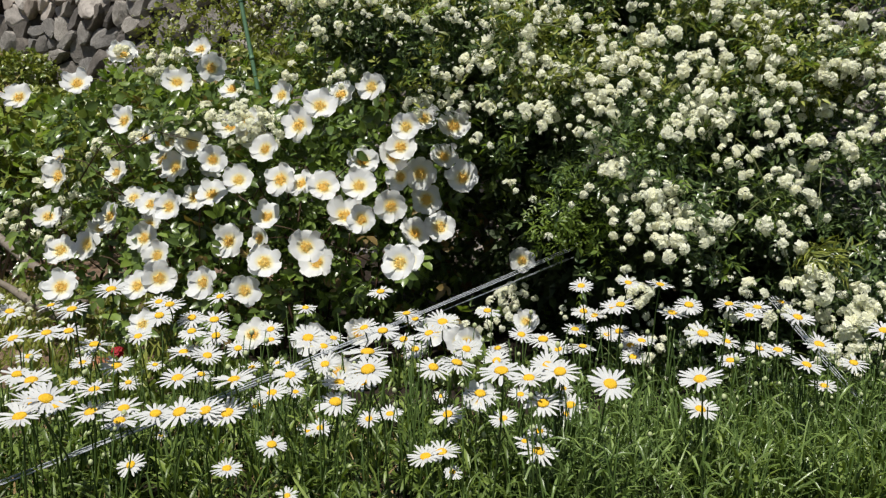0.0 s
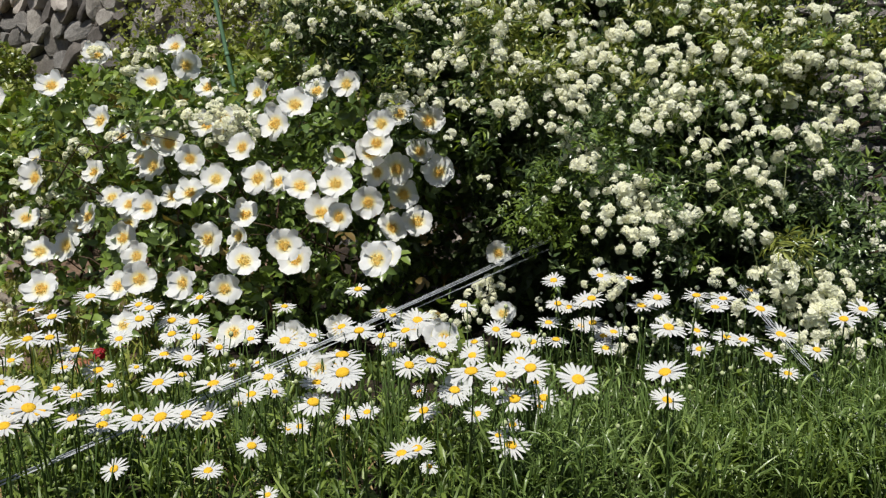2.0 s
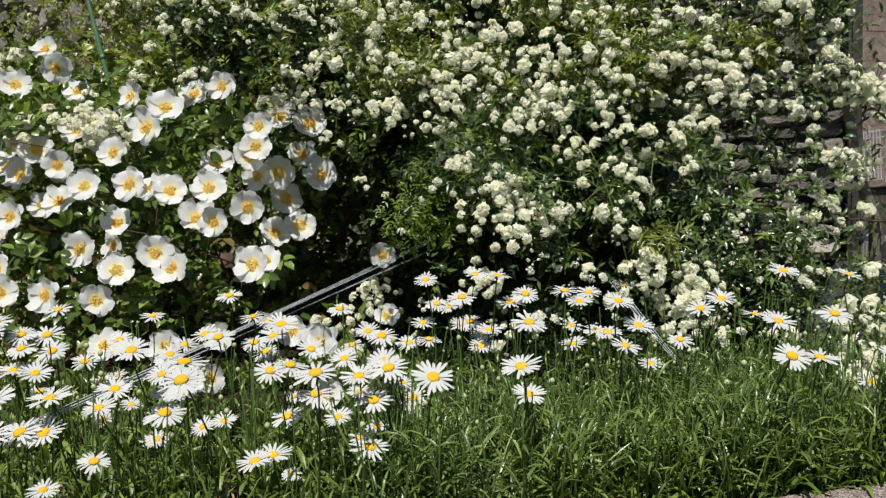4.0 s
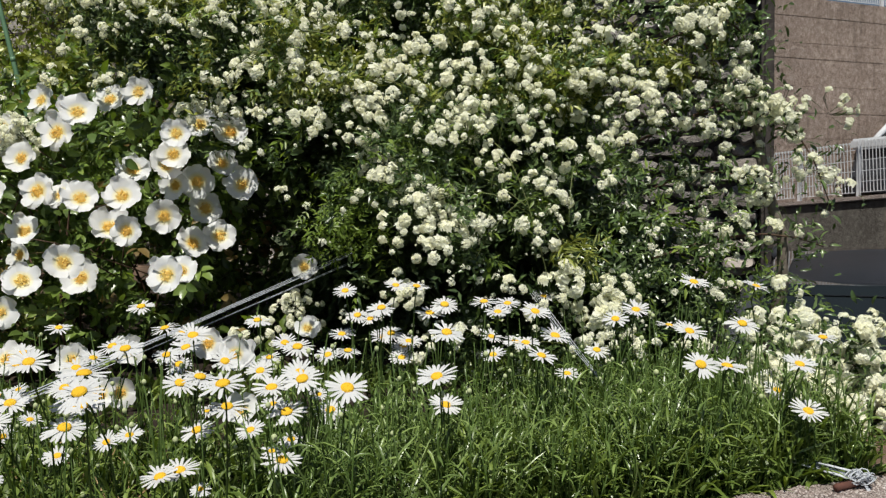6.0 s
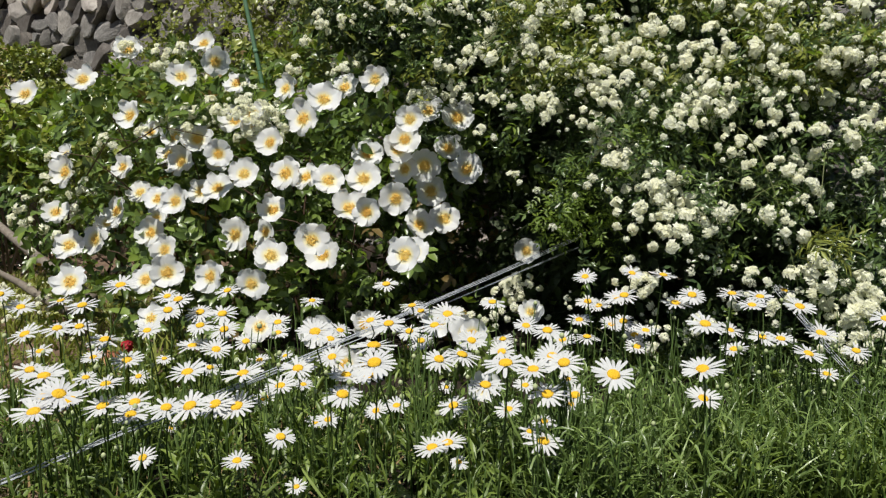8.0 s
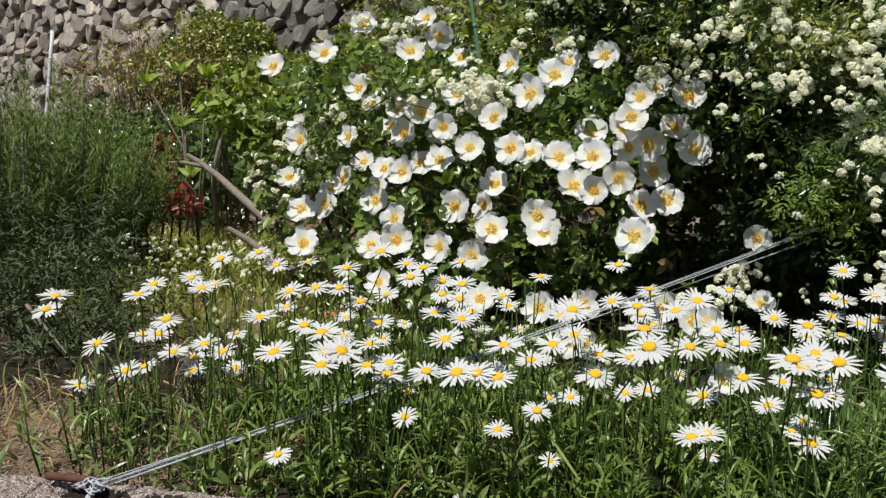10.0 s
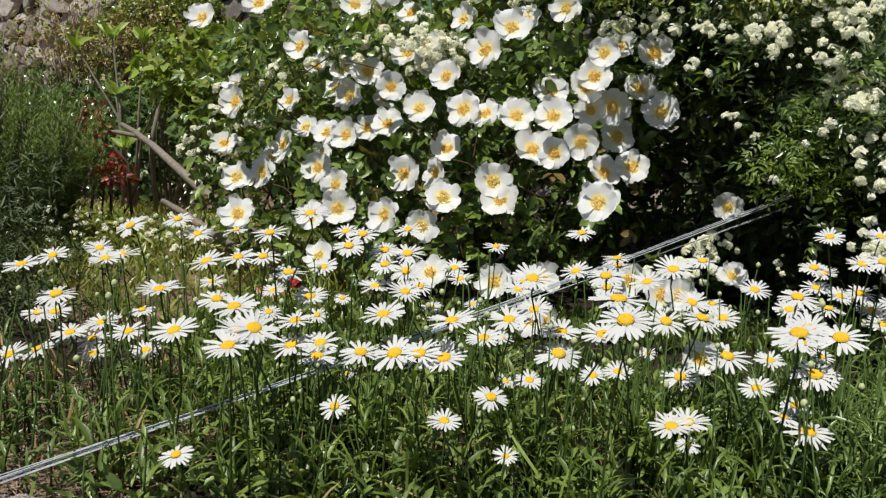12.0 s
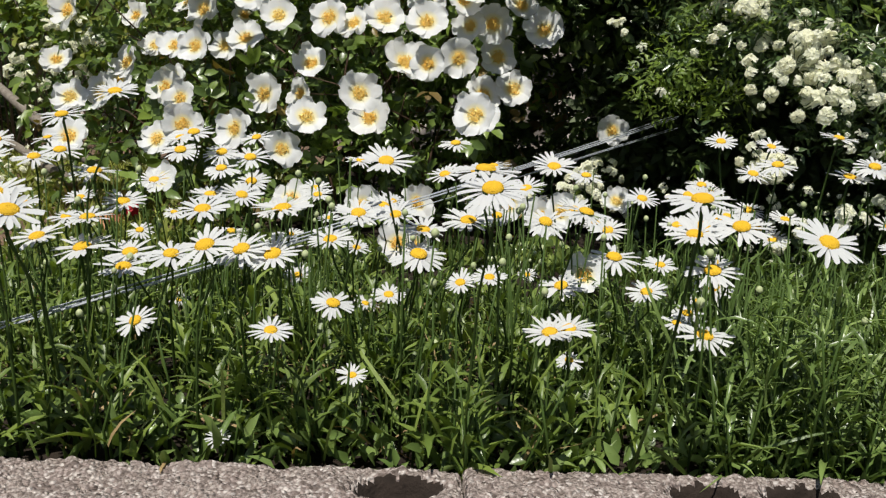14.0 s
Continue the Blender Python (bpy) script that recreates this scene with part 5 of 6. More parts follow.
# ---- double cream rose ----
def rosette(verts, faces, centre, out, size, rng, n=19):
    """A double blossom: a dome of small ruffled petals, the inner ones upright, the outer ones spread."""
    q, c0, turn = Vector(out).to_track_quat("Z", "Y"), Vector(centre), rng.uniform(0, 6)
    for k in range(n):
        t = ((k + 0.5) / n) ** 0.6
        th, a = 0.1 + 1.45 * t + rng.uniform(-0.2, 0.2), turn + 2.39996 * k + rng.uniform(-0.3, 0.3)
        ca, sa, ct, st = math.cos(a), math.sin(a), math.cos(th), math.sin(th)
        d, e, s = Vector((st * ca, st * sa, ct)), Vector((ct * ca, ct * sa, -st)), Vector((-sa, ca, 0))
        nrm = (d + Vector((0, 0, 0.6)) - e * 0.25 * t + s * rng.uniform(-0.35, 0.35)).normalized()
        w, g = rng.uniform(0.12, 0.24), rng.uniform(0.14, 0.26) + (rng.uniform(0, 0.3) if t > 0.6 else 0)
        c = Vector((d.x * 0.34, d.y * 0.34, d.z * 0.15))
        tip = c + e * g + nrm * rng.uniform(-0.08, 0.16)
        base = len(verts)
        for p in (c - e * 0.16 - nrm * 0.05, c + s * w + nrm * rng.uniform(0, 0.07), c - s * w + nrm * rng.uniform(0, 0.07),
                  tip + s * w * rng.uniform(0.5, 0.9), tip - s * w * rng.uniform(0.5, 0.9) + nrm * rng.uniform(-0.05, 0.05), c - nrm * 0.03, tip - e * g * rng.uniform(0.1, 0.3)):
            verts.append(c0 + q @ (p * size))
        faces += [(base, base + 5, base + 2), (base, base + 1, base + 5), (base + 1, base + 3, base + 5), (base + 5, base + 4, base + 2),
                  (base + 5, base + 3, base + 6), (base + 5, base + 6, base + 4)]


def single_rosette(seed):
    verts, faces = [], []
    rosette(verts, faces, (0, 0, 0), (0, 0, 1), 1.0, random.Random(seed))
    return mesh_of("blossom", verts, faces, cream_white, False)


rosette_shapes = [single_rosette(i + 300) for i in range(8)]


def cluster_plan(seed, n):
    """A truss of n double blossoms that looks along +z: its stalks, and the pose of each blossom."""
    rng = random.Random(seed)
    spread, spots, poses, lines = 0.0075 * n ** 0.5, [], [], []
    wide, slim = rng.uniform(1.0, 1.65), rng.uniform(0.6, 0.95)
    for k in range(n):
        for _ in range(40):
            x, y = rng.gauss(0, spread * wide), rng.gauss(0, spread * slim)
            if all((x - a) ** 2 + (y - b) ** 2 > 0.00006 for a, b in spots):
                break
        spots.append((x, y))
        z = 0.018 - (x * x + y * y) * 8 + rng.uniform(-0.014, 0.012)
        out = Vector((x * 32 + rng.gauss(0, 0.25), y * 32 + rng.gauss(0, 0.25), 1)).normalized()
        poses.append((Matrix.Translation((x, y, z)) @ out.to_track_quat("Z", "Y").to_matrix().to_4x4()
                      @ Matrix.Rotation(rng.uniform(0, 6.28), 4, "Z") @ Matrix.Scale(rng.choice((0.012, 0.017, 0.022, 0.026, 0.031)) * rng.uniform(0.85, 1.12), 4), rng.randrange(8)))
        lines.append(([Vector((0, 0, -0.03)), Vector((x * 0.8, y * 0.8, -0.015)), Vector((x, y, z))], [0.0, 0.0009, 0.0009]))
    me = tubes("truss", lines, stem_green, 4)
    bm = bmesh.new()
    bm.from_mesh(me)
    bmesh.ops.remove_doubles(bm, verts=bm.verts, dist=0.00005)
    bm.to_mesh(me)
    bm.free()
    return me, poses


cluster_plans = [cluster_plan(70 + i, n) for i, n in enumerate((1, 1, 2, 2, 3, 4, 4, 5, 7, 9, 11, 13, 16))]


def blossom(parent, place, k, rng, scale=1.0):
    stalks, poses = cluster_plans[k]
    ob = part("truss", stalks, stem_green, parent)
    out = Vector((rng.gauss(-0.1, 0.3), -0.9, 0.6 + rng.gauss(0, 0.3))).normalized()
    ob.matrix_basis = (Matrix.Translation(place) @ out.to_track_quat("Z", "Y").to_matrix().to_4x4()
                       @ Matrix.Rotation(rng.uniform(0, 6.28), 4, "Z") @ Matrix.Scale(scale * rng.uniform(0.9, 1.12), 4))
    for m, shape in poses:
        part("blossom", rosette_shapes[shape], cream_white, ob).matrix_basis = m


def front_y(x, z):
    """The face of the great bush towards the street."""
    y = 1.64 + 0.62 * np.maximum(0, z - 0.42) + 0.16 * np.maximum(0, z - 0.95)
    y = y + 0.75 * np.maximum(0, 0.5 - x) * np.clip(1.1 - z, 0.25, 1) + 0.3 * np.maximum(0, 0.05 - x) + 0.22 * np.clip(0.3 - z, 0, 0.3) / 0.3 * np.clip(0.75 - x, 0, 0.3) / 0.3
    y = y + 0.3 * np.maximum(0, x - 1.05) - 0.18 * np.clip(x - 0.7, 0, 0.6) * np.clip(0.5 - z, 0, 0.5) * 4
    return y


def right_edge(z):
    return np.interp(z, [0, 0.16, 0.29, 0.39, 0.56, 0.86, 1.0, 1.4], [1.36, 1.32, 1.26, 1.13, 1.06, 1.14, 1.08, 1.1])


def left_edge(z):
    return 0.3 - 0.2 * np.clip((z - 0.5) / 0.15, 0, 1) - 1.7 * np.clip(z - 0.78, 0, 0.3)


def bush_points(n, seed, depth, ragged=0.09):
    r = np.random.default_rng(seed)
    z = SOIL_Z + 0.02 + 1.42 * r.uniform(0, 1, n)
    s = r.uniform(0, 1, n)
    x0, x1 = left_edge(z), right_edge(z)
    x = x0 + (x1 - x0) * s + r.normal(0, ragged, n) * np.where((s > 0.85) | (s < 0.1), 1, 0.3)
    lump = np.array([0.15 * noise.noise(Vector((a * 3.4, 3.1, b * 3.4))) + 0.09 * noise.noise(Vector((a * 9, 8.1, b * 9))) for a, b in zip(x, z)])
    y = front_y(x, z) + lump + depth * r.uniform(0, 1, n) ** 1.3
    return np.stack([x, y, z], 1), r


banksia_bush = thing("banksia_rose", "great arching rose bush covered in small double cream blossoms", "rose bush", at=(0.7, 2.4, SOIL_Z))
banksia_shift = Vector((-0.7, -2.4, -SOIL_Z))


rng = random.Random(77)
blooms = []
for i, (x, y, z, k) in enumerate(BANKSIA):
    blooms.append(((x, y - 0.01, z), int(k)))
p, r = bush_points(1100, 44, 0.1)
for q in p:
    d = 0.1 + 1.3 * noise.noise(Vector((q[0] * 4, 1.7, q[2] * 4)))
    if q[2] < 0.1 or len(blooms) >= 272 or (q[0] < 0.42 and q[2] < 0.62 and r.uniform() < 0.85) or (q[2] < 0.42 and r.uniform() < 0.6) or r.uniform() > 0.5 + d:
        continue
    if q[2] < (0.68 if q[0] > 0.66 else 0.6) and r.uniform() < 0.6 or (q[0] - 0.25) ** 2 + (q[2] - 0.61) ** 2 < 0.008:
        continue
    if min((q[0] - b[0][0]) ** 2 + (q[2] - b[0][2]) ** 2 for b in blooms) < 0.0034:
        continue
    blooms.append(((q[0], q[1] - 0.04, q[2]), rng.choice((0, 1, 2, 3, 4, 5, 6, 7, 7, 8, 8, 9, 9, 10, 11))))
bloom_clear = clear_of([b[0] for b in blooms], 0.022, 0.0)


# deep shady hollows in the face of the bush: x, z, half width, half height
HOLLOWS = ((0.24, 0.62, 0.07, 0.06), (0.88, 0.5, 0.1, 0.05), (0.68, 0.62, 0.06, 0.04), (0.46, 0.37, 0.09, 0.05), (0.06, 0.54, 0.07, 0.1), (0.12, 0.32, 0.2, 0.16), (0.36, 0.4, 0.1, 0.1), (0.2, 0.52, 0.07, 0.1), (0.3, 0.2, 0.16, 0.1), (0.47, 0.2, 0.1, 0.08), (0.62, 0.5, 0.06, 0.05), (0.8, 0.33, 0.07, 0.05), (0.56, 0.27, 0.12, 0.07), (0.76, 0.2, 0.12, 0.06), (0.95, 0.38, 0.07, 0.06), (0.42, 0.3, 0.09, 0.07))


def in_hollow(p):
    deep = p[:, 1] - front_y(p[:, 0], p[:, 2])
    oval = np.zeros(len(p), bool)
    ragged = np.array([0.45 * noise.noise(Vector(q * 19)) for q in p])
    for x, z, a, b in HOLLOWS:
        oval |= ((p[:, 0] - x) / a) ** 2 + ((p[:, 2] - z) / b) ** 2 < 0.85 + ragged
    return oval & (deep < 0.5)


def bush_leaves(n, seed, depth, length, width, material, label="", back=0.0, gap=0.0, pairs=2, stem=0.03, above=0.0):
    """Leaves of three or five narrow leaflets."""
    p, r = bush_points(n, seed, depth)
    p[:, 1] += back
    p = p[bloom_clear(p)]
    p = p[~in_hollow(p)]
    p = p[p[:, 2] > above]
    if gap > -1:
        p = p[clumped(p, 24.0, 7.0, gap + 0.2 * ((p[:, 0] > 0.5) & (p[:, 0] < 0.98) & (p[:, 2] < 0.64)))]
    n = len(p)
    along = r.normal(0, 0.8, (n, 3)) + np.array([0.0, -0.45, -0.05])
    face = np.array([-0.1, -0.35, 0.7]) + r.normal(0, 0.55, (n, 3))
    p, along, face = sprig(p, along, face, pairs, stem, r)
    size = r.uniform(0.6, 1.3, len(p))
    me = leaf_mesh("foliage", p, along, face, length * size, width * size, LANCE, material)
    ob = tagged(part("foliage", me, material, banksia_bush, label), kind="stuff")
    ob.location = banksia_shift


bush_leaves(24000, 41, 0.42, 0.023, 0.0075, banksia_leaf, gap=0.03)
bush_leaves(2200, 42, 0.06, 0.025, 0.0075, lime_leaf, "fresh light green leaves")
bush_leaves(12500, 47, 0.08, 0.025, 0.0078, hedge_leaf, "yellow-green young leaves", gap=0.05, above=0.72)
# inner layer coloured dark to imitate the shade deep in the bush
bush_leaves(11000, 48, 0.12, 0.05, 0.024, dark_leaf, "inner leaves with shade put into their dark colour", 0.52, -2, 1, 0.03)
bush_leaves(6000, 46, 0.3, 0.05, 0.022, banksia_leaf, "", 0.58, -2, 1, 0.03)
p, r = bush_points(26, 43, 0.1)
for q in p:
    d = np.array([r.normal(0.15, 0.5), -0.1 + r.normal(0, 0.12), r.normal(-0.15, 0.35)])
    line = [q + d * (u - 0.5) * 0.55 + np.array([0, -0.02, 0.07 * (1 - (2 * u - 1) ** 2)]) for u in np.linspace(0, 1, 8)]
    part("cane", tubes("cane", [(line, [0.0014, 0.0014, 0.0013, 0.0012, 0.0011, 0.001, 0.0008, 0.0005])], cane_green, 5), cane_green, banksia_bush, "thin arching green cane").location = banksia_shift
for place, k in blooms:
    blossom(banksia_bush, Vector(place) + banksia_shift, k, rng)
# a leafy shoot hanging before the hollow, and yellow-green fronds lower down
for blobs, count, length, width, mat, label in (
        ([((0.29, 1.85, 0.47), (0.09, 0.07, 0.09)), ((0.34, 1.83, 0.41), (0.07, 0.06, 0.06)), ((0.25, 1.87, 0.42), (0.05, 0.05, 0.05))], 175, 0.015, 0.0055, lime_leaf, "fresh light green hanging shoot"),
        ([((0.73, 1.6, 0.39), (0.04, 0.03, 0.018)), ((0.78, 1.6, 0.38), (0.03, 0.03, 0.015))], 20, 0.03, 0.006, hedge_leaf, "yellow-green narrow fronds"),
        ([((1.16, 1.86, 0.83), (0.07, 0.05, 0.04)), ((1.22, 1.85, 0.98), (0.08, 0.05, 0.1))], 110, 0.03, 0.009, hedge_leaf, "yellow-green leaves at the end of the bush")):
    ob = leafy("foliage", blobs, count, length, width, LANCE, mat, banksia_bush, 200 + count, skin=0.9, gap=-2, pairs=3, stem=0.035, label=label)
    ob.location = banksia_shift
# single blossoms and buds, too many to count
p, r = bush_points(2900, 45, 0.12)
verts, faces = [], []
for q in p:
    if (q[0] < 0.42 and q[2] < 0.62 and r.uniform() < 0.6) or (q[2] < 0.68 and r.uniform() < 0.72):
        continue
    if q[2] > 0.5 and r.uniform() < 0.06:
        for _ in range(r.integers(4, 9)):
            d = r.normal(0, 0.013, 3)
            rosette(verts, faces, q + d - np.array([0, 0.045, 0]), Vector((d[0] * 30, -1, 0.5 + d[2] * 30)), r.uniform(0.015, 0.025), rng, 16)
        continue
    rosette(verts, faces, q - np.array([0, 0.035, 0]), Vector((rng.gauss(0, 0.5), -1, 0.5 + rng.gauss(0, 0.4))), rng.choice((0.006, 0.007, 0.009, 0.012, 0.02)), rng, 10)
ob = tagged(part("small_blossoms", mesh_of("small_blossoms", verts, faces, cream_white, False), cream_white, banksia_bush), kind="stuff")
ob.location = banksia_shift
trunk = [Vector(p) + banksia_shift for p in ((1.36, 1.85, 0.02), (1.4, 1.78, 0.25), (1.385, 1.76, 0.385), (1.35, 1.78, 0.52), (1.34, 1.8, 0.66), (1.3, 1.86, 0.8))]
part("trunk", tubes("trunk", [(trunk, [0.017, 0.015, 0.014, 0.013, 0.012, 0.008])], bark, 10), bark, banksia_bush, "grey-brown woody trunk")

# ---- arching sprays at the end of the great bush ----
rng = random.Random(90)
nrng = np.random.default_rng(91)
# start, height of the arch, tip, leaves, trusses, whether the trusses are full
SPRAYS = [((1.2, 1.87, 0.8), (1.42, 1.76, 0.78), (1.5, 1.73, 0.46), 150, 10, 1), ((1.1, 1.92, 0.95), (1.27, 1.82, 1.0), (1.32, 1.8, 0.86), 760, 5, 0),
          ((1.1, 1.9, 0.86), (1.2, 1.83, 0.98), (1.23, 1.81, 0.8), 160, 3, 0), ((1.02, 1.9, 0.62), (1.25, 1.8, 0.74), (1.33, 1.79, 0.74), 260, 6, 0),
          ((1.05, 1.85, 0.5), (1.22, 1.78, 0.62), (1.36, 1.76, 0.48), 260, 7, 1), ((1.05, 1.8, 0.34), (1.3, 1.74, 0.44), (1.48, 1.73, 0.36), 240, 9, 0),
]
LOW_SPRAYS = [((1.1, 1.5, 0.05), (1.2, 1.36, 0.25), (1.25, 1.29, 0.07), 300, 13, 1), ((1.02, 1.5, 0.05), (1.12, 1.33, 0.18), (1.15, 1.31, 0.06), 260, 12, 1),
          ((1.2, 1.45, 0.08), (1.27, 1.32, 0.26), (1.3, 1.29, 0.06), 300, 13, 1), ((1.12, 1.5, 0.1), (1.18, 1.38, 0.22), (1.22, 1.3, 0.16), 260, 11, 1),
          ((1.1, 1.42, 0.04), (1.17, 1.3, 0.1), (1.22, 1.27, 0.05), 200, 12, 1), ((1.15, 1.85, 0.68), (1.27, 1.79, 0.74), (1.41, 1.76, 0.66), 200, 6, 1)]
for a, b, c, leaf_count, truss_count, full in SPRAYS + LOW_SPRAYS:
    a, b, c = Vector(a), Vector(b), Vector(c)
    pts = [(1 - t) ** 2 * a + 2 * t * (1 - t) * b + t * t * c for t in (0, 0.2, 0.4, 0.6, 0.8, 1.0)]
    spray = thing("rose_spray", "arching rose cane with narrow leaves and cream blossoms", "rose branch", "sprays of the cream rose", at=a)
    lines = [([p - a for p in pts], [0.004, 0.0036, 0.003, 0.0025, 0.002, 0.0015])]
    part("cane", tubes("cane", lines, twig, 6), twig, spray)
    n = leaf_count
    t = nrng.uniform(0.0, 1, n)
    base = np.array([(1 - s) ** 2 * a + 2 * s * (1 - s) * b + s * s * c - a for s in t]) + nrng.normal(0, 0.04, (n, 3))
    me = leaf_mesh("foliage", base, nrng.normal(0, 0.8, (n, 3)), np.array([0, -0.5, 0.8]) + nrng.normal(0, 0.5, (n, 3)),
                   nrng.uniform(0.018, 0.034, n), nrng.uniform(0.006, 0.0095, n), ARCH, banksia_leaf)
    tagged(part("foliage", me, banksia_leaf, spray), kind="stuff")
    for k in range(truss_count):
        s = rng.uniform(0.15, 1.0)
        p = (1 - s) ** 2 * a + 2 * s * (1 - s) * b + s * s * c - a + Vector((rng.gauss(0, 0.03), rng.gauss(-0.02, 0.02), rng.gauss(0, 0.03)))
        blossom(spray, p, rng.choice((6, 7, 8, 9, 10, 10, 11) if full else (2, 4, 5, 6, 7, 8)), rng, 1.0)


# ---- a red flower and a withered frond among the daisies ----
red_petal = petal_material("red_petal", (0.5, 0.012, 0.03), (0.32, 0.01, 0.015), 0.2)
top, foot = Vector((-0.735, 1.79, 0.15)), Vector((-0.725, 1.81, SOIL_Z - 0.01))
red_flower = thing("red_flower", "small half-open red flower on a thin green stem", "flower", at=foot)
v, f = tube([Vector((0, 0, 0)), (top - foot) * 0.5 + Vector((0.006, 0, 0)), top - foot], [0.0016, 0.0014, 0.0016], 6)
part("stem", mesh_of("stem", v, f, stem_green), stem_green, red_flower)
verts, faces = [], []
rosette(verts, faces, top - foot, (0.1, -0.7, 0.7), 0.032, random.Random(4), 16)
part("flower_head", mesh_of("flower_head", verts, faces, red_petal), red_petal, red_flower, "crimson petals")
withered = leaf_material("withered_leaf", (0.2, 0.05, 0.03), (0.36, 0.12, 0.06), (0.5, 0.25, 0.12), 0.6, 0.2)
frond = thing("withered_frond", "red-brown withered frond leaning among the daisies", "leaf", at=(-0.84, 1.83, SOIL_Z - 0.01))
line = [Vector((0, 0, 0)), Vector((-0.01, -0.01, 0.06)), Vector((0.01, -0.03, 0.11)), Vector((0.08, -0.05, 0.115))]
part("stalk", tubes("stalk", [(line, [0.0015, 0.0013, 0.001, 0.0006])], twig, 5), twig, frond)
r = np.random.default_rng(6)
u = np.repeat(np.linspace(0.0, 1.0, 12), 2)
spot = np.array(line[2])[None] * (1 - u[:, None]) + np.array(line[3])[None] * u[:, None]
along = np.stack([np.full(24, 0.5), np.where(np.arange(24) % 2, 0.9, -0.9), r.uniform(-0.5, 0.1, 24)], 1)
part("foliage", leaf_mesh("foliage", spot, along, np.tile([0.0, -0.4, 1.0], (24, 1)), r.uniform(0.025, 0.045, 24), r.uniform(0.004, 0.007, 24), LANCE, withered), withered, frond)


# ---- shrubs behind ----
def shrub(name, label, category, at, blobs, layers, stems, stem_mat=bark, pairs=0):
    root = thing(name, label, category, at=at)
    shift = -Vector(at)
    for i, (n, length, width, shape, material, skin) in enumerate(layers):
        ob = leafy("foliage", blobs, n, length, width, shape, material, root, int(abs(at[0] * 100)) + i, skin=skin, pairs=pairs, stem=length * 0.8, gap=0.02 if pairs else -0.04)
        ob.location = shift
    rng = random.Random(int(abs(at[0]) * 50))
    for k in range(stems):
        c, r = blobs[rng.randrange(len(blobs))]
        tip = Vector([c[j] + rng.uniform(-0.6, 0.6) * r[j] for j in range(3)])
        foot = Vector((at[0] + rng.gauss(0, 0.08), at[1] + rng.gauss(0, 0.08), at[2]))
        mid = (foot + tip) / 2 + Vector((rng.gauss(0, 0.06), rng.gauss(0, 0.06), 0.1))
        part("stem", tubes("stem", [([foot, mid, tip], [0.007, 0.005, 0.002])], stem_mat, 6), stem_mat, root).location = shift
    return root


shrub("climbing_shrub", "yellow-green small-leaved creeper hanging over the stone wall", "creeper", (-4.2, 8.2, SOIL_Z),
      [((-4.4, 8.25, 1.62), (0.6, 0.3, 0.36)), ((-5.0, 8.6, 1.72), (0.45, 0.3, 0.42)), ((-5.6, 8.9, 1.4), (0.6, 0.35, 0.4)), ((-3.5, 7.75, 1.2), (0.7, 0.3, 0.36)), ((-2.7, 7.3, 1.15), (0.7, 0.3, 0.4))],
      [(22000, 0.05, 0.034, OVATE, hedge_leaf, 0.4), (14000, 0.05, 0.034, OVATE, shrub_leaf, 0.6)], 14)
shrub("climbing_shrub", "yellow-green creeper growing up the stone wall", "creeper", (-1.9, 6.6, SOIL_Z),
      [((-1.9, 6.7, 1.75), (0.6, 0.35, 0.6)), ((-1.3, 6.4, 2.0), (0.5, 0.35, 0.6)), ((-2.2, 6.8, 1.2), (0.7, 0.35, 0.6)), ((-0.6, 6.0, 1.6), (0.6, 0.35, 0.6))],
      [(14000, 0.042, 0.027, OVATE, hedge_leaf, 0.4)], 12)
shrub("dry_creeper", "brown withered creeper clinging to the stone wall", "creeper", (-5.0, 7.6, SOIL_Z),
      [((-4.9, 7.2, 1.45), (0.45, 0.25, 0.4)), ((-5.6, 7.6, 1.2), (0.5, 0.3, 0.45)), ((-4.3, 7.0, 1.1), (0.5, 0.25, 0.4)), ((-4.0, 6.9, 1.45), (0.4, 0.2, 0.3))],
      [(4200, 0.05, 0.012, LANCE, dry_leaf, 0.6), (1300, 0.05, 0.03, OVATE, hedge_leaf, 0.4)], 110, twig)
shrub("shrub", "dense dark green shrub at the foot of the stone wall", "shrub", (-3.2, 6.2, SOIL_Z),
      [((-3.2, 6.2, 0.4), (1.0, 0.6, 0.55)), ((-4.4, 6.6, 0.3), (0.9, 0.6, 0.5)), ((-2.0, 5.6, 0.5), (0.9, 0.6, 0.75)), ((-5.4, 7.2, 0.4), (0.9, 0.6, 0.55))],
      [(20000, 0.055, 0.032, OVATE, camellia_leaf, 0.5), (2600, 0.05, 0.03, OVATE, shrub_leaf, 0.15)], 20)
shrub("shrub", "mid-green leafy shrub behind the white roses", "shrub", (-1.5, 3.9, SOIL_Z),
      [((-1.3, 3.6, 0.66), (0.5, 0.4, 0.34)), ((-1.8, 3.85, 0.72), (0.42, 0.35, 0.26)), ((-0.9, 3.6, 0.75), (0.6, 0.45, 0.45)), ((-0.3, 3.5, 0.8), (0.5, 0.4, 0.5))],
      [(3600, 0.036, 0.019, OVATE, rose_leaf, 0.5), (3000, 0.034, 0.018, OVATE, hedge_leaf, 0.25), (700, 0.038, 0.018, OVATE, lime_leaf, 0.1)], 18, twig, 2)
shrub("shrub", "light green shrub with broad upright leaves", "shrub", (-2.2, 4.1, SOIL_Z),
      [((-2.02, 3.85, 0.76), (0.27, 0.24, 0.17)), ((-1.8, 3.75, 0.64), (0.25, 0.22, 0.17))],
      [(1000, 0.06, 0.038, OVATE, hedge_leaf, 0.5), (420, 0.065, 0.04, OVATE, sapling_leaf, 0.2)], 10)
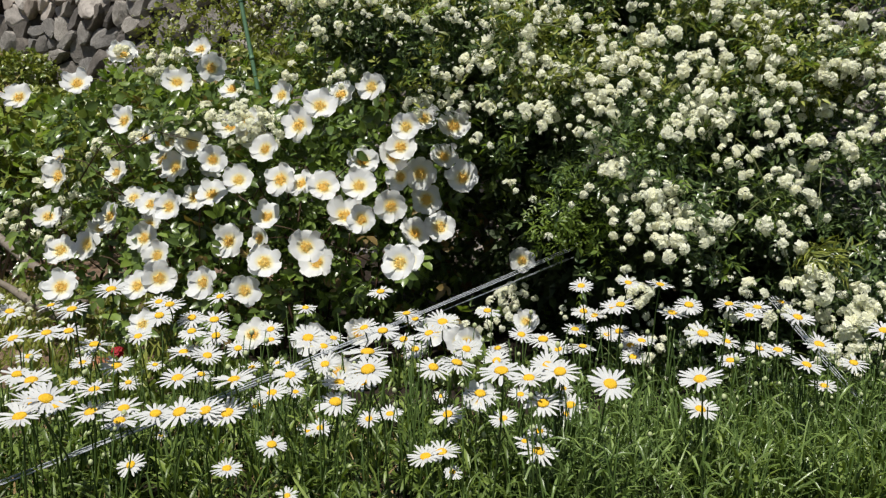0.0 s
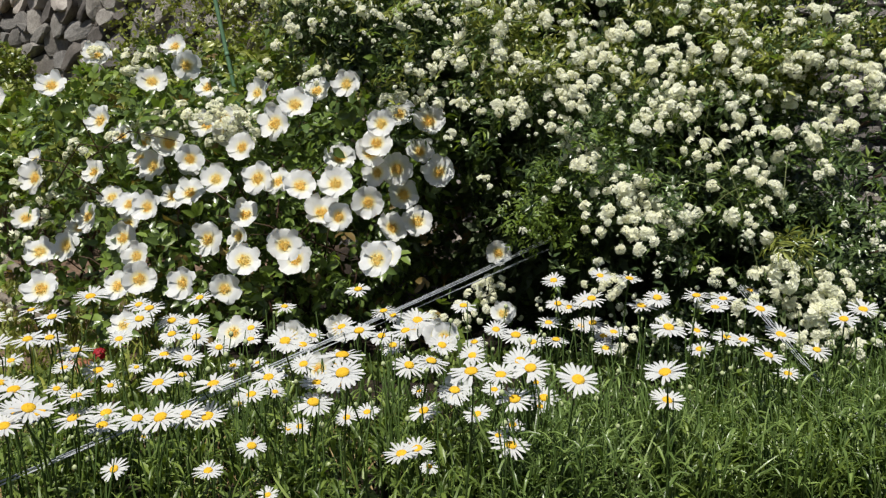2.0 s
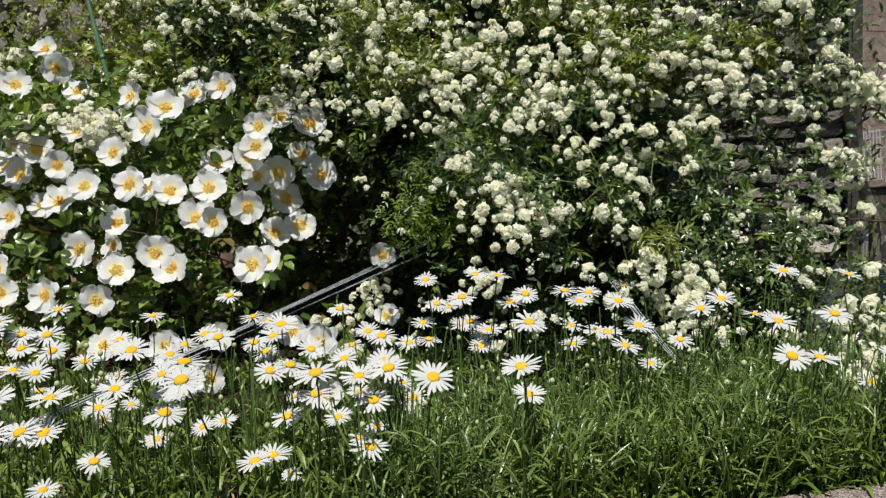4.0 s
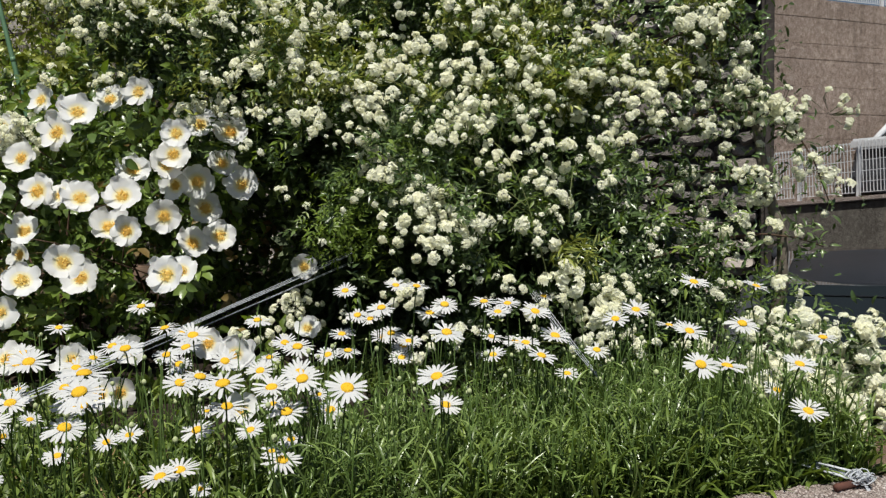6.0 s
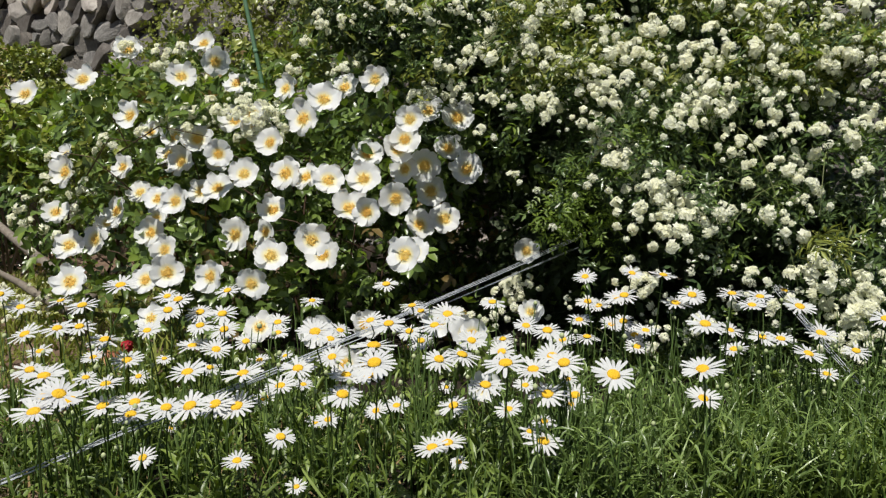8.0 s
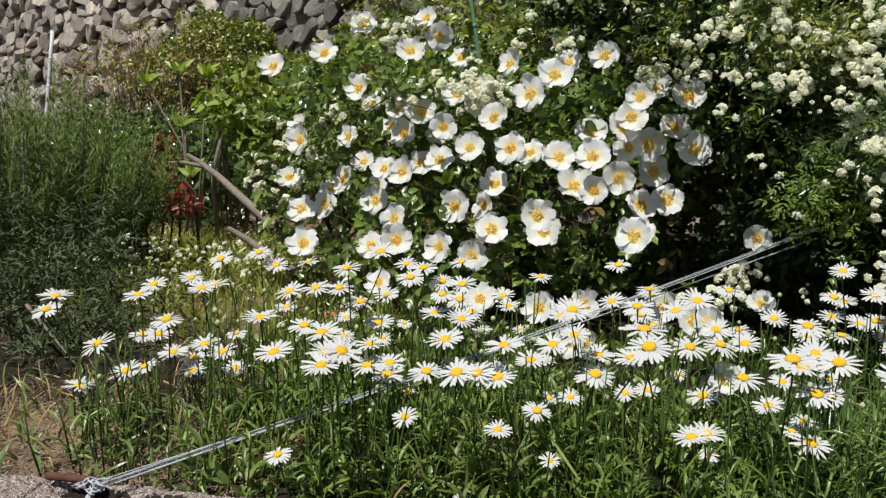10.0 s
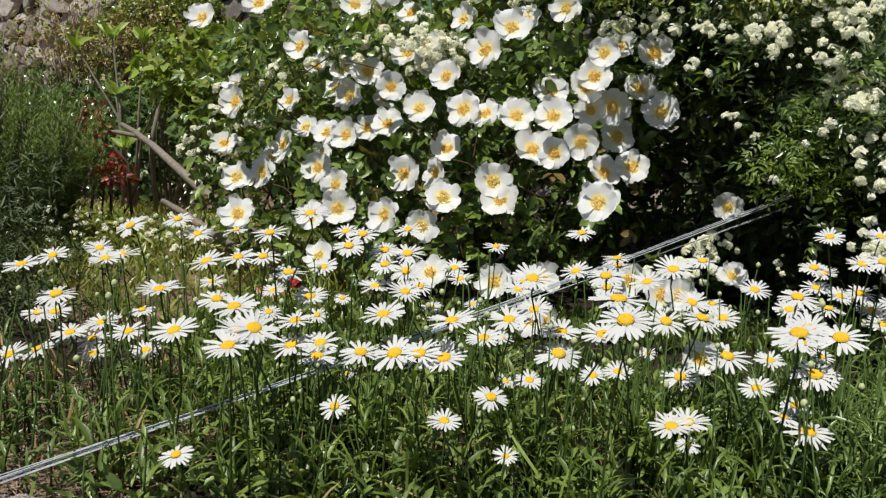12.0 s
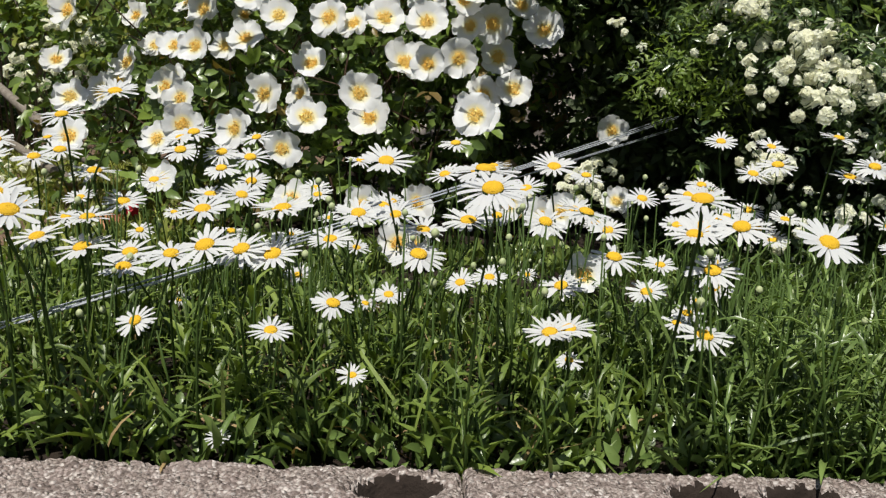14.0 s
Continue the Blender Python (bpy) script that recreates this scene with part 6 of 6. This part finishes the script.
# sapling: bare pale stems that end in whorls of upright leaves
sapling = thing("fig_sapling", "sapling with bright lime-green upright leaves on bare pale stems", "sapling", at=(-2.4, 3.9, SOIL_Z))
sap_at = Vector((-2.4, 3.9, SOIL_Z))
r = np.random.default_rng(55)
for tip, n in (((-2.5, 3.95, 0.93), 9), ((-2.34, 3.97, 0.91), 9), ((-2.66, 3.9, 0.86), 6), ((-2.29, 3.7, 0.38), 8), ((-2.47, 3.92, 0.64), 5), ((-2.15, 3.85, 0.7), 5)):
    tip = Vector(tip) - sap_at
    foot = Vector((r.normal(0, 0.03), r.normal(0, 0.03), 0))
    mid = Vector((tip.x * 0.35 + r.normal(0, 0.03), tip.y * 0.3, tip.z * 0.6))
    part("stem", tubes("stem", [([foot, mid, tip * 0.85 + mid * 0.15, tip], [0.008, 0.006, 0.0045, 0.0035])], bark, 8), bark, sapling)
    a = np.arange(n) * 2.4 + r.uniform(0, 6)
    along = np.stack([np.cos(a), np.sin(a) * 0.8, 0.5 + 0.9 * r.uniform(0, 1, n)], 1)
    me = leaf_mesh("foliage", np.tile(np.array(tip), (n, 1)) + r.normal(0, 0.006, (n, 3)), along, np.array([0, -0.6, 0.9]) + r.normal(0, 0.4, (n, 3)), r.uniform(0.08, 0.13, n), r.uniform(0.026, 0.038, n), OVATE, sapling_leaf)
    part("foliage", me, sapling_leaf, sapling)
shrub("nandina", "small shrub with red young leaves", "shrub", (-2.08, 3.14, SOIL_Z),
      [((-2.06, 3.12, 0.345), (0.1, 0.08, 0.06)), ((-2.1, 3.16, 0.5), (0.06, 0.06, 0.12)), ((-1.98, 3.08, 0.29), (0.1, 0.08, 0.05))],
      [(260, 0.04, 0.016, OVATE, red_leaf, 0.7)], 6, twig)
shrub("shrub", "dark green camellia-like shrub in the corner of the garden", "shrub", (-3.3, 4.9, SOIL_Z),
      [((-3.0, 4.8, 0.36), (0.6, 0.4, 0.42)), ((-3.6, 5.1, 0.34), (0.7, 0.45, 0.42)), ((-2.6, 4.6, 0.32), (0.4, 0.3, 0.38))],
      [(9000, 0.055, 0.03, OVATE, camellia_leaf, 0.5), (700, 0.05, 0.03, OVATE, lime_leaf, 0.1)], 14)

shrub("low_shrub", "low dark green shrub at the edge of the bare soil", "shrub", (-1.7, 1.85, SOIL_Z),
      [((-1.7, 1.85, 0.1), (0.36, 0.3, 0.2)), ((-2.2, 2.1, 0.15), (0.4, 0.3, 0.28)), ((-1.5, 1.75, 0.1), (0.3, 0.22, 0.17)), ((-1.28, 1.5, 0.04), (0.36, 0.19, 0.09)), ((-1.6, 1.6, 0.08), (0.32, 0.22, 0.14)), ((-1.9, 2.2, 0.2), (0.35, 0.3, 0.3))], [(26000, 0.035, 0.006, LANCE, dark_leaf, 0.6)], 4)

# rosemary: upright twigs set with needles
rosemary = thing("rosemary_bush", "large dark green rosemary bush with upright needle-leaved twigs", "shrub", at=(-2.42, 2.7, SOIL_Z))
r = np.random.default_rng(61)
lines, P, A, T, U = [], [], [], [], []
for i in range(640):
    a = r.uniform(0, 2 * np.pi)
    d = r.uniform(0, 1) ** 0.5
    foot = np.array([0.48 * d * np.cos(a), 0.46 * d * np.sin(a), 0.0])
    h = (0.8 - 0.36 * d ** 2) * r.uniform(0.55, 1.1)
    tip = foot * 1.12 + np.array([r.normal(0, 0.04), r.normal(0, 0.04), h])
    low = foot * 0.85 + np.array([0, 0, 0.02])
    if i % 6 == 0:
        lines.append(([low, (low + tip) / 2, tip], [0.005, 0.004, 0.002]))
    for s in np.linspace(0.08, 1.0, 52):
        for _ in range(2):
            b = r.uniform(0, 2 * np.pi)
            fresh = s > 0.72 and i % 3 > 0
            (T if fresh else P).append(low + (tip - low) * s)
            (U if fresh else A).append([np.cos(b), np.sin(b), 1.5 if fresh else 0.9])
P, A = np.array(P), np.array(A)
me = leaf_mesh("foliage", P + r.normal(0, 0.004, P.shape), A, np.array([0, -0.3, 1.0]) + r.normal(0, 0.3, P.shape), r.uniform(0.02, 0.04, len(P)), 0.0042, LANCE, rosemary_leaf)
tagged(part("foliage", me, rosemary_leaf, rosemary), kind="stuff")
me = leaf_mesh("fresh_growth", np.array(T) + r.normal(0, 0.004, (len(T), 3)), np.array(U), np.array([0, -0.3, 1.0]) + r.normal(0, 0.3, (len(T), 3)), r.uniform(0.02, 0.038, len(T)), 0.0042, LANCE, rosemary_tip)
tagged(part("fresh_growth", me, rosemary_tip, rosemary, "lighter green fresh shoot tips"), kind="stuff")
tagged(part("woody_growth", tubes("woody_growth", lines, bark, 5), bark, rosemary), kind="stuff")

# low clump with small cream flowers
clump = shrub("flowering_clump", "low clump of small cream-yellow flowers behind the daisies", "plant", (-1.75, 2.75, SOIL_Z),
              [((-1.8, 2.72, 0.1), (0.2, 0.14, 0.08)), ((-1.5, 2.6, 0.08), (0.25, 0.15, 0.07))], [(900, 0.04, 0.012, LANCE, hedge_leaf, 0.6)], 8, stem_green)
rng = random.Random(15)
verts, faces = [], []
for k in range(130):
    c = Vector((rng.choice((-1.83, -1.83, -1.55, -1.3)) + rng.gauss(0, 0.1), 2.5 + rng.gauss(0, 0.16), 0.14 + rng.gauss(0, 0.035)))
    rosette(verts, faces, c - Vector((-1.75, 2.75, SOIL_Z)), Vector((rng.gauss(0, 0.4), -0.6, 0.9)), rng.uniform(0.013, 0.024), rng, 12)
tagged(part("flower_mass", mesh_of("flower_mass", verts, faces, cream_white), cream_white, clump), kind="stuff")

# cut limbs lying behind the roses
def limb(points, radii, label):
    a = Vector(points[0])
    ob = thing("dead_branch", label, "branch", at=a)
    part("limb", tubes("limb", [([Vector(p) - a for p in points], radii)], bark, 10), bark, ob)
    return ob


limb([(-2.28, 3.66, 0.49), (-2.16, 3.56, 0.46), (-1.95, 3.36, 0.4), (-1.66, 3.05, 0.31), (-1.38, 2.76, 0.225), (-1.15, 2.55, 0.15)], [0.012, 0.013, 0.015, 0.017, 0.018, 0.018], "thick grey sawn branch leaning out of the shrubs")
limb([(-2.36, 3.62, 0.45), (-2.27, 3.6, 0.455), (-2.12, 3.52, 0.44)], [0.009, 0.01, 0.011], "short grey branch stub beside the sawn limb")
limb([(-1.62, 2.83, 0.215), (-1.48, 2.72, 0.185), (-1.39, 2.635, 0.165), (-1.2, 2.5, 0.11)], [0.01, 0.012, 0.014, 0.015], "grey branch lying low behind the daisies")
limb([(-2.3, 4.0, 0.02), (-2.33, 4.0, 0.4), (-2.26, 3.98, 0.62)], [0.014, 0.012, 0.008], "thin upright bare stem")


def pole(name, top, low, radius, material, label):
    top, low = Vector(top), Vector(low)
    d = (top - low).normalized()
    foot = low - d * ((low.z - SOIL_Z + 0.05) / d.z)
    ob = thing(name, label, "stake", at=foot)
    n = 7
    pts = [(top - foot) * (i / n) for i in range(n + 1)]
    part("shaft", tubes("shaft", [(pts, radius)], material, 10), material, ob)
    rings = [([p - d * 0.008, p, p + d * 0.008], [radius, radius * 1.18, radius]) for p in pts[1:-1]]
    part("knots", tubes("knots", rings, material, 10), material, ob)


pole("garden_stake", (-0.745, 2.86, 1.38), (-0.655, 2.83, 0.92), 0.0075, pole_green, "slim green plastic-coated garden stake leaning a little")
pole("white_stake", (-4.01, 4.87, 1.31), (-4.01, 4.81, 0.90), 0.013, pole_white, "white plastic pipe standing by the stone wall")

# ---- strings that tie the bush down ----
def strands(name, a, b, n, spread_a, spread_b, radius, label, sag=0.01, seed=1):
    rng = random.Random(seed)
    a, b = Vector(a), Vector(b)
    root = thing(name, label, "string", at=b)
    for k in range(n):
        oa = Vector([rng.uniform(-1, 1) * s for s in spread_a])
        obv = Vector([rng.uniform(-1, 1) * s for s in spread_b])
        pts = [(a + oa) * (1 - t) + (b + obv) * t - Vector((0, 0, sag * 4 * t * (1 - t))) - b for t in [i / 10 for i in range(11)]]
        part("strand", tubes("strand", [(pts, radius)], string_white, 6), string_white, root)
    return root


KNOT_L, KNOT_R = (-0.78, 0.855, KERB_Z + 0.014), (0.965, 0.985, KERB_Z + 0.014)
strands("tie_string", (0.313, 1.99, 0.362), KNOT_L, 7, (0.018, 0.02, 0.018), (0.006, 0.006, 0.005), 0.0007, "pale blue-white plastic strings pulled tight to the bed edge", 0.008, 2)
strands("tie_string", (0.69, 1.66, 0.29), (0.745, 1.33, 0.12), 4, (0.007, 0.01, 0.006), (0.008, 0.01, 0.006), 0.0007, "pale plastic strings slanting down into the grass", 0.004, 3)
strands("tie_string", (0.75, 1.31, 0.11), KNOT_R, 7, (0.006, 0.01, 0.006), (0.01, 0.008, 0.008), 0.0016, "bundle of pale plastic string along the bed edge", 0.002, 4)


def knot(at, loose, seed, loops=24):
    rng = random.Random(seed)
    root = thing("string_knot", "knot of pale plastic string tied round a rusty bar", "string", at=at)
    for k in range(loops):
        c = Vector((rng.gauss(0, 0.007), rng.gauss(0, 0.005), rng.gauss(0.002, 0.003)))
        pts = [c + Vector((0.011 * math.cos(t) * rng.uniform(0.5, 1.2), 0.009 * math.sin(t), 0.006 * math.cos(t + k))) for t in [i * 0.7 for i in range(9)]]
        part("loop", tubes("loop", [(pts, rng.uniform(0.0006, 0.0013))], string_white, 6), string_white, root)
    for k in range(loose):
        d = Vector((rng.gauss(0.005, 0.006), -0.02 + rng.gauss(0, 0.004), -0.05))
        line = ([Vector((0, 0, 0)), d * 0.3 + Vector((0, -0.01, 0.003)), d + Vector((0, -0.01, 0))], 0.0014)
        part("loose_end", tubes("loose_end", [line], string_white, 6), string_white, root)


knot(KNOT_L, 3, 5, 11)
knot(KNOT_R, 5, 6)


def bar(a, b, radius, label):
    a, b = Vector(a), Vector(b)
    ob = thing("rusty_bar", label, "bar", at=a)
    n = 14
    pts = [(b - a) * (i / n) for i in range(n + 1)]
    part("rod", tubes("rod", [(pts, [radius * (1.12 if i % 2 else 0.95) for i in range(n + 1)])], rust, 8), rust, ob)


bar((-0.862, 0.87, KERB_Z + 0.013), (-0.785, 0.878, KERB_Z + 0.011), 0.0055, "short rusty reinforcing bar lying on the block edging")
bar((-0.83, 0.835, KERB_Z - 0.004), (-0.765, 0.845, KERB_Z - 0.03), 0.005, "rusty bar standing in a hollow of the block")
bar((0.915, 0.975, KERB_Z + 0.008), (0.985, 0.99, KERB_Z + 0.008), 0.0055, "rusty bar end under the string knot")


# ---- parked vehicles ----
def car(at, turn, paint, label, height=1.42, length=4.2, width=1.66, nose=1.0, upper=None):
    root = thing("car", label, "car", "parked cars", at=at)
    root.rotation_euler = (0, 0, radians(turn))
    upper = upper or paint
    L, W, H = length / 2, width / 2, height
    belt = 0.62 * H
    bm = bmesh.new()
    prof = [(-L, 0.32), (-L - 0.03, 0.55), (-L + 0.04, belt - 0.02), (-L + 0.35, belt + 0.03), (L - nose - 0.15, belt + 0.03), (L - 0.3 * nose, belt - 0.14 * nose), (L, 0.5), (L - 0.02, 0.28), (-L + 0.1, 0.24)]
    sides = []
    for y, s in ((-W, 0.97), (-W + 0.07, 1.0), (W - 0.07, 1.0), (W, 0.97)):
        sides.append([bm.verts.new((x * s, y, z)) for x, z in prof])
    for a, b in zip(sides, sides[1:]):
        for i in range(len(prof)):
            j = (i + 1) % len(prof)
            bm.faces.new((a[i], a[j], b[j], b[i]))
    bm.faces.new(sides[0][::-1])
    bm.faces.new(sides[-1])
    bmesh.ops.bevel(bm, geom=[e for e in bm.edges if e.calc_face_angle(0) > 0.5], offset=0.03, segments=2, affect="EDGES")
    bmesh.ops.recalc_face_normals(bm, faces=bm.faces)
    part("body", bm, paint, root)
    # cabin: a domed roof skin over glass
    rear0, rear1, fr1, fr0 = -L + 0.32, -L + 0.85, L - nose - 0.6, L - nose
    wr = W - 0.2

    def ring(z_low, z_top, grow):
        low = [(rear0 - grow, -W + 0.06 - grow, z_low), (fr0 + grow, -W + 0.06 - grow, z_low), (fr0 + grow, W - 0.06 + grow, z_low), (rear0 - grow, W - 0.06 + grow, z_low)]
        top = [(rear1 - grow, -wr - grow, z_top), (fr1 + grow, -wr - grow, z_top), (fr1 + grow, wr + grow, z_top), (rear1 - grow, wr + grow, z_top)]
        return [Vector(p) for p in low], [Vector(p) for p in top]

    low, top = ring(belt, H - 0.04, 0)
    bm = bmesh.new()
    vl, vt = [bm.verts.new(p) for p in low], [bm.verts.new(p) for p in top]
    for i in range(4):
        bm.faces.new((vl[i], vl[(i + 1) % 4], vt[(i + 1) % 4], vt[i]))
    bm.faces.new(vt)
    bmesh.ops.recalc_face_normals(bm, faces=bm.faces)
    part("glazing", bm, glass_m, root, "dark tinted car windows")
    bm = bmesh.new()
    nx, ny = 10, 8
    grid = []
    for i in range(nx + 1):
        for j in range(ny + 1):
            u, v = i / nx, j / ny
            x = (rear1 - 0.05) * (1 - u) + (fr1 + 0.05) * u
            y = (-wr - 0.03) * (1 - v) + (wr + 0.03) * v
            z = H - 0.075 + 0.085 * (1 - (2 * u - 1) ** 4) * (1 - abs(2 * v - 1) ** 3)
            grid.append(bm.verts.new((x, y, z)))
    for i in range(nx):
        for j in range(ny):
            q = i * (ny + 1) + j
            bm.faces.new((grid[q], grid[q + ny + 1], grid[q + ny + 2], grid[q + 1])).smooth = True
    bmesh.ops.solidify(bm, geom=list(bm.faces), thickness=0.03)
    part("roof", bm, upper, root)
    if upper != paint:
        bm = bmesh.new()
        box(bm, L - nose - 0.2, L - 0.02, -W + 0.02, W - 0.02, belt - 0.1, belt + 0.05, 0.03)
        part("bonnet", bm, upper, root, "pale bonnet")
    for i in range(4):
        v, f = tube([low[i], low[i] * 0.5 + top[i] * 0.5 + Vector((0, 0, 0.01)), top[i]], 0.045, 8)
        part("pillar", mesh_of("pillar", v, f, upper), upper, root)
    for s in (-1, 1):
        mid_l, mid_t = (low[0] + low[1]) / 2, (top[0] + top[1]) / 2
        v, f = tube([Vector((mid_l.x, s * (W - 0.055), belt)), Vector((mid_t.x, s * wr, H - 0.05))], 0.035, 8)
        part("pillar", mesh_of("pillar", v, f, rubber), rubber, root, "black door pillar")
        bm = bmesh.new()
        box(bm, fr0 - 0.45, fr0 - 0.28, s * (W + 0.09) - 0.08, s * (W + 0.09) + 0.08, belt, belt + 0.13, 0.03)
        part("mirror", bm, upper, root)
        bm = bmesh.new()
        box(bm, -L - 0.02, -L + 0.08, s * (W - 0.2) - 0.15, s * (W - 0.2) + 0.15, belt - 0.24, belt - 0.06, 0.02)
        part("tail_lamp", bm, lamp_red, root, "red tail lamp")
        for x in (-L + 0.75, L - 0.8):
            bm = bmesh.new()
            bmesh.ops.create_cone(bm, cap_ends=True, segments=28, radius1=0.3, radius2=0.3, depth=0.2, matrix=Matrix.Translation((x, s * (W - 0.08), 0.3)) @ Matrix.Rotation(radians(90), 4, "X"))
            bmesh.ops.bevel(bm, geom=list(bm.edges), offset=0.02, segments=2, affect="EDGES")
            wheel = part("wheel", bm, tyre_black, root)
            bm = bmesh.new()
            bmesh.ops.create_cone(bm, cap_ends=True, segments=20, radius1=0.19, radius2=0.17, depth=0.03, matrix=Matrix.Translation((x, s * (W + 0.025), 0.3)) @ Matrix.Rotation(radians(90), 4, "X"))
            part("rim", bm, rim_grey, wheel)
    return root


car((3.25, 3.35, ROAD_Z), 52, paint_dark, "dark grey parked car with a dusty roof", height=1.23)
car((9.98, 9.1, 0.15), 192, paint_dark, "parked car with a pale bonnet and roof behind the wire fence", height=1.55, length=3.9, nose=0.42, upper=paint_white)
